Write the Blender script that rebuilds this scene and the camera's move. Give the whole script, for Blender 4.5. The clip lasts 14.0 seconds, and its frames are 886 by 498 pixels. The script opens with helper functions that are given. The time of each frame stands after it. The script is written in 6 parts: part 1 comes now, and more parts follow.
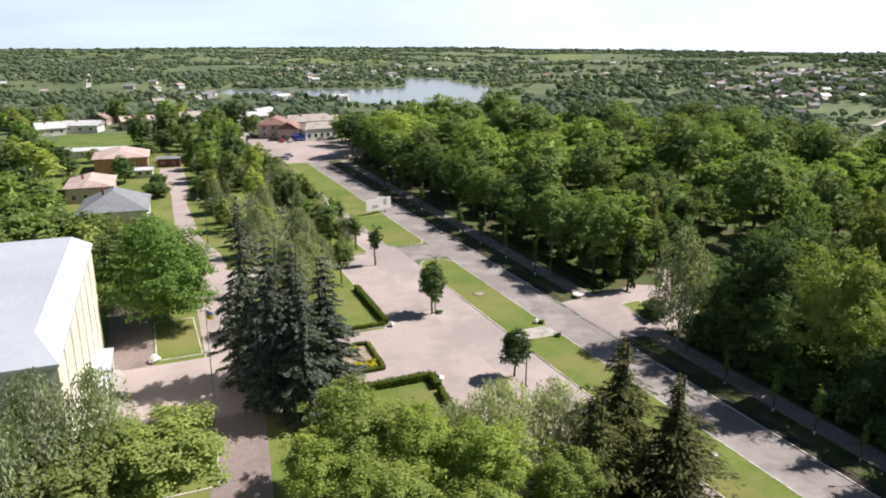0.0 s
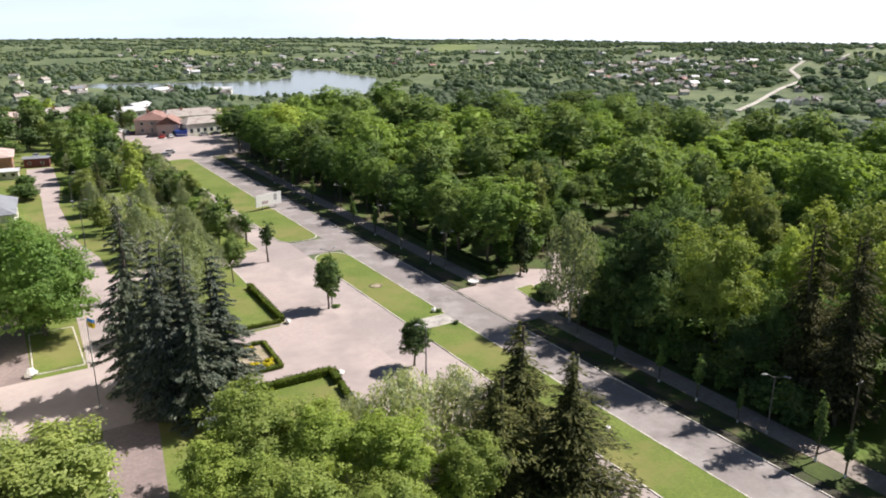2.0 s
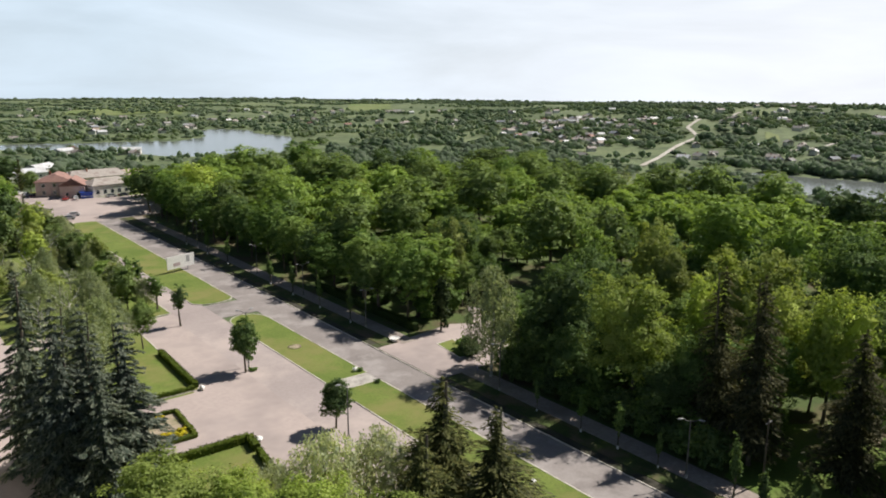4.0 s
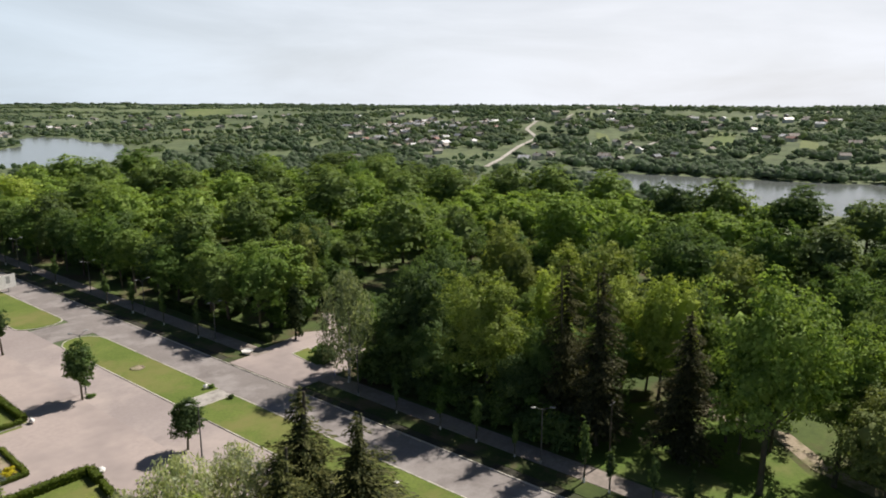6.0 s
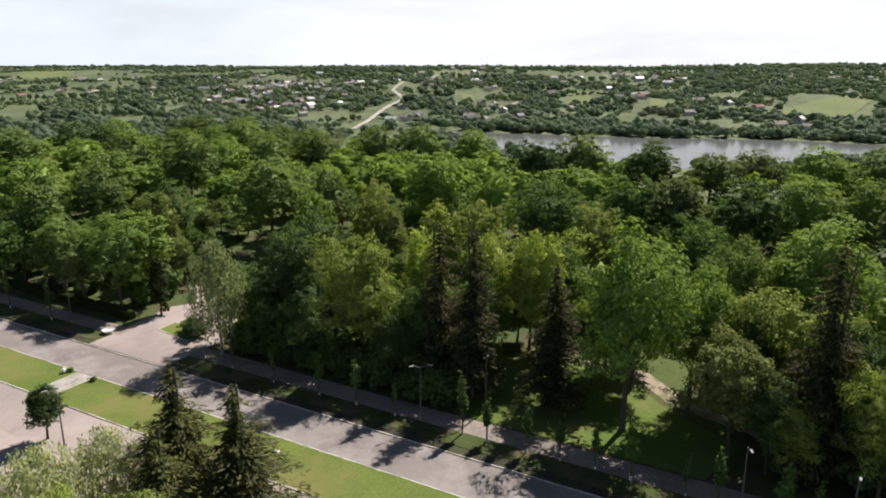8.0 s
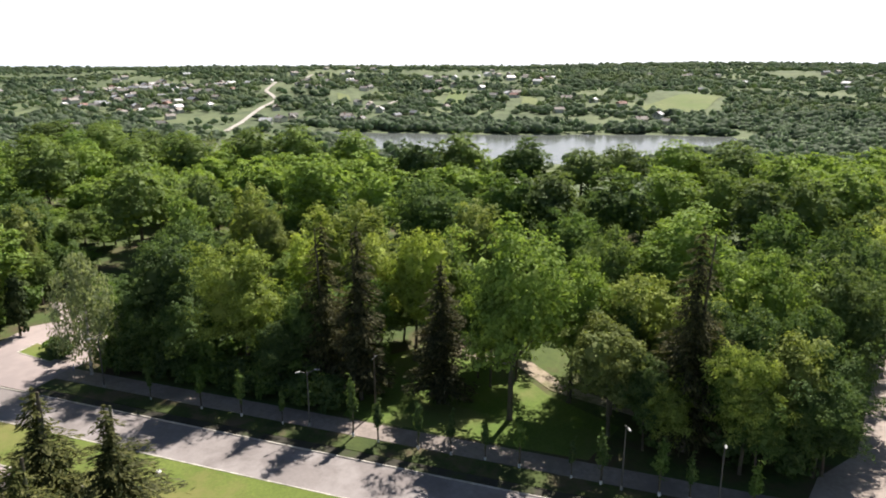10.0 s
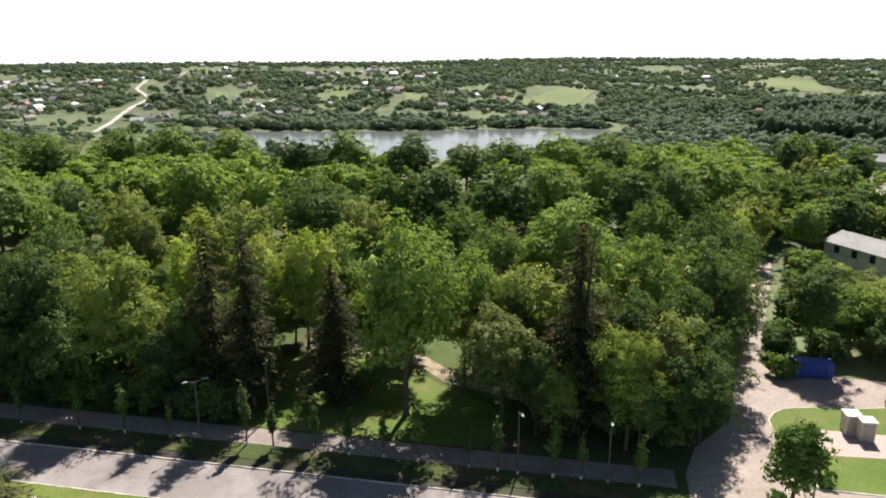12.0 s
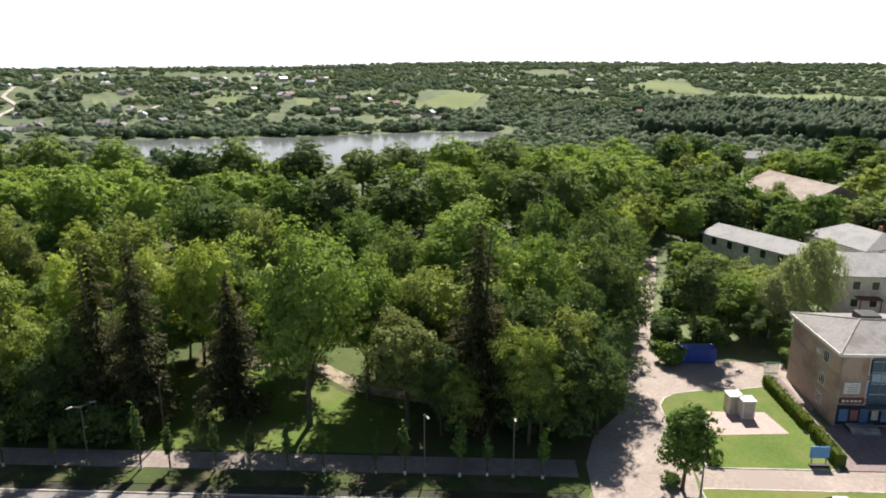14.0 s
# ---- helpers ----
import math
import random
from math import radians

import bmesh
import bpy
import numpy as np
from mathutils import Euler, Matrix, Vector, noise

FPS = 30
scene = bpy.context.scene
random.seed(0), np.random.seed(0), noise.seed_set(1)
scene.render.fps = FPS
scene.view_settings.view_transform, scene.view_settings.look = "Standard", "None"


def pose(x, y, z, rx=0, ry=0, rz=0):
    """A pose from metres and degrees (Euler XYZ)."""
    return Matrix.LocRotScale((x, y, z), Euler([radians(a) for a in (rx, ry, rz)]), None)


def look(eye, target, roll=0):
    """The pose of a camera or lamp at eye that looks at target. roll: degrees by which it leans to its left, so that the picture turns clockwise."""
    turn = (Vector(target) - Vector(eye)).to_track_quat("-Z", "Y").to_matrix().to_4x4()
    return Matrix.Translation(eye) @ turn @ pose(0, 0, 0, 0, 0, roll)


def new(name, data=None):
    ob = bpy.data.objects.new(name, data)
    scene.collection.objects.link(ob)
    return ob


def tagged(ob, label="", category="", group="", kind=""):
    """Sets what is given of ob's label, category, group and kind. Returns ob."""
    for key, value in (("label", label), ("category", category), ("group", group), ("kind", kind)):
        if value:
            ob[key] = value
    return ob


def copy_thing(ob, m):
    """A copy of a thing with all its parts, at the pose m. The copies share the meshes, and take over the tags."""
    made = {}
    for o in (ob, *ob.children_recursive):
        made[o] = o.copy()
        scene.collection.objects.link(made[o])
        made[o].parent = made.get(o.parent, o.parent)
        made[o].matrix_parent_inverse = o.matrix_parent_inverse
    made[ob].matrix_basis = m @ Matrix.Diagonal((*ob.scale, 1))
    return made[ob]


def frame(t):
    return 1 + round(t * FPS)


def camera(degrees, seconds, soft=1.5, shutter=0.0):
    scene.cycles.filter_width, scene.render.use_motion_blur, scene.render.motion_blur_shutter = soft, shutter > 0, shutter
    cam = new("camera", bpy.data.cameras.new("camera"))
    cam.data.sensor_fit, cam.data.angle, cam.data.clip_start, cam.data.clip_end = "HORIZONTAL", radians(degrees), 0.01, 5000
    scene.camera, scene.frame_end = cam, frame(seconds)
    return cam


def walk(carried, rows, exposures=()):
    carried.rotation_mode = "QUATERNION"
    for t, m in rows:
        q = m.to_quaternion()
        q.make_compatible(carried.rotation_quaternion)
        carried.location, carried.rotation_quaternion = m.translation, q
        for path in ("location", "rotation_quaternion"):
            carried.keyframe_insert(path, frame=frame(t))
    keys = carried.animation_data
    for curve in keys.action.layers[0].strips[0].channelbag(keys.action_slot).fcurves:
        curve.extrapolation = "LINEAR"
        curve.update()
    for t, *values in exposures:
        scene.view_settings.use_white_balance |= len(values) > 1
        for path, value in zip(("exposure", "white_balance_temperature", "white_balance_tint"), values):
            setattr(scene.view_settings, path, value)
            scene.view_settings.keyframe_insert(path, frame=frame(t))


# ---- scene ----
cam = camera(62.85, 14.0, 1.9)
EYE = 45.0
# seconds, turn to the left of the avenue's line, pitch
PATH = [
    (0, -23.28, -16.48),
    (0.5, -26.92, -16.50),
    (1, -30.52, -16.55),
    (1.5, -31.73, -17.07),
    (2, -31.93, -17.17),
    (2.2, -31.96, -16.52),
    (4.3, -40.55, -12.34),
    (4.5, -42.09, -12.36),
    (5, -45.12, -12.41),
    (5.5, -47.79, -12.44),
    (6, -50.42, -12.41),
    (6.5, -53.05, -12.45),
    (7, -55.71, -12.95),
    (7.5, -58.32, -14.54),
    (8, -60.79, -15.38),
    (8.2, -61.73, -15.44),
    (10.3, -71.59, -15.51),
    (10.5, -72.37, -15.61),
    (11, -74.63, -15.62),
    (11.5, -76.79, -15.63),
    (12, -79.39, -15.68),
    (12.5, -81.59, -15.67),
    (13, -83.96, -15.66),
    (13.5, -85.75, -15.57),
    (14, -87.69, -15.35),
]
walk(cam, [(t, pose(0, 0, EYE, 90 + pitch, 0, turn)) for t, turn, pitch in PATH],
     [(0, 0.48, 6250, 16), (2.2, 0.57, 6250, 16), (4.3, 0.17, 6400, 12), (6.5, 0.07, 6450, 13), (7.5, 0.0, 6450, 13), (8.2, 0.41, 6450, 14), (10.3, 0.72, 6400, 15), (14, 0.71, 6400, 15)])

# ---- world, sun ----
SUN_FROM = Vector((0.99, -0.10, 0)).normalized()
SUN_UP = radians(49)
world = bpy.data.worlds.new("sky")
scene.world = world
world.use_nodes = True
wt = world.node_tree
wt.nodes.clear()


def wnode(kind, **values):
    n = wt.nodes.new(kind)
    for key, value in values.items():
        n.inputs[key].default_value = value
    return n


sky = wnode("ShaderNodeTexSky")
sky.sky_type, sky.sun_disc = "NISHITA", False
sky.sun_elevation, sky.sun_rotation = SUN_UP, math.atan2(SUN_FROM.x, SUN_FROM.y)
sky.dust_density, sky.air_density = 0.6, 1.0
coords = wnode("ShaderNodeTexCoord")
squash = wnode("ShaderNodeMapping", Scale=(1.0, 1.0, 4.5))
parts = wnode("ShaderNodeSeparateXYZ")
low = wnode("ShaderNodeMapRange", **{"From Min": 0.12, "From Max": 0.25, "To Min": 1.0, "To Max": 0.02})
cover = wnode("ShaderNodeMath")
cover.operation = "MULTIPLY"
clearing_sky = wnode("ShaderNodeMapRange", **{"From Min": -0.7, "From Max": 0.0, "To Min": 0.45, "To Max": 1.0})
half = wnode("ShaderNodeMath")
half.operation = "MULTIPLY"
clouds = wnode("ShaderNodeTexNoise", Scale=2.6, Detail=7.0, Roughness=0.55, Distortion=0.4)
veil = wnode("ShaderNodeValToRGB")
veil.color_ramp.elements[0].position, veil.color_ramp.elements[1].position = 0.36, 0.62
veil.color_ramp.elements[0].color = (0.80, 0.80, 0.80, 1)
veil.color_ramp.elements[1].color = (1, 1, 1, 1)
sunward = wnode("ShaderNodeMapRange", **{"From Min": 0.25, "From Max": 0.90, "To Min": 0.0, "To Max": 1.0})
glare = wnode("ShaderNodeMixRGB", Color1=(18.6, 22.0, 24.4, 1), Color2=(25.0, 26.0, 27.0, 1))
thin = wnode("ShaderNodeMixRGB")
back = wnode("ShaderNodeBackground", Strength=0.034)
out = wnode("ShaderNodeOutputWorld")
for a, b in ((coords.outputs["Generated"], squash.inputs[0]), (squash.outputs[0], clouds.inputs[0]), (clouds.outputs[0], veil.inputs[0]),
             (coords.outputs["Generated"], parts.inputs[0]), (parts.outputs[0], sunward.inputs[0]), (sunward.outputs[0], glare.inputs[0]), (glare.outputs[0], thin.inputs[2]), (parts.outputs[2], low.inputs[0]), (veil.outputs[0], cover.inputs[0]), (low.outputs[0], cover.inputs[1]), (parts.outputs[0], clearing_sky.inputs[0]), (cover.outputs[0], half.inputs[0]), (clearing_sky.outputs[0], half.inputs[1]), (half.outputs[0], thin.inputs[0]), (sky.outputs[0], thin.inputs[1]), (thin.outputs[0], back.inputs[0]), (back.outputs[0], out.inputs[0])):
    wt.links.new(a, b)

sun = new("sun", bpy.data.lights.new("sun", "SUN"))
sun.data.energy, sun.data.angle, sun.data.color = 5.0, radians(0.6), (1.0, 0.925, 0.81)
sun_way = Vector((SUN_FROM.x * math.cos(SUN_UP), SUN_FROM.y * math.cos(SUN_UP), math.sin(SUN_UP)))
sun.matrix_world = look(sun_way * 400, (0, 0, 0))


# ---- materials ----
def material(name, build):
    m = bpy.data.materials.new(name)
    m.use_nodes = True
    nodes = m.node_tree.nodes
    build(m.node_tree, nodes["Principled BSDF"])
    return m


def add(nt, kind, **values):
    n = nt.nodes.new(kind)
    for key, value in values.items():
        n.inputs[key].default_value = value
    return n


def where_nodes(nt):
    geo = add(nt, "ShaderNodeNewGeometry")
    return geo.outputs["Position"]


def ramp(nt, source, stops):
    r = add(nt, "ShaderNodeValToRGB")
    el = r.color_ramp.elements
    while len(el) < len(stops):
        el.new(0.5)
    for e, (p, c) in zip(el, stops):
        e.position, e.color = p, (*c, 1)
    nt.links.new(source, r.inputs[0])
    return r.outputs[0]


def mixed(nt, factor, a, b, mode="MIX"):
    n = nt.nodes.new("ShaderNodeMixRGB")
    n.blend_type = mode
    for value, slot in ((factor, 0), (a, 1), (b, 2)):
        if isinstance(value, (int, float)):
            n.inputs[slot].default_value = value
        elif isinstance(value, tuple):
            n.inputs[slot].default_value = (*value, 1)
        else:
            nt.links.new(value, n.inputs[slot])
    return n.outputs[0]


def noise_at(nt, scale, detail=4.0, rough=0.6, local=False):
    n = add(nt, "ShaderNodeTexNoise", Scale=scale, Detail=detail, Roughness=rough)
    if local:
        tc = add(nt, "ShaderNodeTexCoord")
        nt.links.new(tc.outputs["Object"], n.inputs[0])
    else:
        nt.links.new(where_nodes(nt), n.inputs[0])
    return n.outputs[0]


def bumped(nt, bsdf, height, strength, distance):
    b = add(nt, "ShaderNodeBump", Strength=strength, Distance=distance)
    nt.links.new(height, b.inputs["Height"])
    nt.links.new(b.outputs[0], bsdf.inputs["Normal"])


def surface(name, dark, light, large, fine, rough=0.85, stain=None, stain_scale=0.05, bump=0.3, depth=0.02, metal=0.0, grain=0.2):
    """A surface whose colour wanders between two tones at two scales, with stains and a fine relief."""
    def build(nt, bsdf):
        a = ramp(nt, noise_at(nt, large, 3), [(0.3, dark), (0.7, light)])
        b = noise_at(nt, fine, 5)
        tone = ramp(nt, b, [(0.25, (1 - grain * 1.3,) * 3), (0.75, (1 + grain,) * 3)])
        colour = mixed(nt, 1.0, a, tone, "MULTIPLY")
        if stain:
            s = ramp(nt, noise_at(nt, stain_scale, 6, 0.65), [(0.48, (0, 0, 0)), (0.62, (1, 1, 1))])
            colour = mixed(nt, s, colour, stain)
        nt.links.new(colour, bsdf.inputs["Base Color"])
        bsdf.inputs["Roughness"].default_value = rough
        bsdf.inputs["Metallic"].default_value = metal
        bumped(nt, bsdf, b, bump, depth)
    return material(name, build)


def plain(name, colour, rough=0.6, metal=0.0, vary=0.15, scale=3.0):
    def build(nt, bsdf):
        n = noise_at(nt, scale, 5, 0.6, True)
        lo, hi = tuple(c * (1 - vary) for c in colour), tuple(min(c * (1 + vary), 0.95) for c in colour)
        nt.links.new(ramp(nt, n, [(0.3, lo), (0.7, hi)]), bsdf.inputs["Base Color"])
        bsdf.inputs["Roughness"].default_value = rough
        bsdf.inputs["Metallic"].default_value = metal
        bumped(nt, bsdf, n, 0.1, 0.01)
    return material(name, build)


def foliage(name, dark, light, through_light=0.58, spread=0.34, gloss=0.008, glow=(1.38, 1.36, 0.74)):
    """Leaves: tone varies from leaf to leaf and from plant to plant; some light comes through."""
    def build(nt, bsdf):
        geo, info = add(nt, "ShaderNodeNewGeometry"), add(nt, "ShaderNodeObjectInfo")
        tone = ramp(nt, geo.outputs["Random Per Island"], [(0.0, dark), (1.0, light)])
        plant = ramp(nt, info.outputs["Random"], [(0.0, (1 - spread, 1 - spread, 1 - spread * 0.6)), (0.5, (1, 1, 1)), (1.0, (1 + spread * 0.6, 1 + spread * 0.7, 1 - spread * 0.2))])
        colour = mixed(nt, 1.0, tone, plant, "MULTIPLY")
        patch = ramp(nt, noise_at(nt, 0.35, 3), [(0.3, (0.86, 0.89, 0.90)), (0.7, (1.13, 1.09, 1.0))])
        colour = mixed(nt, 1.0, colour, patch, "MULTIPLY")
        diffuse, clear, both = add(nt, "ShaderNodeBsdfDiffuse"), add(nt, "ShaderNodeBsdfTranslucent"), add(nt, "ShaderNodeMixShader", Fac=through_light)
        nt.links.new(colour, diffuse.inputs[0])
        bright = mixed(nt, 1.0, colour, glow, "MULTIPLY")
        nt.links.new(bright, clear.inputs[0])
        nt.links.new(diffuse.outputs[0], both.inputs[1])
        nt.links.new(clear.outputs[0], both.inputs[2])
        shine, last = add(nt, "ShaderNodeBsdfGlossy", Roughness=0.5), add(nt, "ShaderNodeMixShader", Fac=gloss)
        nt.links.new(both.outputs[0], last.inputs[1])
        nt.links.new(shine.outputs[0], last.inputs[2])
        nt.links.new(last.outputs[0], nt.nodes["Material Output"].inputs[0])
    return material(name, build)


GRASS = surface("mown_grass", (0.105, 0.16, 0.022), (0.165, 0.215, 0.042), 0.12, 3.0, 0.95, (0.20, 0.20, 0.06), 0.07, 0.5, 0.05)
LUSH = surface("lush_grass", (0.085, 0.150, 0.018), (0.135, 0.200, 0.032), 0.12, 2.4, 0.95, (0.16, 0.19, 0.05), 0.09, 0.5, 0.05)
# Verge grass with trodden patches; the trees' shade is put into its dark tone.
VERGE = surface("trodden_shade_dark_verge", (0.036, 0.060, 0.012), (0.076, 0.108, 0.022), 0.2, 2.2, 0.95, (0.13, 0.10, 0.06), 0.16, 0.5, 0.05)
WILD = surface("park_grass", (0.05, 0.085, 0.018), (0.10, 0.14, 0.03), 0.10, 1.4, 0.95, (0.10, 0.075, 0.04), 0.07, 0.6, 0.08)
LAND = surface("countryside", (0.080, 0.118, 0.050), (0.125, 0.165, 0.072), 0.010, 0.11, 0.95, (0.16, 0.20, 0.09), 0.011, 0.4, 0.3, grain=0.35)
MEADOW = surface("hay_meadow", (0.14, 0.185, 0.06), (0.19, 0.225, 0.08), 0.02, 0.25, 0.95, (0.13, 0.19, 0.05), 0.015, 0.3, 0.1)
FALLOW = surface("ploughed_field", (0.22, 0.18, 0.12), (0.28, 0.23, 0.16), 0.02, 0.3, 0.95, None, 0.05, 0.3, 0.1)
ASPHALT = surface("worn_asphalt", (0.218, 0.197, 0.188), (0.286, 0.260, 0.249), 0.12, 2.2, 0.9, (0.335, 0.31, 0.30), 0.16, 0.35, 0.012, grain=0.1)
PAVING = surface("pinkish_paving", (0.395, 0.333, 0.312), (0.470, 0.400, 0.374), 0.06, 1.6, 0.9, (0.325, 0.28, 0.268), 0.05, 0.3, 0.012, grain=0.08)
PINKROAD = surface("pinkish_asphalt", (0.322, 0.278, 0.268), (0.392, 0.342, 0.328), 0.07, 2.0, 0.9, (0.46, 0.395, 0.37), 0.06, 0.3, 0.012, grain=0.08)
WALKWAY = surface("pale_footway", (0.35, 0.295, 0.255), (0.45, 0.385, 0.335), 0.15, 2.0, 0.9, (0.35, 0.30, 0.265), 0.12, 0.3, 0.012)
# Darker version of the pale footway: part of the tree shade is its colour.
FOOTWAY = surface("shade_dark_footway", (0.285, 0.243, 0.215), (0.375, 0.325, 0.287), 0.15, 2.0, 0.9, (0.23, 0.20, 0.178), 0.12, 0.3, 0.012)
DARKPAVE = surface("brown_paving", (0.24, 0.19, 0.18), (0.32, 0.26, 0.245), 0.12, 2.0, 0.9, (0.20, 0.16, 0.15), 0.12, 0.3, 0.012)
DIRT = surface("trodden_earth", (0.34, 0.28, 0.20), (0.44, 0.37, 0.28), 0.25, 2.5, 0.95, (0.14, 0.15, 0.05), 0.25, 0.5, 0.04)
GRAVEL = surface("pale_gravel_road", (0.46, 0.44, 0.39), (0.56, 0.54, 0.49), 0.05, 0.6, 0.95, (0.40, 0.37, 0.32), 0.03, 0.3, 0.02)
KERB = surface("kerb_concrete", (0.56, 0.53, 0.47), (0.70, 0.67, 0.60), 0.3, 4.0, 0.9, (0.30, 0.28, 0.25), 0.3, 0.3, 0.02)
BARK = surface("bark", (0.07, 0.055, 0.04), (0.14, 0.115, 0.09), 0.8, 9.0, 0.95, (0.10, 0.11, 0.06), 0.5, 0.9, 0.04)
PALEBARK = surface("birch_bark", (0.5, 0.49, 0.46), (0.68, 0.67, 0.63), 0.8, 6.0, 0.8, (0.06, 0.055, 0.05), 1.6, 0.5, 0.02)
WATER = None


def build_water(nt, bsdf):
    n = noise_at(nt, 0.35, 6, 0.65)
    bsdf.inputs["Base Color"].default_value = (0.16, 0.18, 0.17, 1)
    bsdf.inputs["Roughness"].default_value = 0.16
    bsdf.inputs["IOR"].default_value = 1.33
    bumped(nt, bsdf, n, 0.3, 0.06)


WATER = material("lake_water", build_water)
LEAF = foliage("broad_leaves", (0.134, 0.202, 0.060), (0.258, 0.352, 0.124), 0.36)
# Lighter, yellower LEAF for near trees; their sunlit look is in the colour.
LEAFSUN = foliage("sun_lightened_leaves", (0.190, 0.258, 0.060), (0.370, 0.460, 0.132), 0.42, 0.15)
LEAFDARK = foliage("dark_leaves", (0.080, 0.140, 0.046), (0.170, 0.255, 0.092), 0.36)
LEAFDEEP = foliage("deep_green_leaves", (0.135, 0.232, 0.058), (0.250, 0.395, 0.112), 0.45)
LEAFLIME = foliage("lime_leaves", (0.220, 0.285, 0.076), (0.385, 0.455, 0.146), 0.34)
LEAFBIRCH = foliage("birch_leaves", (0.20, 0.25, 0.145), (0.36, 0.42, 0.265), 0.45, 0.15)
LEAFSILVER = foliage("silvery_leaves", (0.34, 0.38, 0.28), (0.52, 0.56, 0.45), 0.5, 0.1)
NEEDLEBLUE = foliage("blue_needles", (0.040, 0.062, 0.046), (0.215, 0.245, 0.195), 0.15, 0.15)
NEEDLEDARK = foliage("dark_needles", (0.034, 0.048, 0.018), (0.175, 0.182, 0.072), 0.25, 0.2)
NEEDLEBROWN = foliage("brown_green_needles", (0.040, 0.047, 0.026), (0.155, 0.152, 0.080), 0.25, 0.2)
HEDGELEAF = foliage("hedge_leaves", (0.06, 0.10, 0.015), (0.15, 0.19, 0.035), 0.25, 0.15)
THUJA = foliage("thuja_scales", (0.030, 0.055, 0.018), (0.075, 0.11, 0.035), 0.15, 0.3)
# Far foliage is paler and greyer than near: distance haze is in the colour.
HAZEDLEAF = foliage("hazed_far_leaves", (0.245, 0.31, 0.225), (0.31, 0.38, 0.285), 0.72, 0.1, glow=(1.02, 1.1, 0.9))
HAZEDWILLOW = foliage("hazed_far_willows", (0.27, 0.33, 0.225), (0.335, 0.395, 0.275), 0.72, 0.1, glow=(1.05, 1.1, 0.85))
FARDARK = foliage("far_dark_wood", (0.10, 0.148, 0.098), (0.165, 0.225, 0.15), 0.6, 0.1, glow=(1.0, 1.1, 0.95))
YELLOWFLOWER = foliage("yellow_flowers", (0.30, 0.30, 0.02), (0.60, 0.50, 0.03), 0.2, 0.1)
WHITEWALL = surface("white_render", (0.66, 0.65, 0.61), (0.78, 0.77, 0.72), 0.2, 3.0, 0.85, (0.50, 0.48, 0.43), 0.25, 0.15, 0.01)
CREAMWALL = surface("cream_render", (0.76, 0.72, 0.58), (0.83, 0.80, 0.67), 0.2, 3.0, 0.85, (0.70, 0.65, 0.50), 0.3, 0.15, 0.01)
REDBRICK = surface("red_brick", (0.30, 0.11, 0.07), (0.38, 0.16, 0.10), 0.5, 5.0, 0.9, None, 0.2, 0.3, 0.02)
PINKWALL = surface("pink_render", (0.55, 0.42, 0.37), (0.64, 0.50, 0.45), 0.3, 3.0, 0.9, (0.45, 0.36, 0.31), 0.3, 0.2, 0.01)
TANBRICK = surface("tan_brick", (0.50, 0.375, 0.295), (0.60, 0.475, 0.385), 0.5, 6.0, 0.9, (0.36, 0.27, 0.21), 0.25, 0.3, 0.02)
ORANGEBRICK = surface("orange_brick", (0.46, 0.225, 0.145), (0.56, 0.30, 0.205), 0.5, 5.0, 0.9, (0.38, 0.20, 0.14), 0.2, 0.3, 0.02)
METALROOF = surface("blue_grey_sheet_roof", (0.54, 0.59, 0.65), (0.64, 0.69, 0.75), 0.06, 1.5, 0.45, None, 0.2, 0.1, 0.01, 0.25, grain=0.05)
WHITEROOF = surface("white_sheet_roof", (0.60, 0.62, 0.64), (0.72, 0.73, 0.74), 0.2, 1.5, 0.5, (0.48, 0.48, 0.48), 0.2, 0.1, 0.01)
SLATE = surface("fibre_slate", (0.36, 0.33, 0.30), (0.48, 0.44, 0.40), 0.3, 2.0, 0.9, (0.26, 0.22, 0.20), 0.3, 0.3, 0.02)
PALESLATE = surface("pale_slate", (0.29, 0.295, 0.295), (0.38, 0.385, 0.385), 0.3, 2.0, 0.9, (0.36, 0.36, 0.35), 0.3, 0.3, 0.02)
GREYSLATE = surface("grey_slate", (0.25, 0.245, 0.235), (0.34, 0.33, 0.315), 0.3, 2.0, 0.9, (0.20, 0.19, 0.18), 0.3, 0.3, 0.02)
BROWNSLATE = surface("brown_slate", (0.30, 0.22, 0.18), (0.42, 0.33, 0.28), 0.3, 2.0, 0.9, (0.22, 0.16, 0.13), 0.3, 0.3, 0.02)
BEIGESLATE = surface("faded_beige_slate", (0.36, 0.305, 0.26), (0.46, 0.40, 0.345), 0.3, 2.0, 0.9, (0.30, 0.25, 0.21), 0.2, 0.3, 0.02)
REDTILE = surface("red_roof_tile", (0.30, 0.17, 0.14), (0.40, 0.25, 0.21), 0.3, 2.0, 0.85, (0.24, 0.14, 0.12), 0.3, 0.3, 0.02)
PINKROOF = surface("faded_pink_roof", (0.55, 0.42, 0.38), (0.66, 0.52, 0.47), 0.3, 2.0, 0.85, (0.42, 0.33, 0.30), 0.3, 0.3, 0.02)
GREYROOF = surface("grey_roof_felt", (0.20, 0.215, 0.24), (0.28, 0.30, 0.33), 0.3, 2.0, 0.8, (0.24, 0.26, 0.28), 0.3, 0.3, 0.02)
POLE = plain("dark_painted_steel", (0.115, 0.118, 0.12), 0.55, 0.3)
STEEL = plain("galvanised_steel", (0.22, 0.225, 0.23), 0.5, 0.6)
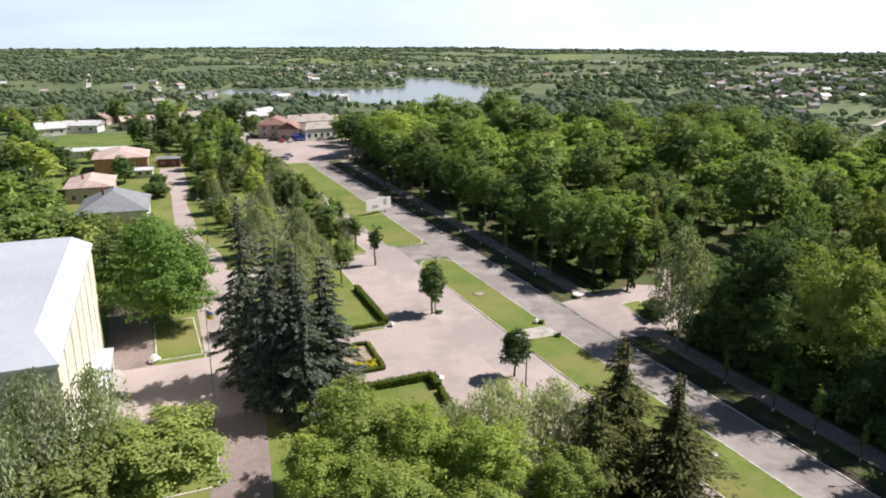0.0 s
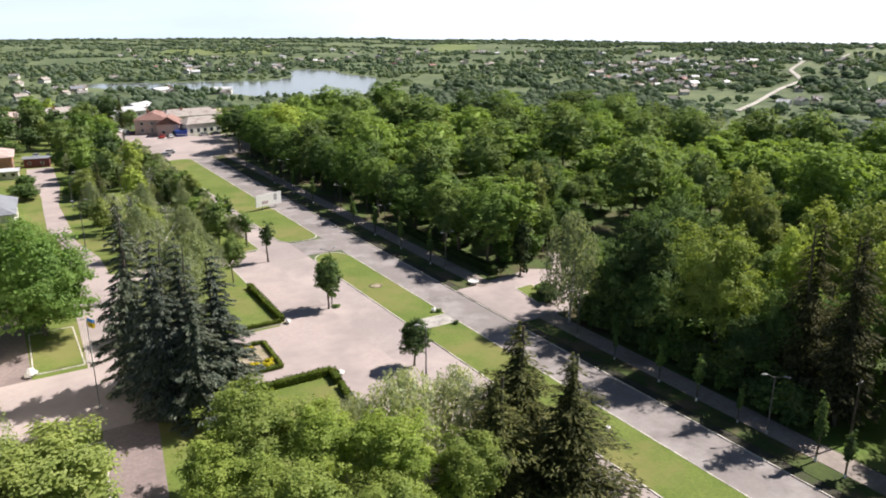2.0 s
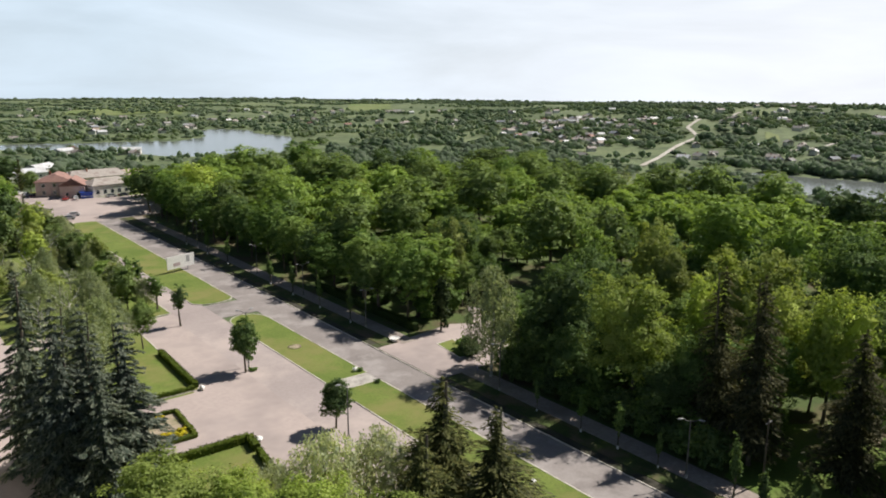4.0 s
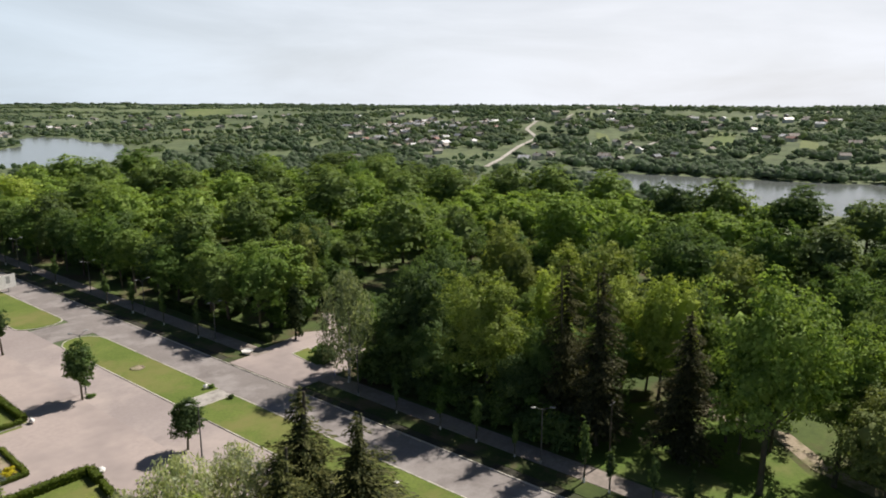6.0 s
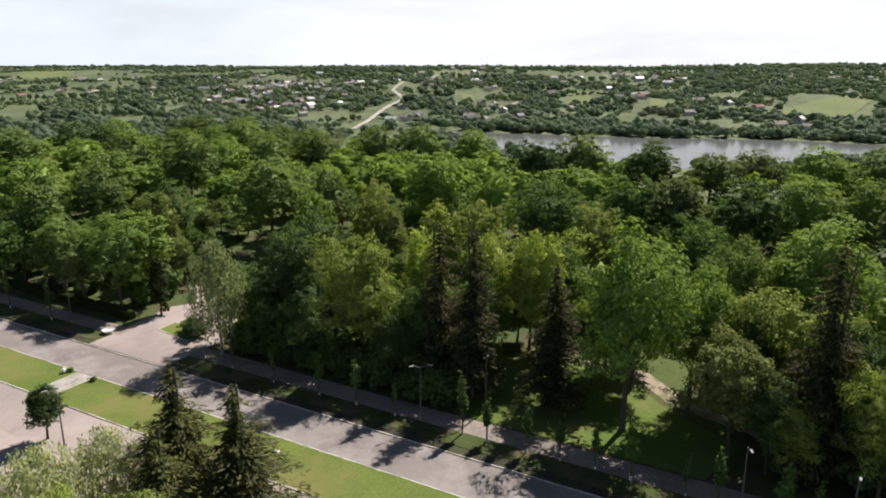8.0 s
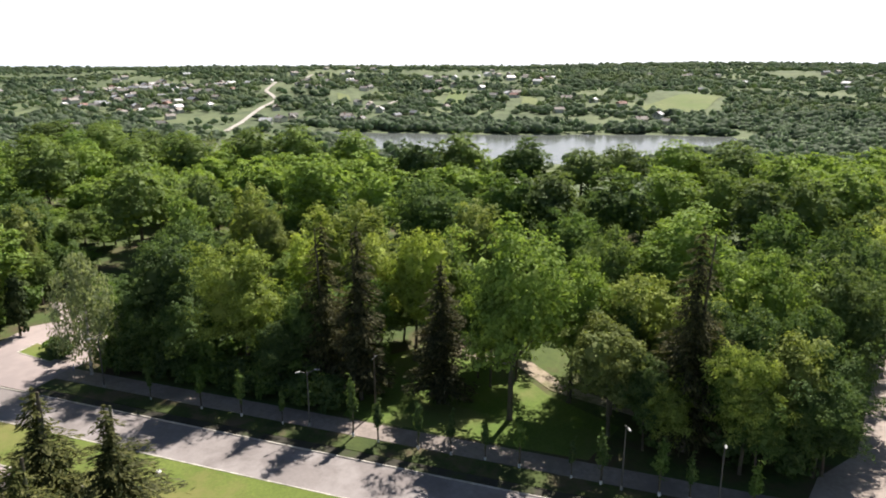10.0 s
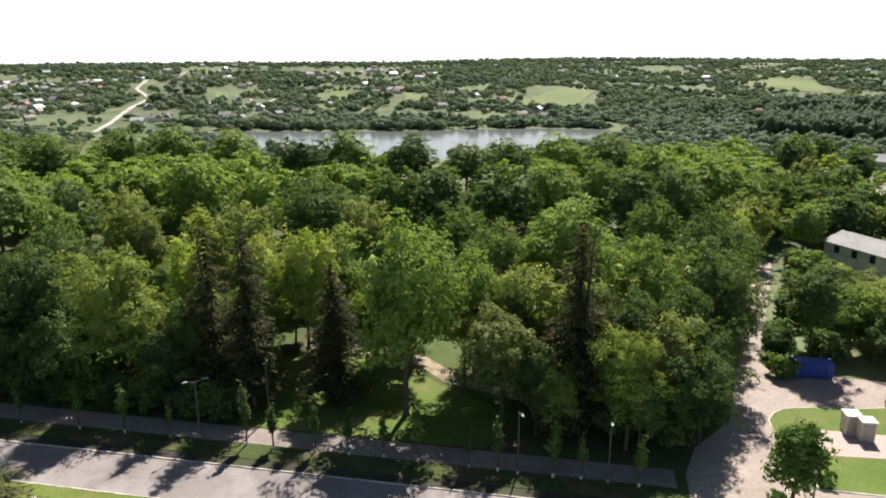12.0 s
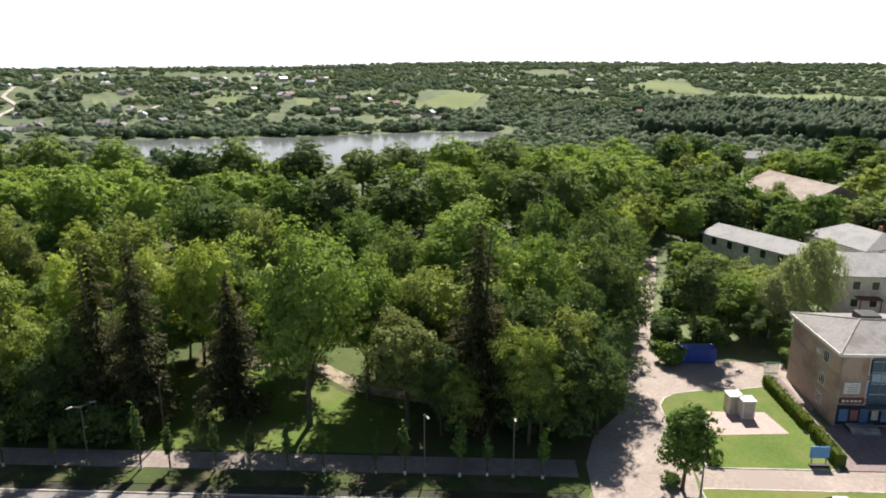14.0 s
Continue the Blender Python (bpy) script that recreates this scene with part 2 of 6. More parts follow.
CONCRETE = surface("concrete", (0.40, 0.38, 0.35), (0.52, 0.50, 0.46), 0.4, 4.0, 0.9, (0.28, 0.26, 0.24), 0.5, 0.3, 0.02)
WHITEPAINT = plain("white_paint", (0.78, 0.78, 0.76), 0.5)
BLACKPAINT = plain("black_paint", (0.02, 0.02, 0.022), 0.5)
BLUEPAINT = plain("blue_paint", (0.02, 0.07, 0.42), 0.45)
SKYBLUE = plain("light_blue_board", (0.10, 0.30, 0.62), 0.5)
GREENPAINT = plain("green_paint", (0.03, 0.26, 0.14), 0.5)
REDPAINT = plain("red_paint", (0.40, 0.04, 0.03), 0.5)
YELLOWPAINT = plain("yellow_paint", (0.70, 0.52, 0.03), 0.6)
RUBBER = plain("rubber", (0.02, 0.02, 0.02), 0.9)
LAMPGLASS = plain("lamp_cover", (0.30, 0.31, 0.31), 0.45)
MAROON = plain("maroon_cladding", (0.16, 0.05, 0.05), 0.7)


def build_glass(nt, bsdf):
    bsdf.inputs["Base Color"].default_value = (0.035, 0.045, 0.055, 1)
    bsdf.inputs["Roughness"].default_value = 0.06
    bsdf.inputs["Specular IOR Level"].default_value = 0.8
    bumped(nt, bsdf, noise_at(nt, 0.8, 2), 0.05, 0.01)


GLASS = material("dark_window_glass", build_glass)


# ---- building helpers ----
def mesh_of(name, verts, faces, mat, smooth=False):
    """A mesh from arrays: verts (n, 3); faces (m, 3) or (m, 4)."""
    verts, faces = np.asarray(verts, np.float32), np.asarray(faces, np.int32)
    me = bpy.data.meshes.new(name)
    n, k = faces.shape
    me.vertices.add(len(verts))
    me.vertices.foreach_set("co", verts.ravel())
    me.loops.add(n * k)
    me.loops.foreach_set("vertex_index", faces.ravel())
    me.polygons.add(n)
    me.polygons.foreach_set("loop_start", np.arange(n, dtype=np.int32) * k)
    if smooth:
        me.polygons.foreach_set("use_smooth", np.ones(n, bool))
    me.materials.append(mat)
    me.update(calc_edges=True)
    return me


def part(name, shape, mat, parent, label=""):
    """Links a bmesh or a mesh as one mesh object under a thing or a part."""
    if isinstance(shape, bmesh.types.BMesh):
        me = bpy.data.meshes.new(name)
        shape.to_mesh(me)
        shape.free()
        me.materials.append(mat)
    else:
        me = shape
    ob = new(name, me)
    ob.parent = parent
    return tagged(ob, label)


def thing(name, label, category, m=None, group="", kind=""):
    ob = new(name)
    ob.empty_display_size = 0.3
    if m is not None:
        ob.matrix_basis = m
    return tagged(ob, label, category, group, kind)


def setting(name, shape, mat, label, category="", kind="structure"):
    if isinstance(shape, bmesh.types.BMesh):
        me = bpy.data.meshes.new(name)
        shape.to_mesh(me)
        shape.free()
        me.materials.append(mat)
    else:
        me = shape
    return tagged(new(name, me), label, category or name, kind=kind)


def box(bm, x0, x1, y0, y1, z0, z1, bevel=0.0):
    made = bmesh.ops.create_cube(bm, size=1)["verts"]
    for v in made:
        v.co = Vector((x0 + (v.co.x + 0.5) * (x1 - x0), y0 + (v.co.y + 0.5) * (y1 - y0), z0 + (v.co.z + 0.5) * (z1 - z0)))
    if bevel:
        edges = {e for v in made for e in v.link_edges}
        bmesh.ops.bevel(bm, geom=list(edges), offset=bevel, segments=2, affect="EDGES", profile=0.5)
    return bm


def boxed(*a, **k):
    return box(bmesh.new(), *a, **k)


def tube(bm, a, b, r0, r1, n=8):
    a, b = Vector(a), Vector(b)
    turn = (b - a).to_track_quat("Z", "Y").to_matrix().to_4x4()
    bmesh.ops.create_cone(bm, cap_ends=True, segments=n, radius1=r0, radius2=r1, depth=(b - a).length, matrix=Matrix.Translation((a + b) / 2) @ turn)
    return bm


def slab(outline, z0, z1):
    """A flat slab over an outline of (x, y), counter-clockwise or not."""
    bm = bmesh.new()
    low, high = [bm.verts.new((x, y, z0)) for x, y in outline], [bm.verts.new((x, y, z1)) for x, y in outline]
    bm.faces.new(high)
    n = len(outline)
    for i in range(n):
        bm.faces.new((low[i], low[(i + 1) % n], high[(i + 1) % n], high[i]))
    bmesh.ops.recalc_face_normals(bm, faces=bm.faces[:])
    if sum(f.normal.z for f in bm.faces if len(f.verts) == n) < 0:
        bmesh.ops.reverse_faces(bm, faces=bm.faces[:])
    bmesh.ops.triangulate(bm, faces=[f for f in bm.faces if len(f.verts) > 4])
    return bm


def rounded(x0, x1, y0, y1, near=0.0, far=0.0, steps=8):
    """An outline, counter-clockwise, with half-round ends of those depths at its near and far side."""
    c, w = (x0 + x1) / 2, (x1 - x0) / 2
    turns = [math.pi * i / steps for i in range(steps + 1)]
    low = [(c - w * math.cos(a), y0 + near - near * math.sin(a)) for a in turns] if near else [(x0, y0), (x1, y0)]
    high = [(c + w * math.cos(a), y1 - far + far * math.sin(a)) for a in turns] if far else [(x1, y1), (x0, y1)]
    return low + high


def edge_kerb(outline, width=0.22, height=0.16, closed=True, length=1.0):
    """Kerb stones along an outline, each with its own joint."""
    bm = bmesh.new()
    pts = outline + outline[:1] if closed else outline
    for (xa, ya), (xb, yb) in zip(pts, pts[1:]):
        far = math.hypot(xb - xa, yb - ya)
        if far < 0.05:
            continue
        count = max(1, round(far / length))
        ux, uy = (xb - xa) / far, (yb - ya) / far
        for i in range(count):
            s, e = far * i / count + 0.012, far * (i + 1) / count - 0.012
            lift = random.uniform(-0.012, 0.012)
            quad = [(s, -width / 2), (e, -width / 2), (e, width / 2), (s, width / 2)]
            low = [bm.verts.new((xa + ux * p - uy * q, ya + uy * p + ux * q, 0.0)) for p, q in quad]
            high = [bm.verts.new((xa + ux * p - uy * q * 0.85, ya + uy * p + ux * q * 0.85, height + lift)) for p, q in quad]
            bm.faces.new(high)
            for k in range(4):
                bm.faces.new((low[k], low[(k + 1) % 4], high[(k + 1) % 4], high[k]))
    return bm


# ---- terrain ----
LAKES = [
    np.array([(76, 840), (118, 862), (168, 838), (217, 830), (270, 802), (318, 852), (352, 968), (391, 995), (412, 950), (392, 865), (400, 802), (372, 734), (300, 610), (240, 590), (200, 640), (176, 722), (149, 752), (105, 780)], float),
    np.array([(486, 268), (490, 234), (503, 170), (510, 129), (533, 76), (546, 37), (552, -20), (528, -24), (462, 0), (395, 45), (376, 90), (390, 154), (430, 220)], float),
]
WATER_Z = -14.5


def lake_distance(x, y):
    """Metres to the nearest shore; negative in the water."""
    best = np.full(np.shape(x), 1e9)
    inside = np.zeros(np.shape(x), bool)
    for poly in LAKES:
        here = np.zeros(np.shape(x), bool)
        for (ax, ay), (bx, by) in zip(poly, np.roll(poly, -1, 0)):
            px, py, dx, dy = x - ax, y - ay, bx - ax, by - ay
            k = np.clip((px * dx + py * dy) / (dx * dx + dy * dy), 0, 1)
            best = np.minimum(best, np.hypot(px - k * dx, py - k * dy))
            cross = ((ay > y) != (by > y)) & (x < (bx - ax) * (y - ay) / (by - ay + 1e-9) + ax)
            here ^= cross
        inside |= here
    return np.where(inside, -best, best)


def waves(x, y):
    return (np.sin(x * 0.0071 + 1.3) * np.sin(y * 0.0063 + 0.4) + 0.6 * np.sin(x * 0.017 + y * 0.013) + 0.4 * np.sin(x * 0.031 - y * 0.027 + 2))


def crest_distance(turn):
    """How far off the skyline of the opposite hills lies, by the turn to the left of the avenue's line."""
    return np.interp(turn, [-125, -100, -85, -70, -56, -45, -30, -15, 10], [1900, 1750, 1550, 1400, 1400, 1800, 2600, 2900, 2900])


def terrain(x, y):
    x, y = np.asarray(x, float), np.asarray(y, float)
    r, turn = np.hypot(x, y), np.degrees(np.arctan2(-x, y))
    drop = np.interp(turn, [-104, -88, -76, -64, -45, -20, -8, 10], [300, 245, 225, 255, 310, 380, 440, 470])
    dip = np.interp(turn, [-100, -88, -75, -58, -45, -23, 0], [0.78, 0.82, 1.08, 1.08, 1.08, 0.84, 0.84])
    foot = np.interp(turn, [-125, -100, -60, -42, -30, -12, 0], [700, 620, 590, 700, 960, 900, 800])
    crest = crest_distance(turn)
    s = np.clip((r - drop) / 130, 0, 1)
    z = -14 * s * s * (3 - 2 * s)
    u = np.clip((r - foot) / (crest - foot), 0, 1)
    top = EYE - crest * np.tan(np.radians(dip)) - 7
    z = z + (1 - (1 - u) ** 1.35) * (top + 14) + np.clip(u * 4, 0, 1) * 3.4 * waves(x, y) * np.clip((1 - u) * 3, 0.2, 1)
    z = z - np.clip(r - crest, 0, None) * 0.035
    d = lake_distance(x, y)
    shore = np.clip(d / 45, 0, 1)
    z = np.where(d < 45, np.minimum(z, WATER_Z + 0.5 + shore * (z - WATER_Z - 0.5)), z)
    return np.where(d < 0, WATER_Z - np.clip(-d / 6, 0.0, 3.0), z)


def build_ground():
    turns = np.radians(np.concatenate([np.arange(-180, -125, 3.0), np.arange(-125, 15, 0.7), np.arange(15, 180, 3.0)]))
    radii = np.concatenate([[3], np.arange(20, 200, 20), np.arange(200, 1100, 9), np.geomspace(1100, 4900, 60)])
    rr, tt = np.meshgrid(radii, turns, indexing="ij")
    x, y = -np.sin(tt) * rr, np.cos(tt) * rr
    verts = np.stack([x, y, terrain(x, y)], -1).reshape(-1, 3)
    n = len(turns)
    i, j = np.meshgrid(np.arange(len(radii) - 1), np.arange(n), indexing="ij")
    a, b = i * n + j, i * n + (j + 1) % n
    faces = np.stack([a, a + n, b + n, b], -1).reshape(-1, 4)
    centre = len(verts)
    verts = np.concatenate([verts, [[0, 0, 0]]])
    ring = np.arange(n)
    caps = np.stack([ring, (ring + 1) % n, np.full(n, centre), np.full(n, centre)], -1)
    me = mesh_of("ground", verts, faces, LAND, True)
    setting("ground", me, LAND, "green rolling countryside round the town", "ground")
    setting("ground_cap", mesh_of("ground_cap", verts[list(ring) + [centre]], np.stack([ring, np.roll(ring, -1), np.full(n, n)], -1)[:, [1, 0, 2]], LAND), LAND, "bare green ground beneath the town", "ground")


build_ground()
for poly in LAKES:
    outline = [(float(x), float(y)) for x, y in poly]
    c = np.mean(poly, 0)
    outline = [(c[0] + (x - c[0]) * 1.04, c[1] + (y - c[1]) * 1.04) for x, y in outline]
    setting("water", slab(outline, WATER_Z - 0.4, WATER_Z), WATER, "calm grey lake below wooded banks", "lake")


def drape(name, outline_rows, lift, mat, label, category):
    """A sheet laid over the land: rows of points across it."""
    rows = np.asarray(outline_rows, float)
    z = terrain(rows[..., 0], rows[..., 1]) + lift
    verts = np.concatenate([rows, z[..., None]], -1).reshape(-1, 3)
    n, k = rows.shape[:2]
    i, j = np.meshgrid(np.arange(n - 1), np.arange(k - 1), indexing="ij")
    a = i * k + j
    me = mesh_of(name, verts, np.stack([a, a + 1, a + k + 1, a + k], -1).reshape(-1, 4), mat, True)
    return setting(name, me, mat, label, category)


def quad_rows(a, b, c, d, n=24):
    u, v = np.meshgrid(np.linspace(0, 1, n), np.linspace(0, 1, n), indexing="ij")
    a, b, c, d = (np.array(p, float) for p in (a, b, c, d))
    u, v = u[..., None], v[..., None]
    wob = 0.04 * np.sin(u * 9 + v * 5)
    return a * (1 - u) * (1 - v) + b * u * (1 - v) + c * u * v + d * (1 - u) * v + wob * (c - a) * u * (1 - u) * 4


def strip_rows(points, width, step=8.0):
    pts = np.array(points, float)
    seg = np.hypot(*np.diff(pts, axis=0).T)
    s = np.concatenate([[0], np.cumsum(seg)])
    at = np.linspace(0, s[-1], int(s[-1] / step) + 2)
    x, y = np.interp(at, s, pts[:, 0]), np.interp(at, s, pts[:, 1])
    dx, dy = np.gradient(x), np.gradient(y)
    n = np.hypot(dx, dy)
    off = np.linspace(-width / 2, width / 2, 3)
    return np.stack([x[:, None] - off * (dy / n)[:, None] * -1, y[:, None] + off * (dx / n)[:, None] * -1], -1)[:, ::-1]


FIELDS = [quad_rows((696, 73), (690, 6), (862, -19), (828, 26)), quad_rows((959, -213), (916, -281), (1056, -303), (1123, -261)),
          quad_rows((799, -318), (716, -357), (945, -468), (933, -373)), quad_rows((700, 368), (676, 340), (745, 378), (760, 400)), quad_rows((694, 168), (686, 150), (756, 166), (786, 188)),
          quad_rows((826, 1334), (811, 1210), (1060, 1568), (1044, 1656)), quad_rows((805, 1359), (871, 1269), (1156, 1685), (1100, 1800)), quad_rows((700, 250), (690, 226), (820, 262), (826, 286))]
for rows in FIELDS:
    drape("meadow", rows, 0.5, MEADOW, "light green hay meadow on the far slope", "field")
drape("ploughed_field", quad_rows((566, 548), (555, 493), (624, 535), (640, 590)), 0.5, FALLOW, "brown bare field beside the far village", "field")
for rows in (quad_rows((-135, 2115), (-24, 1999), (-28, 2481), (-164, 2598)), quad_rows((300, 1500), (480, 1400), (620, 1750), (400, 1850))):
    drape("meadow", rows, 0.8, MEADOW, "pale green field near the skyline", "field")
FAR_ROAD = [(455, 333), (502, 355), (542, 372), (576, 387), (661, 426), (696, 440), (722, 462), (752, 490), (805, 514), (862, 544), (930, 560), (1040, 590)]
drape("far_road", strip_rows(FAR_ROAD, 4.4), 0.7, GRAVEL, "pale country road climbing the far hillside", "road")
drape("far_road", strip_rows([(-36, 900), (-42, 1104), (-43, 1346), (-39, 1573), (-29, 1843)], 5.5), 0.7, GRAVEL, "pale country road through the far village", "road")
drape("far_road", strip_rows([(610, 306), (631, 298), (660, 293), (700, 302), (751, 320), (800, 352)], 3.6), 0.7, GRAVEL, "pale lane between gardens on the far slope", "road")


# ---- roads, plaza, lawns ----
setting("park_ground", slab([(65.6, -12), (65.6, 262), (150, 300), (215, 240), (215, 60), (190, 0), (160, -38), (101, -22), (92, -24), (70, -14)], -0.05, 0.05), WILD, "shaded park grass under the trees", "ground")
setting("town_ground", slab([(-60, 40), (-60, 330), (95, 360), (95, 262), (40, 255), (36, 40)], -0.05, 0.04), GRASS, "rough town grass between the houses", "ground")
setting("road", slab([(58.4, -70), (65.5, -70), (65.5, 262), (58.4, 262)], 0.0, 0.06), ASPHALT, "worn grey asphalt carriageway of the avenue", "road")
setting("road", slab([(43.1, -70), (51.0, -70), (51.0, 300), (43.1, 300)], 0.0, 0.062), PINKROAD, "worn pinkish asphalt carriageway of the avenue", "road")
setting("road", slab([(51.0, 134.2), (58.4, 134.2), (58.4, 144.2), (51.0, 144.2)], 0.0, 0.061), ASPHALT, "asphalt gap in the planted median", "road")
setting("pavement", slab([(32, 55), (43.2, 55), (43.2, 142), (35.4, 142)], 0.0, 0.064), PAVING, "pinkish worn paving of the town square", "plaza")
setting("pavement", slab([(-6.6, 84), (36.6, 83), (36.6, 102.2), (-6.6, 102.2)], 0.0, 0.066), PAVING, "pinkish worn paving of the town square", "plaza")
setting("pavement", slab([(6.4, 102.2), (15.5, 102.2), (14.9, 155), (12.2, 171), (12.4, 185), (12.3, 209), (14.8, 234), (15.8, 270), (8.2, 270), (7.7, 257), (9.1, 222), (8.3, 203), (7.7, 184), (9.2, 169), (8.2, 150)], 0.0, 0.063), PAVING, "pinkish paved side street", "street")
setting("pavement", slab([(-6.6, 102.2), (-0.4, 102.2), (-0.2, 135), (-6.6, 135)], 0.0, 0.065), DARKPAVE, "brown paved yard beside the hall", "yard")
setting("pavement", slab([(2.2, 60), (8.6, 60), (11.8, 84), (5.8, 84)], 0.0, 0.065), DARKPAVE, "brown paved footpath", "path")
setting("pavement", slab([(14.8, 136.5), (44.2, 136.5), (44.2, 142.5), (14.8, 142.5)], 0.0, 0.068), PAVING, "pale cross path to the avenue", "path")
setting("pavement", slab([(43, 262), (66, 262), (92, 268), (92, 316), (66, 318), (45, 366), (36, 366), (40, 300)], 0.0, 0.067), PAVING, "wide paved forecourt at the avenue's end", "plaza")
setting("lawn", slab([(-31, 384), (4, 370), (9, 322), (-27, 330)], 0.0, 0.09), LUSH, "light green open lawn behind the shop", "lawn")
setting("sidewalk", slab([(70.2, -12), (73.6, -12), (73.6, 84), (70.2, 84)], 0.0, 0.11), FOOTWAY, "grey-brown footway darkened for tree shade along the park edge", "footway")
setting("sidewalk", slab([(70.3, 100), (73.5, 100), (73.5, 262), (70.3, 262)], 0.0, 0.11), FOOTWAY, "grey-brown footway darkened for tree shade along the park edge", "footway")
setting("pavement", slab([(65.8, 83.5), (80, 83.5), (87, 90), (93, 98), (97, 108), (94, 110), (88, 101), (84, 103.5), (65.8, 101)], 0.0, 0.10), PAVING, "paved park entrance opening off the avenue", "plaza")
setting("pavement", slab([(65.6, -24), (65.6, -13), (73, -13.2), (79, -15), (86, -20), (100, -23.5), (138, -33), (160, -39), (160, -42), (138, -36.5), (105, -27.5), (102.5, -33), (101, -46), (88, -46), (82, -38), (77, -30), (73.5, -25)], 0.0, 0.09), WALKWAY, "sunlit dusty driveway beside the office block", "driveway")
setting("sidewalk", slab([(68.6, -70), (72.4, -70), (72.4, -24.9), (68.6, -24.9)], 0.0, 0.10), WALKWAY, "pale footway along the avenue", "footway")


def lawn(outline, label, top=0.13, mat=None, edged=True):
    ob = setting("lawn", slab(outline, 0.0, top), mat or GRASS, label, "lawn")
    if edged:
        setting("kerb", edge_kerb(outline), KERB, "weathered concrete kerb round a lawn", "kerb")
    return ob


lawn(rounded(51.0, 58.4, -70, 89.2), "mown lawn of the avenue's planted median")
lawn(rounded(51.0, 58.4, 92.8, 133.6, 0, 4.5), "mown lawn of the avenue's planted median")
lawn(rounded(49.6, 58.4, 144.6, 262, 3.0, 3.5), "mown lawn of the avenue's planted median")
setting("pavement", slab([(51.1, 89.3), (58.3, 89.3), (58.3, 92.7), (51.1, 92.7)], 0.0, 0.12), CONCRETE, "pale slab crossing through the median", "path")
lawn([(22, 103), (34.9, 103), (35.6, 136), (22, 136)], "dry mown lawn of the town square")
lawn([(16, 60), (32, 66), (34.2, 82.6), (20, 83.4)], "dry mown lawn behind a clipped hedge")
lawn([(-0.1, 103.6), (6.2, 103.6), (6.2, 119), (0.2, 119)], "shaded lawn under the big tree")
lawn([(-4, 69), (4.4, 69), (5.6, 81), (-2, 82)], "lawn beside the brown footpath")
lawn([(36.4, 143.2), (44, 143.2), (44, 168), (36.4, 168)], "dry lawn beside the avenue")
lawn([(74.2, 88.6), (78.2, 88.2), (79, 96.5), (75.2, 96.2)], "small lawn at the park entrance")
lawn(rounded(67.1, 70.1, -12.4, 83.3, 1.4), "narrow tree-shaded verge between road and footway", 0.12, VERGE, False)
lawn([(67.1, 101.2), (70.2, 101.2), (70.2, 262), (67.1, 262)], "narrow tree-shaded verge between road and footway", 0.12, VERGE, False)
lawn([(66.0, -70), (68.5, -70), (68.5, -24.6), (66.0, -24.6)], "narrow verge between road and footway", 0.12)
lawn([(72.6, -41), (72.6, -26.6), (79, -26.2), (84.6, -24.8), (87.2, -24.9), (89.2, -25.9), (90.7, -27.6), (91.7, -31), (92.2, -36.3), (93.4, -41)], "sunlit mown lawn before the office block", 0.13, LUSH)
setting("pavement", slab([(72.6, -75), (82.7, -75), (82.7, -44), (96, -44), (96, -42), (72.6, -42)], 0.0, 0.10), DARKPAVE, "shaded paved forecourt of the office block", "forecourt")
setting("pavement", slab([(79.7, -29), (85.7, -29.5), (85.8, -37.8), (80.4, -38.8)], 0.0, 0.16), plain("pink_slab", (0.52, 0.40, 0.36), 0.9), "pink concrete slab in the lawn", "slab")
setting("path", slab([(86.5, 5), (88.2, 4.2), (92, 14.5), (98.2, 21), (98.6, 30), (101.5, 37), (99.6, 37.6), (96.6, 30.5), (96, 22.5), (90, 16.5)], 0.0, 0.10), DIRT, "trodden earth path through the park", "path")
# Brighter grass laid over the park ground: the sunlit patch is put in as colour.
setting("clearing", slab([(74.2, 9), (83, 6.5), (89, 17), (95.4, 23), (96, 33), (99, 38), (92, 43), (74.2, 40)], 0.0, 0.075), LUSH, "park clearing grass in a brighter colour for its sunlit look", "lawn")
setting("kerb", edge_kerb([(65.42, 262), (65.42, -12.4)], 0.2, 0.17, False), KERB, "pale concrete kerb along the avenue", "kerb")
setting("channel", slab([(65.53, -11.5), (67.05, -11.5), (67.05, 262), (65.53, 262)], 0.0, 0.075), surface("dark_gutter", (0.035, 0.034, 0.024), (0.075, 0.070, 0.048), 0.3, 2.5, 0.95, (0.05, 0.07, 0.02), 0.3, 0.5, 0.03), "dark gutter strip along the road kerb", "gutter")


# ---- plants ----
rng = np.random.default_rng(7)


def ico(level=1):
    bm = bmesh.new()
    bmesh.ops.create_icosphere(bm, subdivisions=level, radius=1.0)
    v = np.array([p.co[:] for p in bm.verts])
    f = np.array([[p.index for p in q.verts] for q in bm.faces])
    bm.free()
    return v, f


ICO = {1: ico(1), 2: ico(3)}


def unit(v):
    return v / np.maximum(np.linalg.norm(v, axis=-1, keepdims=True), 1e-6)


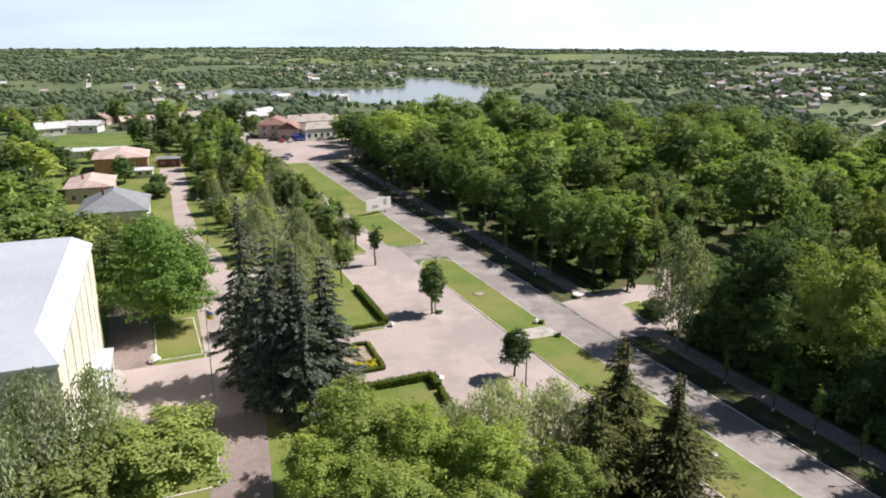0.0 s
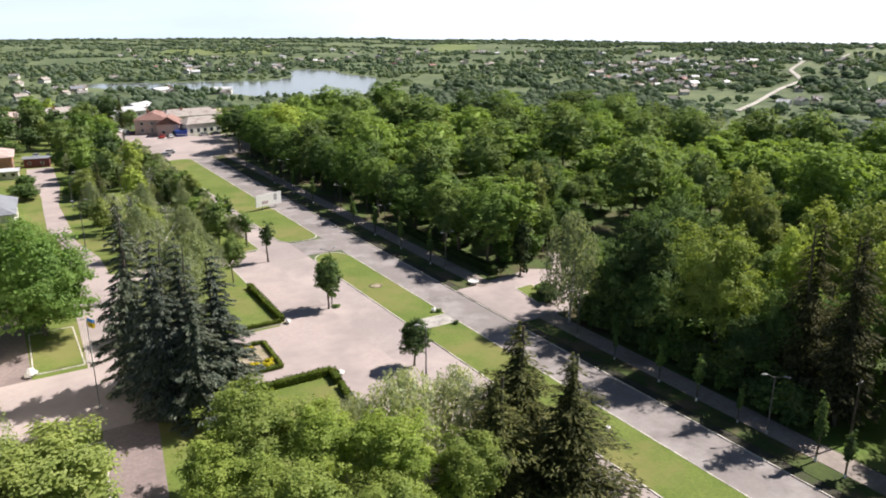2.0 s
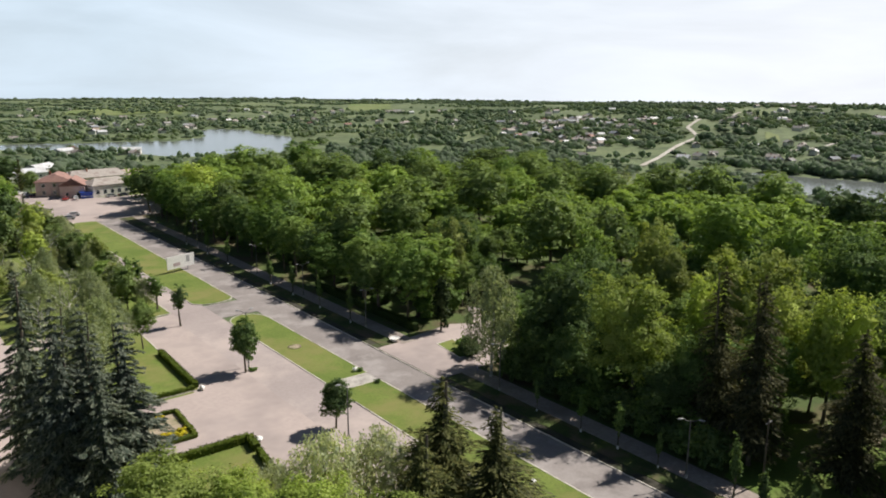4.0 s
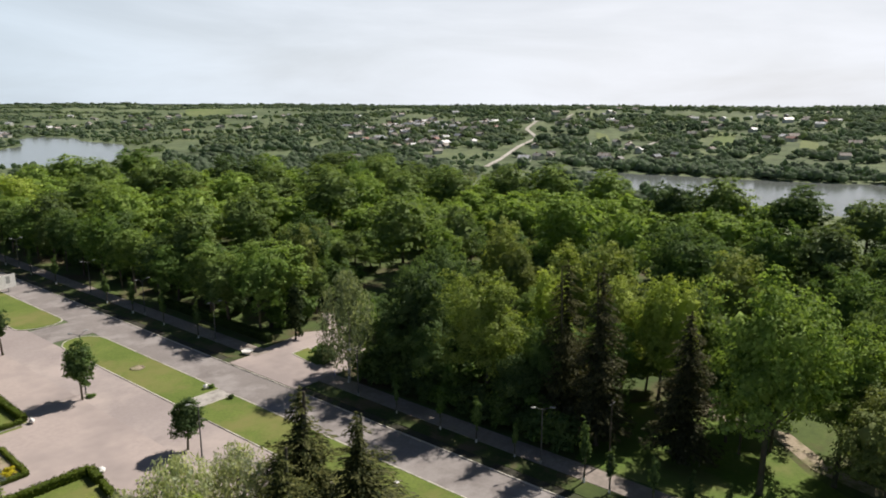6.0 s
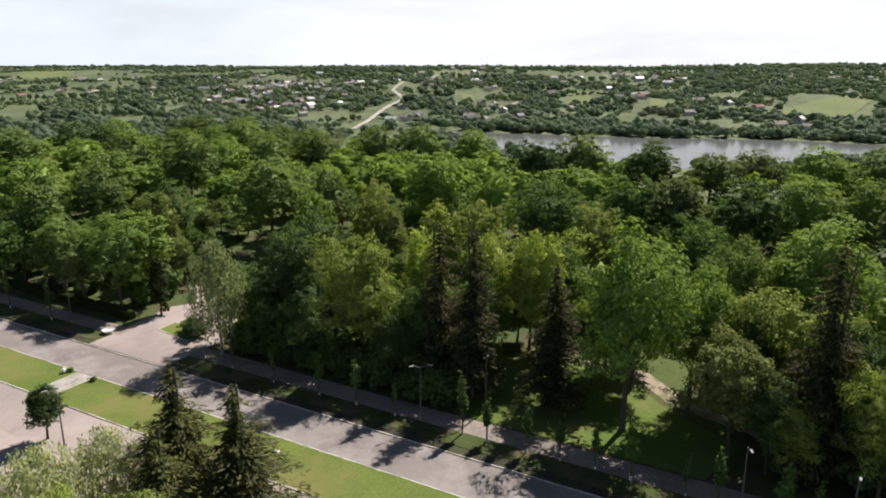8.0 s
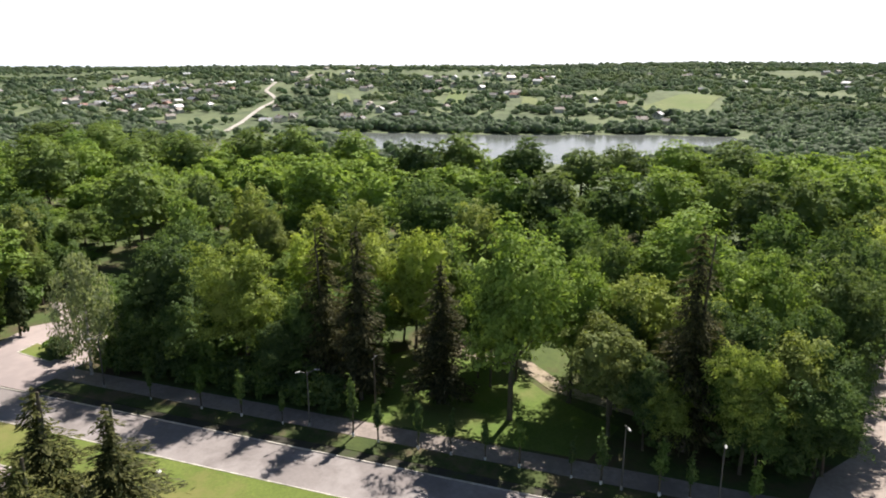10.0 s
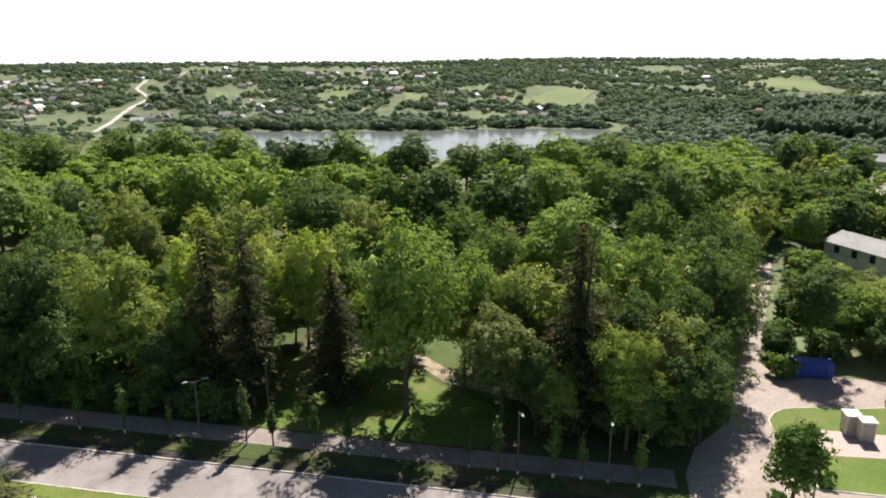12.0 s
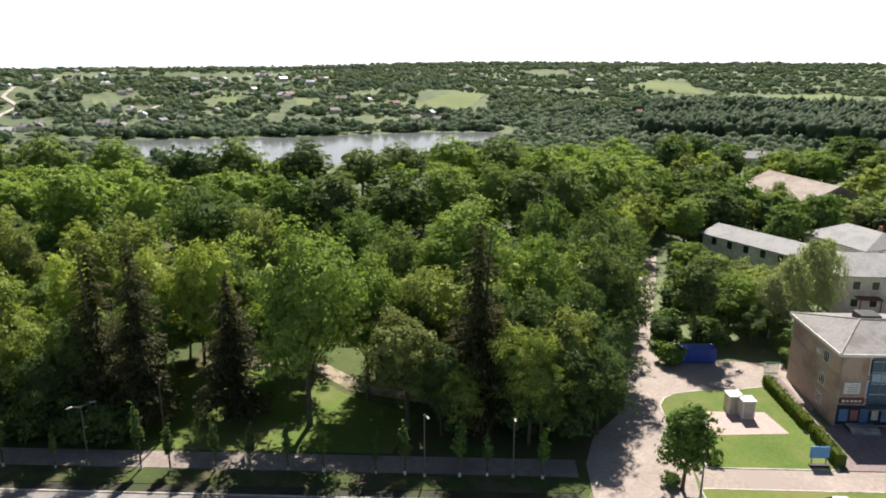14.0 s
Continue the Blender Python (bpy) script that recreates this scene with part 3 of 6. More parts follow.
def cards(at, normal, size, r, long=1.35, along=None):
    """Leaf-sprays: a bent lozenge at each place, facing about that normal."""
    n = len(at)
    normal = unit(normal)
    guide = along if along is not None else r.normal(size=(n, 3))
    u = unit(np.cross(normal, np.cross(guide, normal) + 1e-4))
    u = unit(guide - (guide * normal).sum(-1, keepdims=True) * normal)
    w = np.cross(normal, u)
    s = np.reshape(size, (-1, 1))
    a, b = u * s * long / 2, w * s / 2
    lift = normal * s * 0.12
    verts = np.stack([at - a - lift, at - b * r.uniform(0.7, 1.1, (n, 1)) + lift, at + a - lift, at + b * r.uniform(0.7, 1.1, (n, 1)) + lift], 1).reshape(-1, 3)
    faces = np.arange(4 * n).reshape(-1, 4)
    return verts, faces


def joined(pieces):
    """Quads and triangles of several pieces as one set of triangles."""
    verts, faces, base = [], [], 0
    for v, f in pieces:
        f = np.asarray(f)
        if f.shape[1] == 4:
            f = np.concatenate([f[:, [0, 1, 2]], f[:, [0, 2, 3]]])
        verts.append(v)
        faces.append(f + base)
        base += len(v)
    return np.concatenate(verts), np.concatenate(faces)


def lumps(r, centres, radii, level=1, shrink=0.8):
    v, f = ICO[level]
    out = []
    for c, q in zip(centres, radii):
        wob = 1 + 0.22 * np.sin(v @ r.normal(size=(3, 1)) * 3 + r.uniform(0, 6)) + 0.1 * r.normal(size=(len(v), 1))
        out.append((v * wob * q * shrink + c, f))
    return out


def leafy(r, centres, radii, count, size, spread=0.75, up=0.85):
    """Leaf-sprays over a set of boughs (ellipsoids)."""
    radii = np.asarray(radii)
    weight = (radii.prod(-1)) ** (2 / 3)
    pick = r.choice(len(centres), count, p=weight / weight.sum())
    way = unit(r.normal(size=(count, 3)) + [0, 0, 0.25])
    deep = r.uniform(0.74, 1.10, (count, 1))
    at = np.asarray(centres)[pick] + way * radii[pick] * deep
    normal = way + r.normal(size=(count, 3)) * spread * 0.6 + [0, 0, up]
    return cards(at, normal, size * r.uniform(0.55, 1.35, count), r)


def trunk_mesh(r, height, girth, limbs, spread, name="trunk", mat=None):
    bm = bmesh.new()
    p = Vector((0, 0, 0))
    lean = Vector((r.uniform(-0.05, 0.05), r.uniform(-0.05, 0.05), 0))
    pts = [p + lean * z + Vector((0, 0, z)) for z in (-0.2, 0.4, height * 0.35, height * 0.7, height)]
    rad = [girth * k for k in (1.35, 1.0, 0.8, 0.5, 0.18)]
    for a, b, ra, rb in zip(pts, pts[1:], rad, rad[1:]):
        tube(bm, a, b, ra, rb, 8)
    for i in range(limbs):
        k = r.uniform(0.32, 0.85)
        turn = i * 2.4 + r.uniform(-0.4, 0.4)
        base = lean * height * k + Vector((0, 0, height * k))
        tip = base + Vector((math.cos(turn), math.sin(turn), r.uniform(0.5, 1.1))) * spread * r.uniform(0.5, 0.9)
        mid = base.lerp(tip, 0.5) + Vector((0, 0, -0.2))
        tube(bm, base, mid, girth * 0.38, girth * 0.22, 5)
        tube(bm, mid, tip, girth * 0.22, girth * 0.07, 5)
    me = bpy.data.meshes.new(name)
    bm.to_mesh(me)
    bm.free()
    me.materials.append(mat or BARK)
    return me


def spread_ways(n, r, jitter):
    """Ways spread evenly over a ball, somewhat disturbed."""
    high = 1 - 2 * (np.arange(n) + 0.5) / n
    turn = np.arange(n) * 2.39996 + r.uniform(0, 6.283)
    flat = np.sqrt(1 - high ** 2)
    return unit(np.stack([np.cos(turn) * flat, np.sin(turn) * flat, high], -1) + r.normal(size=(n, 3)) * jitter)


def broad_crown(seed, height, radius, base, leaves, size, mat, boughs=24, loose=0.22, relief=0.34, thick=1.2):
    """An uneven domed crown between base and height: a few great lobes, many small boughs on them, and leaves hung round each bough."""
    r = np.random.default_rng(seed)
    low, up = (height - base) * 0.44, (height - base) * 0.56
    mid = base + low
    lobes, shift = r.normal(size=(4, 3)) * [[1.6], [2.2], [3.0], [3.8]], r.uniform(0, 6.283, 4)
    tips = spread_ways(int(boughs * thick), r, 0.3)
    tall = r.uniform(0.25, 1.0, len(tips)) + np.where(r.uniform(0, 1, len(tips)) < 0.16, 0.4, 0)

    def swell(way):
        great = 1 + (np.sin(way @ lobes.T + shift) * [0.12, 0.10, 0.08, 0.05]).sum(-1)
        near = way @ tips.T
        best = near.argmax(-1)
        wide = 2.1 / math.sqrt(len(tips))
        bump = np.sqrt(np.clip(1 - (np.arccos(np.clip(near.max(-1), -1, 1)) / wide) ** 2, 0, 1)) * tall[best]
        return great * (1 - relief + relief * bump), best

    def place(way, k):
        at = way * k[:, None] * [radius, radius, 1]
        at[:, 2] *= np.where(way[:, 2] < 0, low, up)
        return at + [0, 0, mid]

    tufts = max(40, leaves // 8)
    way = unit(r.normal(size=(tufts, 3)) + [0, 0, 0.12])
    k, best = swell(way)
    deep = np.abs(r.normal(0, loose * 0.4, tufts)) * np.where(r.uniform(0, 1, tufts) < 0.3, -0.6, 1)
    seat = place(way, k * (1 - deep))
    out = unit(way * [1, 1, radius / up])
    face = unit(out * 0.35 + unit(way - tips[best] * 0.9) * 0.55 + [0, 0, 0.75] + r.normal(size=(tufts, 3)) * 0.3)
    own = r.integers(0, tufts, leaves)
    off = r.normal(size=(leaves, 3)) * [1, 1, 0.4]
    at = seat[own] + off * (0.03 * radius + size * 0.5)
    normal = face[own] + unit(off) * 0.35 + r.normal(size=(leaves, 3)) * 0.25
    v, f = ICO[2]
    k, _ = swell(unit(v))
    core = (place(unit(v), k * r.uniform(0.55, 0.72, len(v))), f)
    v, f = joined([core, cards(at, normal, size * r.uniform(0.5, 1.35, leaves), r)])
    reach = np.percentile(np.hypot(v[:, 0], v[:, 1]), 97)
    v = v * [radius / reach, radius / reach, 1]
    v[:, 2] = base + (v[:, 2] - base) * (height - base) / (np.percentile(v[:, 2], 99.8) - base)
    return mesh_of("crown", v, f, mat, True) if mat else (v, f)


def spruce_crown(seed, height, radius, whorls, arms, per, mat, base=1.0, droop=0.35, ragged=0.15, core=True, wide=0.42, taper=0.82, bushy=0.16):
    """A conifer: whorls of drooping arms clothed in sprays."""
    r = np.random.default_rng(seed)
    at, normal, along, size = [], [], [], []
    for i in range(whorls):
        k = i / (whorls - 1)
        z = base + (height - base) * k ** 0.92
        reach = radius * (1 - k) ** taper * (1 if k > 0.12 else 0.75 + 2 * k) + 0.12
        n = max(4, int(arms * (0.45 + 0.55 * (1 - k))))
        for j in range(n):
            turn = 6.283 * (j + r.uniform(-0.3, 0.3)) / n + i * 0.7
            long = reach * r.uniform(1 - 2 * ragged, 1 + ragged)
            out = np.array([math.cos(turn), math.sin(turn), 0])
            side = np.array([-out[1], out[0], 0])
            m = max(3, int(per * long / radius) + 2)
            for q in range(m):
                s = (q + r.uniform(0.3, 1)) / m
                way = out * s * long + side * r.normal() * bushy * long * s ** 0.5
                fall = -droop * long * s ** 1.3 + 0.12 * long * s ** 3 + r.normal() * bushy * 0.5
                at.append(way + [0, 0, z + fall])
                normal.append(out * 0.45 + np.array([0, 0, 1.0]) + r.normal(size=3) * 0.45)
                along.append(out - [0, 0, droop] + side * r.normal() * 0.5)
                size.append(wide * r.uniform(0.6, 1.25) * (0.75 + 0.5 * (1 - k)))
    pieces = [cards(np.array(at), np.array(normal), np.array(size), r, 3.0, np.array(along))]
    if core:
        n = 9
        turn = np.arange(n) / n * 6.283
        prof = [(0.36 * radius, base + 0.3), (0.28 * radius, base + 0.3 * (height - base)), (0.09 * radius, base + 0.66 * (height - base)), (0.02, height * 0.85)]
        v = np.concatenate([np.stack([np.cos(turn) * p * r.uniform(0.8, 1.2, n), np.sin(turn) * p * r.uniform(0.8, 1.2, n), np.full(n, z)], -1) for p, z in prof])
        f = np.array([[a * n + j, a * n + (j + 1) % n, (a + 1) * n + (j + 1) % n, (a + 1) * n + j] for a in range(3) for j in range(n)])
        pieces.append((v, f))
    v, f = joined(pieces)
    return mesh_of("crown", v, f, mat)


def birch_crown(seed, height, radius, base, strands, per, size, mat):
    """Thin hanging strands round an open crown."""
    r = np.random.default_rng(seed)
    at, normal = [], []
    for i in range(strands):
        k = r.uniform(0, 1) ** 0.8
        turn = r.uniform(0, 6.283)
        reach = radius * math.sqrt(max(0.03, 1 - (2 * k - 0.85) ** 2 * 0.75)) * r.uniform(0.25, 1.0)
        top = base + (height - base) * (0.25 + 0.75 * k) - 0.25 * reach
        long = r.uniform(0.12, 0.3) * (height - base)
        for q in range(per):
            s = r.uniform(0, 1)
            at.append((math.cos(turn) * reach + r.normal() * 0.18, math.sin(turn) * reach + r.normal() * 0.18, top - s * long))
            normal.append((math.cos(turn) + r.normal() * 0.6, math.sin(turn) + r.normal() * 0.6, 0.35 + r.normal() * 0.5))
    at = np.array(at)
    down = np.tile([0.0, 0.0, -1.0], (len(at), 1)) + r.normal(size=at.shape) * 0.3
    v, f = cards(at, np.array(normal), size * r.uniform(0.6, 1.3, len(at)), r, 1.9, down)
    v, f = joined([(v, f)])
    return mesh_of("crown", v, f, mat)


class Kind:
    """A kind of plant: its meshes, a label, and its own height and radius."""

    def __init__(self, name, label, category, height, radius, pieces, group):
        self.name, self.label, self.category, self.height, self.radius, self.pieces, self.group, self.first = name, label, category, height, radius, pieces, group, None

    def plant(self, x, y, tall=None, wide=None, turn=None, z=None):
        tall, wide = (tall or self.height) / self.height, (wide or (tall or self.height) / self.height * self.radius) / self.radius
        turn = rng.uniform(0, 360) if turn is None else turn
        z = float(terrain(x, y)) if z is None else z
        m = pose(x, y, z, 0, 0, turn) @ Matrix.Diagonal((wide, wide, tall, 1))
        if self.first is None:
            self.first = thing(self.name, self.label, self.category, None, self.group)
            for name, me, label in self.pieces:
                part(name, me, None, self.first, label)
            self.first.matrix_basis = m
            return self.first
        was = self.first.matrix_basis.copy()
        self.first.matrix_basis = Matrix.Identity(4)
        made = copy_thing(self.first, m)
        self.first.matrix_basis = was
        return made


def broad_kind(name, label, seed, height, radius, base, leaves, size, mat, boughs, group, limbs=7, loose=0.22, relief=0.34):
    r = np.random.default_rng(seed)
    return Kind(name, label, "tree", height, radius, [("trunk", trunk_mesh(r, height * 0.8, height * 0.014 + 0.05, limbs, radius * 0.7), ""), ("crown", broad_crown(seed, height, radius, base, leaves, size, mat, boughs, loose, relief), "")], group)


PARK = "trees of the park"
SORTS = (("maple_tree", "tall dense green maple at the park edge", "green broadleaf tree within the park wood", 11, 20, 6.4, 6.0, LEAF, 38, 7),
         ("linden_tree", "broad linden tree with fresh light green crown", "fresh light green tree within the park wood", 12, 18, 5.8, 3.8, LEAFLIME, 34, 7),
         ("oak_tree", "dark green oak tree with heavy crown", "dark green tree within the park wood", 13, 20, 6.6, 5.6, LEAFDARK, 40, 7),
         ("ash_tree", "slender green ash tree with loose crown", "green tall-domed tree within the park wood", 14, 20, 5.2, 6.2, LEAF, 26, 9))
FINE = [broad_kind(n, a, s, h, w, base, 13000, 0.295, mat, k, PARK, limbs, 0.15, 0.60) for n, a, b, s, h, w, base, mat, k, limbs in SORTS]
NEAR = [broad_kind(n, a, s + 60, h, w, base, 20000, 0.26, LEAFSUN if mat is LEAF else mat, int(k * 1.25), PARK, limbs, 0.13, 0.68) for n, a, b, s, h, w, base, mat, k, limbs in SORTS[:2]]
MIDDLE = [broad_kind(n, a, s + 20, h, w, base, 8000, 0.375, mat, k, PARK, limbs, 0.14, 0.54) for n, a, b, s, h, w, base, mat, k, limbs in SORTS]
DEEP = [broad_kind("park_tree", b, s + 40, h, w, base, 4200, 0.49, mat, k, PARK, 3, 0.13, 0.46) for n, a, b, s, h, w, base, mat, k, limbs in SORTS]


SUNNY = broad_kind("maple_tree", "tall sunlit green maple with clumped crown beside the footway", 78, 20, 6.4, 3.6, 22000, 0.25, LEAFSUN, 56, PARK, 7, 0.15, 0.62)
GARDEN = [Kind("garden_tree", say, "tree", k.height, k.radius, [k.pieces[0], ("crown", broad_crown(80 + int(k.height), k.height, k.radius, 3.0, 1500, 0.85, k.pieces[1][1].materials[0], 18), "")], "trees of the town") for k, say in zip(DEEP, ("green broadleaf tree in a town garden", "light green bushy tree in a town garden", "dark green tree in a town garden", "tall green tree in a town garden"))]


def sort_at(kind, x, y):
    """A broadleaf sort by number, as finely leaved as its distance asks."""
    if not isinstance(kind, int):
        return kind
    r = math.hypot(x, y)
    return (NEAR if r < 79 and kind < 2 else FINE if r < 104 else MIDDLE if r < 150 else DEEP if x > 70 and y > -50 else GARDEN)[kind]


r0 = np.random.default_rng(5)
BLUE = Kind("blue_spruce", "tall blue spruce with silvery drooping branches", "spruce", 21, 4.2, [("trunk", trunk_mesh(r0, 20, 0.28, 0, 1), ""), ("crown", spruce_crown(31, 21, 4.2, 22, 15, 110, NEEDLEBLUE, 1.6, 0.44, 0.34, True, 0.22, 0.70, 0.085), "")], "spruces of the square")
DARKS = Kind("spruce_tree", "dark green spruce with hanging brownish branches", "spruce", 16, 3.6, [("trunk", trunk_mesh(r0, 15.8, 0.34, 0, 1), ""), ("crown", spruce_crown(32, 16, 3.6, 25, 13, 100, NEEDLEDARK, 0.8, 0.55, 0.42, False, 0.15), "")], "spruces by the avenue")
TALLS = Kind("spruce_tree", "tall thin dark spruce among park trees", "spruce", 23, 3.4, [("trunk", trunk_mesh(r0, 22.5, 0.28, 0, 1), ""), ("crown", spruce_crown(33, 23, 3.4, 32, 12, 100, NEEDLEBROWN, 3.0, 0.62, 0.50, False, 0.18, 0.60), "")], PARK)
BIRCH = Kind("birch_tree", "grey-green weeping birch with white trunk", "birch", 16, 4.6, [("trunk", trunk_mesh(r0, 14, 0.2, 8, 2.6, "trunk", PALEBARK), "white bark"), ("crown", birch_crown(34, 16, 4.6, 2.0, 430, 16, 0.235, LEAFBIRCH), "")], "birches")
THIN = Kind("birch_tree", "airy grey-green birch with white trunk beside the hall", "birch", 16, 4.6, [("trunk", trunk_mesh(r0, 14.5, 0.17, 14, 3.2, "trunk", PALEBARK), "white bark"), ("crown", birch_crown(36, 16, 4.6, 2.0, 340, 17, 0.19, LEAFBIRCH), "")], "birches")
SILVER = Kind("silver_willow", "pale silvery feathery willow below the square", "willow", 12, 5.0, [("trunk", trunk_mesh(r0, 10, 0.16, 9, 2.6), ""), ("crown", birch_crown(35, 12, 5.0, 1.5, 460, 13, 0.22, LEAFSILVER), "")], "willows")
ROUND = broad_kind("street_tree", "small round-headed tree on the paved square", 41, 8.6, 2.3, 2.4, 3200, 0.30, LEAFDARK, 16, "street trees", 6)
SLIM = broad_kind("sapling", "slim young street tree with narrow crown", 42, 8.0, 1.0, 1.4, 700, 0.30, LEAFDARK, 9, "saplings on the verge", 4, 0.4, 0.62)
PRUNED = broad_kind("pruned_tree", "leaning pruned tree with tufted crown", 43, 8.2, 1.3, 2.6, 900, 0.30, LEAFDARK, 8, "street trees", 6, 0.4, 0.6)
SLIM.pieces.append(("whitewash", mesh_of("whitewash", *joined([(np.array([(math.cos(a) * q, math.sin(a) * q, z) for z, q in ((0.02, 0.22), (0.6, 0.19)) for a in np.arange(8) * 0.7854]), np.array([(i, (i + 1) % 8, 8 + (i + 1) % 8, 8 + i) for i in range(8)]))]), WHITEPAINT), "whitewashed trunk base"))
COLUMN = Kind("thuja", "dark green columnar thuja shrub", "thuja", 6.0, 1.1, [("trunk", trunk_mesh(r0, 4, 0.1, 0, 1), ""), ("crown", broad_crown(44, 6.0, 1.1, 0.3, 1300, 0.28, THUJA, 16), "")], "thujas along the lawn")
BUSH = Kind("shrub", "low rounded dark green shrub", "shrub", 2.0, 1.5, [("stem", trunk_mesh(r0, 1.2, 0.05, 4, 0.8, "stem"), ""), ("crown", broad_crown(45, 2.0, 1.5, 0.1, 900, 0.26, LEAFDARK, 9), "")], "shrubs")
BARE = Kind("bare_tree", "half-dead tree with pale bare twigs", "tree", 10, 3.0, [("trunk", trunk_mesh(np.random.default_rng(9), 9, 0.15, 26, 3.0, "trunk", PALEBARK), ""), ("crown", birch_crown(47, 10, 2.8, 2.0, 60, 6, 0.25, LEAFBIRCH), "")], "trees of the strip")

# blue spruces on the square
for x, y, h, w in ((11.3, 92, 25.3, 4.5), (13.2, 83.5, 22.7, 4.9), (16.3, 86.0, 21.0, 4.6), (19.6, 82.4, 20.0, 4.7), (16.2, 79.6, 18.6, 4.2)):
    BLUE.plant(x, y, h, w, z=0.05)
# trees below the flight line
for kind, x, y, h, w in ((THIN, -10.2, 64.5, 18.2, 5.4), (THIN, -5.6, 66.5, 17.0, 4.2), (THIN, -14, 61, 17, 5.4), (1, -1.2, 65.5, 11, 6.6), (1, -8.5, 62, 11, 6.0), (0, 17.2, 63, 12, 5.4), (0, 13.0, 59.5, 9.5, 4.4), (0, 22.5, 57.5, 11, 4.2), (0, 27.5, 53.5, 10.5, 4.6)):
    sort_at(kind, x, y).plant(x, y, h, w, z=0.05)
for kind, x, y, h, w in ((0, 17.5, 53, 9, 5.0), (SILVER, 31.8, 58.5, 12, 5.2), (SILVER, 37.0, 57.0, 11.6, 4.4), (SILVER, 27.4, 60.5, 9.5, 3.6), (0, 33, 48, 9.5, 4.0), (DARKS, 42.9, 54.0, 16, 6.8), (DARKS, 43.9, 47.0, 15, 6.2), (DARKS, 36.8, 49.5, 13.5, 6.0), (0, 24, 47, 8.5, 4)):
    sort_at(kind, x, y).plant(x, y, h, w, z=0.05)
# front of the park
for kind, x, y, h, w in ((BIRCH, 72.9, 79.4, 18.4, 4.9), (2, 80.0, 71.0, 20, 5.2), (SUNNY, 78.6, 57, 20.8, 6.5), (0, 85, 65, 15, 5.0), (TALLS, 81.0, 45.8, 23.2, 3.8), (TALLS, 79.0, 39.7, 23.6, 3.8), (TALLS, 81.6, 29.4, 19.4, 3.8), (0, 80.4, 19.8, 26.2, 7.2)):
    sort_at(kind, x, y).plant(x, y, h, w, z=0.05)
for kind, x, y, h, w in ((0, 87.5, 13.6, 20, 5.6), (1, 80.4, 7.6, 15.2, 5.0), (TALLS, 80.0, -1.0, 26.6, 4.2), (1, 81.8, -11.0, 15, 4.8), (2, 86.5, -16.4, 13, 4.8), (1, 88, 0, 17, 5.0), (2, 76.5, -8.5, 10, 3.0), (COLUMN, 80.4, 101.6, 10.5, 2.0)):
    sort_at(kind, x, y).plant(x, y, h, w, z=0.05)
for x, y, h in ((70.9, 24.0, 6.0), (70.6, 33.0, 5.6), (70.8, 7.0, 6.4), (70.7, 1.0, 7.0), (70.9, -2.0, 5.5), (70.6, -8.0, 6.0), (70.6, 52, 6.5), (70.5, 58, 6), (70.8, 36.4, 8.2), (70.8, 28.0, 6.6), (71.2, 20.0, 5.5), (71.0, 16.0, 7.0), (70.6, 46.0, 5.0), (70.9, 10.2, 5.0), (70.4, 66, 5.0), (70.3, 116, 7.5), (70.3, 128, 7.0), (70.3, 140, 7.5), (70.3, 151, 6.5), (70.3, 176, 7), (70.3, 190, 7), (70.3, 206, 7)):
    SLIM.plant(x - 0.9, y, h, h * rng.uniform(0.085, 0.13), z=0.1)
for kind, x, y, h, w in ((ROUND, 43.2, 105.1, 9.0, 2.3), (ROUND, 44.7, 79.2, 7.2, 2.1), (ROUND, 68.3, -22.6, 10.2, 2.9), (PRUNED, 42.9, 134.4, 8.5, 1.5), (PRUNED, 42.6, 147.2, 7.8, 1.9), (PRUNED, 43.6, 163, 8, 1.3), (PRUNED, 42.4, 165, 8, 1.3)):
    sort_at(kind, x, y).plant(x, y, h, w, z=0.05)

# Several dark oaks here are added to darken the shaded edge and clearing.
for kind, x, y, h, w in ((2, 77.0, 66, 13, 4.6), (2, 76.6, 73, 12, 4.2), (2, 76.4, 50.5, 11, 3.8), (0, 77.2, 1.0, 10, 3.4), (SUNNY, 77.0, -7, 15, 4.2), (2, 79.0, -14.5, 12, 4.2), (2, 84.5, -4, 17, 5), (1, 90, 7, 18, 5.4), (2, 103, 24, 18, 5.2), (0, 100.5, 36, 17, 5), (2, 90.5, 27, 15, 3.6), (2, 91.5, 21.8, 14, 3.8), (2, 88.4, 24.6, 13, 3.4), (0, 96, -20.5, 17, 5.0), (2, 88, 43, 14, 4.6), (2, 96, 28, 15, 4.4), (1, 97, 45, 16, 5), (2, 86, 50, 13, 4.2), (2, 79.5, 48.8, 14, 3.2), (2, 79, 66.5, 15, 3.8), (2, 85, 74, 18, 5), (2, 78.4, 82.5, 13, 3.4), (2, 78.6, -5.4, 14, 3.6), (2, 84, -8, 17, 4.4), (2, 78.5, 3.4, 12, 3.2), (2, 86, 8, 15, 4), (2, 90, -14, 16, 4.6), (2, 79.5, -15.5, 10, 3.6)):
    sort_at(kind, x, y).plant(x, y, h, w, z=0.05)
# undergrowth of the park edge
UNDER = Kind("young_tree", "low dark young tree in the park undergrowth", "young tree", 5.0, 2.4, [("trunk", trunk_mesh(r0, 3.6, 0.08, 4, 1.2), ""), ("crown", broad_crown(46, 5.0, 2.4, 0.4, 1500, 0.42, LEAFDARK, 16), "")], "undergrowth of the park")
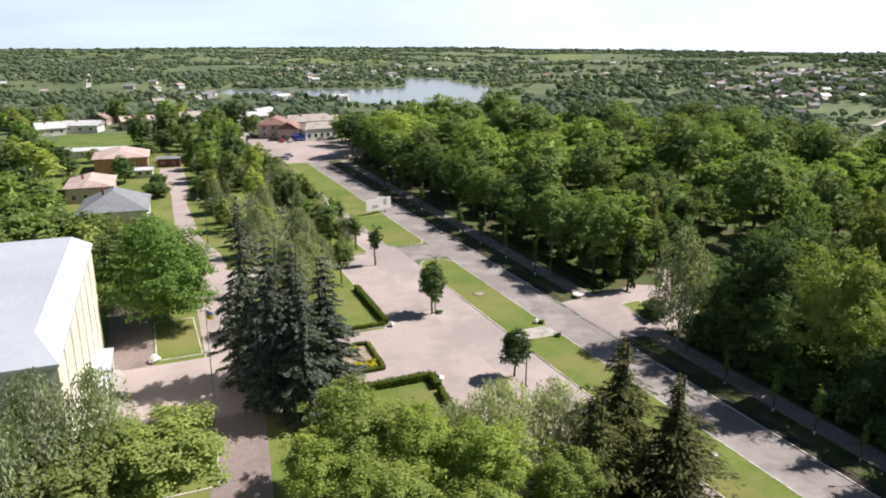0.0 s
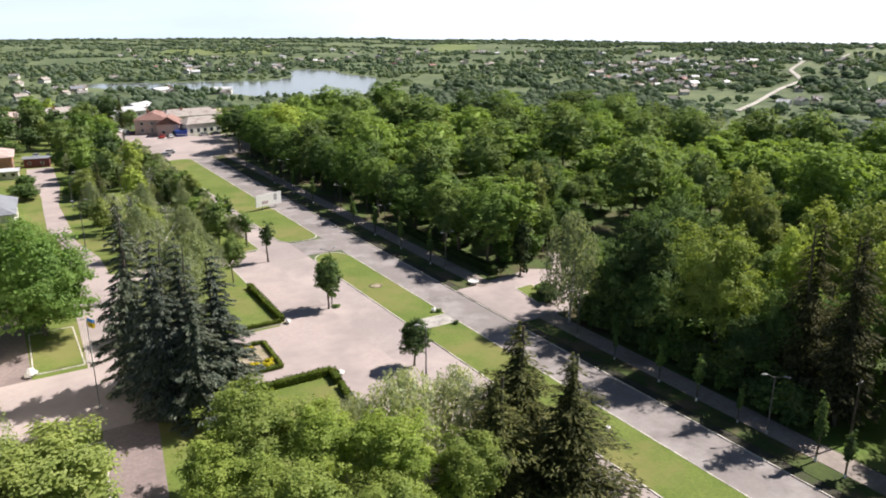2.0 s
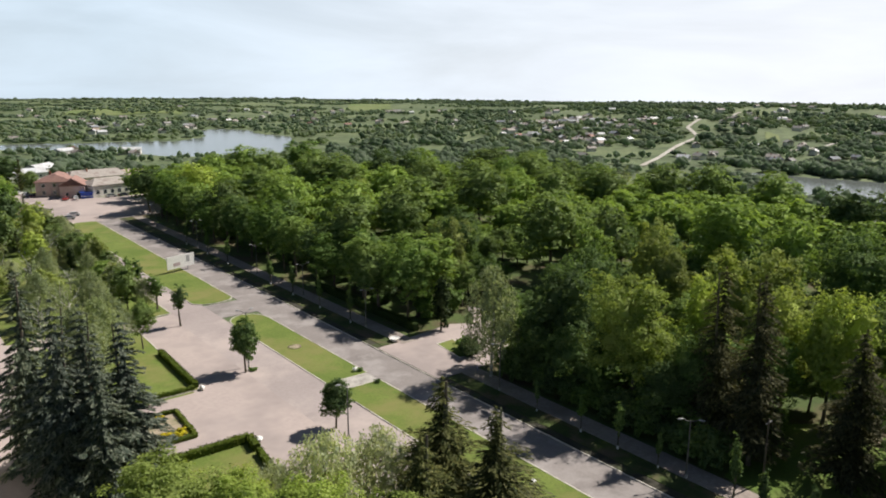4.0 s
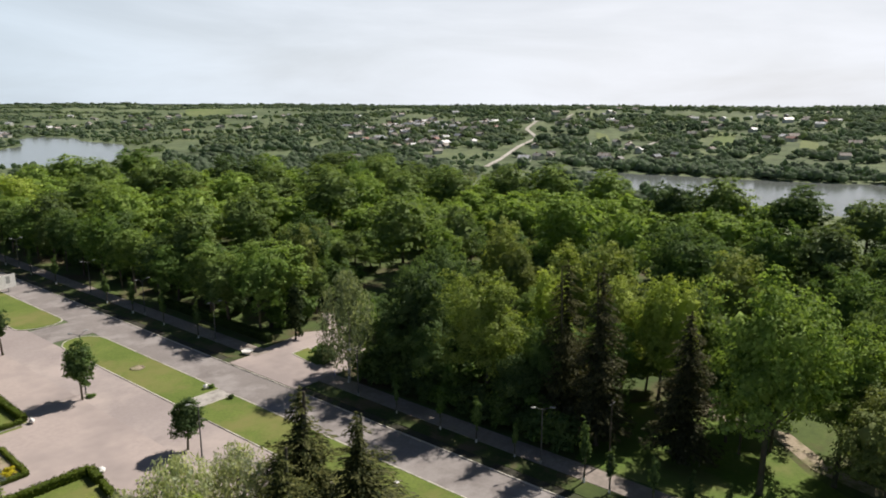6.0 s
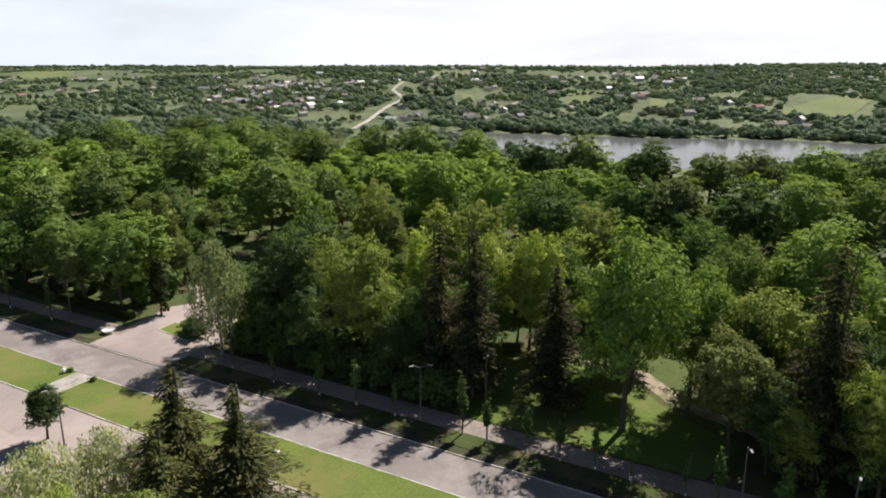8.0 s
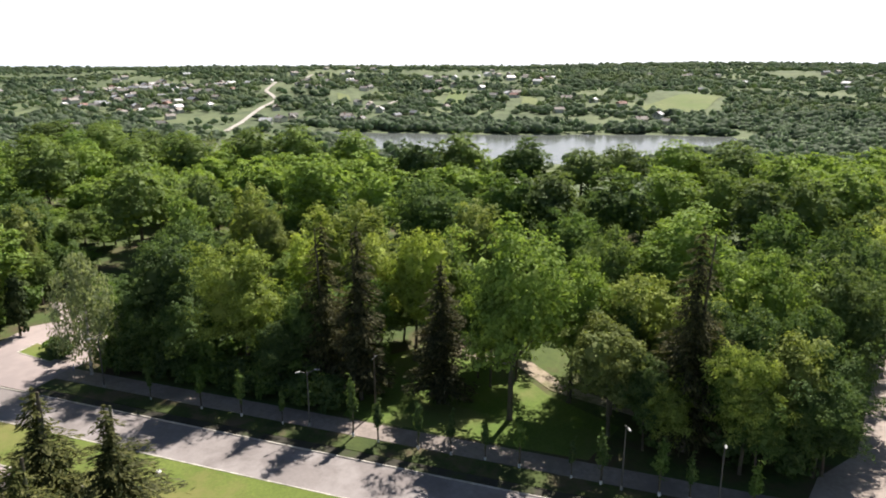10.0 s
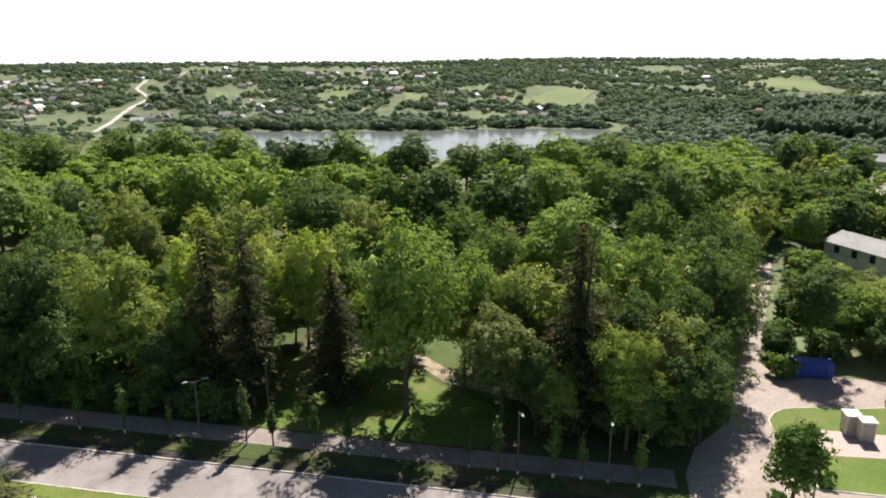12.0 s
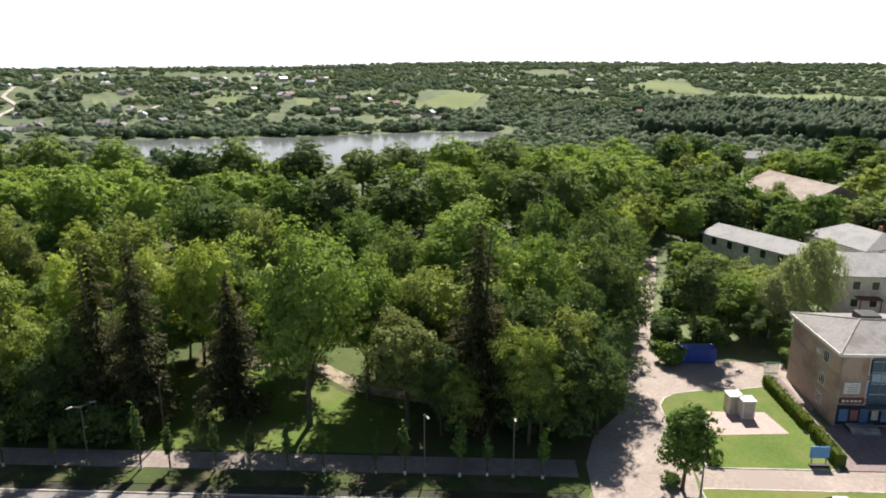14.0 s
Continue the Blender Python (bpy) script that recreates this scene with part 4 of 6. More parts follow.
for i in range(150):
    x, y = float(80 + 23 * rng.uniform(0, 1) ** 1.3), float(rng.uniform(-18, 262))
    if y > 108 and x > 92 or 78 < y < 108 and x < 96 or 12 < y < 40 and x < 96 or abs(x - 98) < 3 and y < 40 or y < -15 and x > 88:
        continue
    h = rng.uniform(2.5, 6.0)
    UNDER.plant(x, y, h, h * rng.uniform(0.45, 0.65), z=0.03)
for x, y, h, w in ((78.5, 62, 7, 3.4), (76.8, 52, 6, 3), (78, 47, 6, 3), (79, -6, 7, 3.2), (84, -14, 6, 3), (90, -18, 6, 3), (79, 68, 8, 3.4), (84, -8, 8, 3.5), (86, 4, 7, 3.2), (82, 54, 7, 3), (78, 77, 6, 3.2), (80, 74, 8, 3.6), (83, 79, 7, 3.4), (86, 75, 8, 3.6), (78, 70, 7, 3.4), (83, 69, 9, 4), (79, 64, 8, 3.6), (84, 57, 8, 4), (80, 49, 6, 3.2), (86, 45, 8, 3.8), (80, 2, 6, 3), (83, -2, 8, 3.6), (79, -12, 6, 3), (88, -13, 8, 3.6), (90, 62, 9, 4), (90, 70, 9, 4)):
    UNDER.plant(x, y, h, w, z=0.03)
for y in np.arange(42, 80, 2.6):
    UNDER.plant(float(75.4 + rng.uniform(-0.3, 0.9)), float(y), rng.uniform(3.6, 6.0), rng.uniform(1.9, 2.5), z=0.03)
# Mostly dark-leaved sorts: shade on the avenue side is put into leaf colour.
for y in np.arange(110, 262, 8.5):
    sort = int(rng.choice(4, p=(0.15, 0.0, 0.75, 0.10)))
    sort_at(sort, 78, y).plant(float(77.6 + rng.uniform(-1, 1.4)), float(y + rng.uniform(-2, 2)), rng.uniform(13, 17), rng.uniform(4.4, 5.6), z=0.05)

# the wood of the park: its large crowns, then lesser trees between them on a jittered grid
WOOD = [
    [(0, 121, 112, 22, 9.4), (0, 162, 167, 19, 7.7), (0, 179, 167, 19, 9.0), (0, 190, 155, 20, 9.0), (3, 112, 93, 19, 4.6), (0, 124, 99, 20, 5.8), (1, 118, 82, 20, 4.8), (1, 112, 74, 18, 4.8), (0, 207, 141, 20, 9.4), (0, 217, 130, 20, 9.4), (3, 141, 81, 21, 7.9), (0, 221, 112, 19, 8.9), (0, 141, 67, 20, 6.4), (1, 107, 60, 19, 5.2), (1, 115, 56, 19, 5.4), (2, 132, 50, 21, 8.0), (2, 202, 81, 19, 7.4)],
    [(0, 216, 71, 20, 9.8), (1, 118, 36, 20, 5.6), (2, 210, 49, 20, 9.2), (0, 208, 32, 18, 9.0), (3, 149, 29, 20, 7.0), (0, 220, 21, 18, 9.0), (0, 227, 6, 19, 9.6), (0, 219, -10, 20, 9.6), (0, 198, -21, 20, 9.2), (2, 147, 38, 20, 6.0), (2, 153, 15, 20, 7.5), (0, 165, 6, 20, 8.1), (0, 169, -5, 20, 6.9), (3, 155, -12, 20, 6.9), (0, 158, -21, 21, 7.8), (0, 174, -32, 21, 9.2), (3, 203, -50, 15, 6.9), (1, 184, -42, 14, 6.3)],
    [(0, 141, 240, 20, 9.6), (2, 160, 240, 21, 6.5), (2, 168, 233, 20, 6.2), (0, 153, 201, 20, 9.0), (0, 97, 161, 21, 9.6), (0, 106, 150, 20, 7.6), (3, 120, 165, 20, 8.0), (0, 144, 163, 22, 9.6), (1, 94, 116, 18, 4.2), (2, 215, 232, 19, 9.4), (0, 221, 216, 19, 9.4), (0, 187, 150, 19, 7.0), (1, 92, 258, 18, 9.2), (2, 78, 268, 17, 7.5), (0, 92, 186, 20, 9.4), (0, 128, 276, 20, 9.6), (0, 132, 246, 21, 9.4), (1, 104, 168, 20, 6.2)],
    [(0, 133, 197, 20, 9.2), (3, 84, 140, 19, 6.4), (0, 179, 238, 20, 9.4), (3, 204, 228, 19, 9.4), (0, 209, 208, 19, 9.4), (0, 132, 312, 19, 9.6), (2, 165, 318, 19, 9.5), (0, 82, 205, 18, 7.4), (0, 82, 111, 17, 8.2), (2, 81, 129, 15, 6.2), (2, 84, 176, 16, 6.2), (0, 100, 208, 19, 8.0), (0, 104, 232, 19, 8.4), (2, 110, 190, 18, 7.0), (3, 165, 190, 20, 8.4), (2, 186, 196, 19, 8.4), (0, 200, 178, 19, 9.0), (0, 110, 290, 18, 8.4)],
    [(0, 97, -9.2, 20.8, 6.2), (0, 98, -18.3, 20.2, 5.8), (2, 110, -20.5, 21.7, 5.8), (3, 102, 1.5, 24.4, 7.4), (0, 100, 11, 21.3, 5.2), (1, 91, 54.3, 19.3, 4.0), (1, 93, 45.6, 19, 4.2), (1, 93, 37.5, 20.6, 4.6), (2, 124, 20, 18, 6), (0, 126, 3, 18, 6.4), (2, 130, -14, 19, 6), (0, 136, 118, 18, 7), (2, 102, 84, 17, 5.4), (2, 104, 126, 18, 6)],
]
taken = [(77.5, 73.5), (77, 58), (84, 64), (79.7, 46), (79.5, 40), (84, 32), (86, 21), (87, 14), (81, 6), (80, -2), (82, -11), (86, -16), (92, -10), (88, 0), (80, 101)]
clear = [(x, y, 5.5) for x, y in taken]
for group in WOOD:
    for sort, x, y, h, w in group:
        base = min(float(terrain(x, y)), 0.03)
        sort_at(sort, x, y).plant(x, y, h - base, w, z=base)
        clear.append((x, y, w * 1.0))
base = float(terrain(202, 154))
BARE.plant(202, 154, 19 - base, 5.2, z=base)
spots = []
for gx in np.arange(83, 300, 8.2):
    for gy in np.arange(-70, 420, 8.2):
        x, y = gx + rng.uniform(-3, 3), gy + rng.uniform(-3, 3)
        r, turn = math.hypot(x, y), math.degrees(math.atan2(-x, y))
        edge = np.interp(turn, [-105, -101, -95, -88, -83, -79.5, -76, -66, -58, -45, -25, -18], [270, 280, 258, 240, 222, 186, 226, 246, 254, 300, 335, 345])
        if r > edge or turn < -104 or y < -19 - max(0, x - 98) * 0.30 or y > 300 + (x - 77) * 0.6:
            continue
        if x < 110 and 6 < y < 34 or x < 94 and y < 10 or x < 104 and 8 < y < 40 and x - 86 < (y - 2) * 0.55:
            continue
        if 80 < y < 108 and x < 92 or 100 < y < 124 and abs(y - 92 - (x - 92) * 0.95) < 5:
            continue
        if any(math.hypot(x - a, y - b) < c for a, b, c in clear):
            continue
        spots.append((r, x, y))
spots.sort()
# Mostly dark leaves on the fill: shade between great crowns is in the colour.
for i, (r, x, y) in enumerate(spots[:200]):
    sort = int(rng.choice(4, p=(0.22, 0.0, 0.64, 0.14)))
    sort_at(sort, x, y).plant(x, y, rng.uniform(6.5, 10.5), rng.uniform(3.6, 5.0) * (0.8 if sort == 3 else 1), z=0.03)


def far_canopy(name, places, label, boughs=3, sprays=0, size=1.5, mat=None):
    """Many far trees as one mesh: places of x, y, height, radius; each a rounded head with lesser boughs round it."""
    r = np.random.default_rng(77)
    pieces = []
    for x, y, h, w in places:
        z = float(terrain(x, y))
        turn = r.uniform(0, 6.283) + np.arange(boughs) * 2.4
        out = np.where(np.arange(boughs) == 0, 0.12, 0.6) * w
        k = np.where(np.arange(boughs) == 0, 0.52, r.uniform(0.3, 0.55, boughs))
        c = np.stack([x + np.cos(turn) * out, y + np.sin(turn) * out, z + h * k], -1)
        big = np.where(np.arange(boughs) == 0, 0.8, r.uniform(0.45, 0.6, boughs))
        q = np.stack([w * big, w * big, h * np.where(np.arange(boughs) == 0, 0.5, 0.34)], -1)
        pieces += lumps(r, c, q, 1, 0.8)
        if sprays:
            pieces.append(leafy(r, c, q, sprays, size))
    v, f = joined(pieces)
    setting(name, mesh_of(name, v, f, mat or HAZEDLEAF, True), None, label, "woodland", "stuff")


def back_of_park(places):
    """The last rows of the park wood, past those that one could count, as one mesh."""
    forms = [broad_crown(61 + i, 20, 6.2, 5, 800, 1.0, None, 16) for i in range(4)]
    pieces = []
    for r, x, y in places:
        v, f = forms[int(rng.integers(4))]
        a, tall, wide = rng.uniform(0, 6.283), rng.uniform(0.5, 0.72), rng.uniform(0.8, 1.05)
        c, s = math.cos(a) * wide, math.sin(a) * wide
        pieces.append((np.stack([v[:, 0] * c - v[:, 1] * s + x, v[:, 0] * s + v[:, 1] * c + y, v[:, 2] * tall + float(terrain(x, y))], -1), f))
    v, f = joined(pieces)
    setting("woodland", mesh_of("woodland", v, f, LEAF), None, "distant green tree tops of the park wood", "woodland", "stuff")


if len(spots) > 200:
    back_of_park(spots[200:])


# ---- buildings ----
def roof_mesh(x0, x1, y0, y1, eave, ridge, over=0.4, hip=0.0, along="x", thick=0.18):
    """A ridged roof with thickness; hip: how far the ridge ends stand in from the gables."""
    bm = bmesh.new()
    x0, x1, y0, y1 = x0 - over, x1 + over, y0 - over, y1 + over
    if along == "x":
        c = (y0 + y1) / 2
        ends = ((x0 + hip, c), (x1 - hip, c))
        base = [(x0, y0), (x1, y0), (x1, y1), (x0, y1)]
    else:
        c = (x0 + x1) / 2
        ends = ((c, y0 + hip), (c, y1 - hip))
        base = [(x1, y0), (x1, y1), (x0, y1), (x0, y0)]
    for z, sign in ((0.0, 1), (-thick, -1)):
        b = [bm.verts.new((*p, eave + z)) for p in base]
        t = [bm.verts.new((*p, ridge + z)) for p in ends]
        for f in ((b[0], b[1], t[1], t[0]), (b[2], b[3], t[0], t[1]), (b[1], b[2], t[1]), (b[3], b[0], t[0])):
            bm.faces.new(f if sign > 0 else tuple(reversed(f)))
        if sign > 0:
            top = b
    for i in range(4):
        bm.faces.new((top[(i + 1) % 4], top[i], b[i], b[(i + 1) % 4]))
    return bm


def window(parent, face, u, z, w, h, at, frame_mat=None, glass=None, bars=0):
    """A window in a wall: face 'x-','x+','y-','y+', place u along it, sill height z; at: the wall's plane."""
    f = bmesh.new()
    sign = 1 if face[1] == "+" else -1
    near, far = at + sign * 0.05, at - sign * 0.12
    t = 0.09

    def bar(bm, u0, u1, z0, z1, a, b):
        a, b = min(a, b), max(a, b)
        if face[0] == "x":
            box(bm, a, b, u0, u1, z0, z1)
        else:
            box(bm, u0, u1, a, b, z0, z1)
    rings = []
    for depth in (near, far):
        for inset in (0, t):
            pts = [(u - w / 2 + inset, z + inset), (u + w / 2 - inset, z + inset), (u + w / 2 - inset, z + h - inset), (u - w / 2 + inset, z + h - inset)]
            rings.append([f.verts.new((depth, q, k) if face[0] == "x" else (q, depth, k)) for q, k in pts])
    for a, b in ((0, 1), (1, 3), (3, 2), (2, 0)):
        for i in range(4):
            f.faces.new((rings[a][i], rings[a][(i + 1) % 4], rings[b][(i + 1) % 4], rings[b][i]))
    bmesh.ops.recalc_face_normals(f, faces=f.faces[:])
    win = part("window", f, frame_mat or WHITEPAINT, parent)
    for k in range(bars):
        c = u - w / 2 + w * (k + 1) / (bars + 1)
        m = bmesh.new()
        bar(m, c - 0.03, c + 0.03, z + t, z + h - t, near - sign * 0.01, far)
        part("mullion", m, frame_mat or WHITEPAINT, win)
    g = bmesh.new()
    bar(g, u - w / 2 + t, u + w / 2 - t, z + t, z + h - t, at + sign * 0.012, at - sign * 0.02)
    part("pane", g, glass or GLASS, win)
    return win


def simple_house(name, label, x0, x1, y0, y1, eave, ridge, wall, roof, m, along="x", hip=0.0, windows=(), chimney=True, over=0.5, category="house", group=""):
    ob = thing(name, label, category, m, group)
    bm = boxed(x0, x1, y0, y1, -0.6, eave)
    if not hip:
        c = (y0 + y1) / 2 if along == "x" else (x0 + x1) / 2
        for e in ((x0, x1) if along == "x" else (y0, y1)):
            if along == "x":
                pts = [(e, y0, eave), (e, y1, eave), (e, c, ridge - 0.25)]
            else:
                pts = [(x0, e, eave), (x1, e, eave), (c, e, ridge - 0.25)]
            bm.faces.new([bm.verts.new(p) for p in pts])
    part("wall", bm, wall, ob)
    rf = part("roof", roof_mesh(x0, x1, y0, y1, eave, ridge, over, hip, along), roof, ob)
    if chimney:
        cx, cy = x0 + (x1 - x0) * 0.35, y0 + (y1 - y0) * 0.4
        part("chimney", boxed(cx - 0.3, cx + 0.3, cy - 0.3, cy + 0.3, eave, ridge + 0.7, bevel=0.03), REDBRICK, rf)
    for face, us, z, w, h in windows:
        at = {"x-": x0, "x+": x1, "y-": y0, "y+": y1}[face]
        for u in us:
            window(ob, face, u, z, w, h, at)
    return ob


# houses of the far villages
def in_field(x, y, part=0.42):
    return any(abs(x - rows[..., 0].mean()) < np.ptp(rows[..., 0]) * part and abs(y - rows[..., 1].mean()) < np.ptp(rows[..., 1]) * part for rows in FIELDS)


def near_road(x, y, gap=8):
    return any(abs((x - ax) * (by - ay) - (y - ay) * (bx - ax)) / math.hypot(bx - ax, by - ay) < gap and min(ax, bx) - gap < x < max(ax, bx) + gap and min(ay, by) - gap < y < max(ay, by) + gap for (ax, ay), (bx, by) in zip(FAR_ROAD, FAR_ROAD[1:]))


def village():
    r = np.random.default_rng(19)
    looks = [("white", WHITEWALL, SLATE), ("cream", CREAMWALL, GREYSLATE), ("white", WHITEWALL, REDTILE), ("pink", PINKWALL, GREYROOF), ("white", WHITEWALL, WHITEROOF)]
    roofs = ["pale slate", "grey slate", "red tiled", "grey felt", "white sheet"]
    firsts = []
    for (tone, wall, roof), say in zip(looks, roofs):
        firsts.append(simple_house("village_house", f"small {tone} village house with {say} roof", -5, 5, -3.6, 3.6, 3.0, 5.4, wall, roof, Matrix.Identity(4), windows=[("y-", (-3, 0, 3), 0.9, 1.1, 1.4), ("x-", (-1.5, 1.5), 0.9, 1.0, 1.4)], group="houses of the far village"))
    for (tone, wall, roof), say in zip(looks, roofs):
        firsts.append(simple_house("village_house", f"far small {tone} house with {say} roof", -5.5, 5.5, -3.8, 3.8, 3.4, 5.8, wall, roof, Matrix.Identity(4), group="houses of the far village"))
    used = [False] * len(firsts)
    made, tries, homes = 0, 0, []
    while made < 330 and tries < 12000:
        tries += 1
        zone = r.choice(4, p=(0.22, 0.42, 0.26, 0.10))
        if zone == 0:
            x, y = r.uniform(520, 900), r.uniform(430, 760)
        else:
            deg = (None, r.uniform(-112, -40), r.uniform(-40, -8), r.uniform(-18, 10))[zone]
            dist = (None, r.uniform(610, 1300), r.uniform(900, 1800), r.uniform(640, 1400))[zone]
            x, y = -math.sin(math.radians(deg)) * dist, math.cos(math.radians(deg)) * dist
        if lake_distance(np.array(x), np.array(y)) < 14 or noise.noise(Vector((x * 0.005, y * 0.005, 8))) < (-0.3 if zone == 0 else 0.0) or in_field(x, y, 0.55) or near_road(x, y, 12):
            continue
        k = r.choice(5, p=(0.38, 0.20, 0.07, 0.11, 0.24)) + (5 if math.hypot(x, y) > 950 else 0)
        m = pose(x, y, float(terrain(x, y)) + 0.4, 0, 0, r.uniform(0, 360)) @ Matrix.Diagonal((*([r.uniform(0.65, 1.05)] * 3), 1))
        if used[k]:
            copy_thing(firsts[k], m)
        else:
            pending[k] = m
            used[k] = True
        made += 1
        homes.append((x, y))
    for ob, m in zip(firsts, (pending[k] for k in range(10))):
        ob.matrix_basis = m
    return np.array(homes)


pending = {k: pose(560 + 30 * k, 480, -13) for k in range(10)}
HOMES = village()


# ---- far land ----
def far_places():
    """Trees of the far land: woods, hedgerows and gardens; open ground where the clumps leave it."""
    r = np.random.default_rng(3)
    n = 40000
    turn = np.radians(r.uniform(-124, 13, n))
    dist = 330 * ((crest_distance(np.degrees(turn)) + 60) / 330) ** (r.uniform(0, 1, n) ** 0.66)
    xs, ys, degs = -np.sin(turn) * dist, np.cos(turn) * dist, np.degrees(turn)
    shores = lake_distance(xs, ys)
    over = np.minimum(lake_distance(xs * (1 + 60 / dist), ys * (1 + 60 / dist)), lake_distance(xs * (1 + 130 / dist), ys * (1 + 130 / dist))) < 0
    banks = lake_distance(xs * (1 - 45 / dist), ys * (1 - 45 / dist)) < 0
    out = {"near": [], "pale": [], "middle": [], "dark": []}
    for x, y, d, deg, shore, bank, water in zip(xs.tolist(), ys.tolist(), dist.tolist(), degs.tolist(), shores.tolist(), banks.tolist(), over.tolist()):
        if shore < 5 or (deg > -24 and d < 420) or (deg < -96 and d < 330):
            continue
        if water and deg > -33 and r.uniform(0, 1) < 0.9:
            continue
        woods = -121 < deg < -103 and 520 < d < 760
        belt = bank and shore < 30
        clump = 1.1 * noise.noise(Vector((x * 0.005, y * 0.005, 0))) + 0.9 * noise.noise(Vector((x * 0.02, y * 0.02, 3)))
        if not (woods or belt) and clump < r.uniform(-0.36, 0.38) - (0.34 if deg < -76 and d > 700 else 0) or in_field(x, y) or near_road(x, y):
            continue
        gap = HOMES - [x, y]
        ahead = gap @ [x / d, y / d]
        if ((np.abs(gap @ [y / d, -x / d]) < 9) & (ahead > -8) & (ahead < 20)).any():
            continue
        h = r.uniform(12, 17) if woods else 3.4 + 5.6 * r.uniform(0, 1) ** 1.7
        w = r.uniform(5, 7) if woods else 3.0 + 4.8 * r.uniform(0, 1) ** 1.5
        if d > 1500:
            w = w * (1 + (d - 1500) / 900)
        tone = noise.noise(Vector((x * 0.011, y * 0.011, 9))) + r.uniform(-0.45, 0.45)
        key = "dark" if woods or tone < -0.55 else "near" if d < 700 else "pale" if tone > 0.12 else "middle"
        out[key].append((x, y, h, w))
    for i in range(120):
        a, far = math.radians(r.uniform(-122, 10)), r.uniform(560, 2300)
        x, y, way = -math.sin(a) * far, math.cos(a) * far, r.uniform(0, 3.14)
        for k in range(int(r.uniform(10, 30))):
            px, py = x + math.cos(way) * k * 7 + r.uniform(-1.5, 1.5), y + math.sin(way) * k * 7 + r.uniform(-1.5, 1.5)
            if lake_distance(np.array(px), np.array(py)) > 8 and not near_road(px, py):
                out["middle"].append((px, py, r.uniform(3.5, 8), r.uniform(2.8, 4.6)))
    return out


far_sets = far_places()
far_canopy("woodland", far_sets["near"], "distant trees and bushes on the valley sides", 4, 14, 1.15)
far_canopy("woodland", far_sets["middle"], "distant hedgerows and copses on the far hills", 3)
far_canopy("woodland", far_sets["pale"], "distant haze-paled willows and orchards on the far hills", 3, 0, 1.5, HAZEDWILLOW)
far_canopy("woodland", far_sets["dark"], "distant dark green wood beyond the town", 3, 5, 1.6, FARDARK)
ridge_trees = []
for deg in np.arange(-124, 16, 0.09):
    for back in (-60, -15, 40):
        if noise.noise(Vector((deg * 0.35, back, 0))) > -0.3:
            a = math.radians(deg + rng.uniform(-0.06, 0.06))
            far = float(crest_distance(deg)) + back + rng.uniform(-20, 20)
            ridge_trees.append((-math.sin(a) * far, math.cos(a) * far, (rng.uniform(4, 5.2) + 5 * max(0, noise.noise(Vector((deg * 0.2, 5, 1))))) * min(1, 1500 / far), rng.uniform(7, 12) * far / 1800))
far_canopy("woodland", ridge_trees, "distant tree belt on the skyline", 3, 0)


def hall():
    """The big cream hall with its flat-topped metal roof and porch."""
    ob = thing("hall_building", "large cream rendered hall with pale blue-grey metal roof", "building", pose(-6.9, 112.6, 0, 0, 0, -2.1) @ Matrix.Translation((6.9, -112.6, 0)))
    part("wall", boxed(-36, -7.05, 70.6, 112.6, -0.3, 15.6), CREAMWALL, ob)
    bm = bmesh.new()
    eave = [(-36.6, 70), (-6.8, 70), (-6.8, 113.2), (-36.6, 113.2)]
    deck = [(-34, 75), (-9.2, 75), (-9.2, 111.8), (-34, 111.8)]
    e, d, u = [bm.verts.new((*p, 15.9)) for p in eave], [bm.verts.new((*p, 17.5)) for p in deck], [bm.verts.new((*p, 15.6)) for p in eave]
    bm.faces.new(d)
    for i in range(4):
        j = (i + 1) % 4
        bm.faces.new((e[i], e[j], d[j], d[i]))
        bm.faces.new((u[i], u[j], e[j], e[i]))
    bm.faces.new(list(reversed(u)))
    rf = part("roof", bm, METALROOF, ob, "standing-seam pale metal roof")
    for k in range(12):
        x = -33.4 + k * 2.06
        part("seam", boxed(x, x + 0.05, 75.2, 111.6, 17.5, 17.515), METALROOF, rf)
    for k in range(30):
        y = 75.6 + k * 1.22
        bm = bmesh.new()
        for p in ((-6.85, y, 15.9), (-9.2, y, 17.5), (-9.2, y + 0.05, 17.56), (-6.85, y + 0.05, 15.96)):
            bm.verts.new(p)
        tube(bm, (-6.9, y, 15.93), (-9.2, y, 17.53), 0.035, 0.035, 5)
        part("seam", bm, METALROOF, rf)
    for y in (76, 82, 88, 94, 100, 106):
        part("pilaster", boxed(-7.1, -6.92, y - 0.6, y + 0.6, 0, 15.55, bevel=0.03), WHITEWALL, ob)
    for x in (-34, -30, -26, -22, -18, -14, -10.5):
        for z in (1.6, 6.0, 10.8):
            window(ob, "y-", x, z, 1.8, 2.4, 70.6, bars=1)
    porch = part("porch", boxed(-7.3, -4.9, 88.4, 101.6, 3.7, 4.05, bevel=0.04), METALROOF, ob, "flat pale blue porch roof")
    for y in (89, 95, 101):
        part("column", tube(bmesh.new(), (-5.3, y, 0), (-5.3, y, 3.75), 0.18, 0.18, 12), WHITEWALL, porch)
    for k in range(3):
        part("step", boxed(-7.3, -4.6 + 0.3 * k, 88 - 0.1 * k, 102 + 0.1 * k, 0.02, 0.48 - 0.15 * k), CONCRETE, ob)


hall()
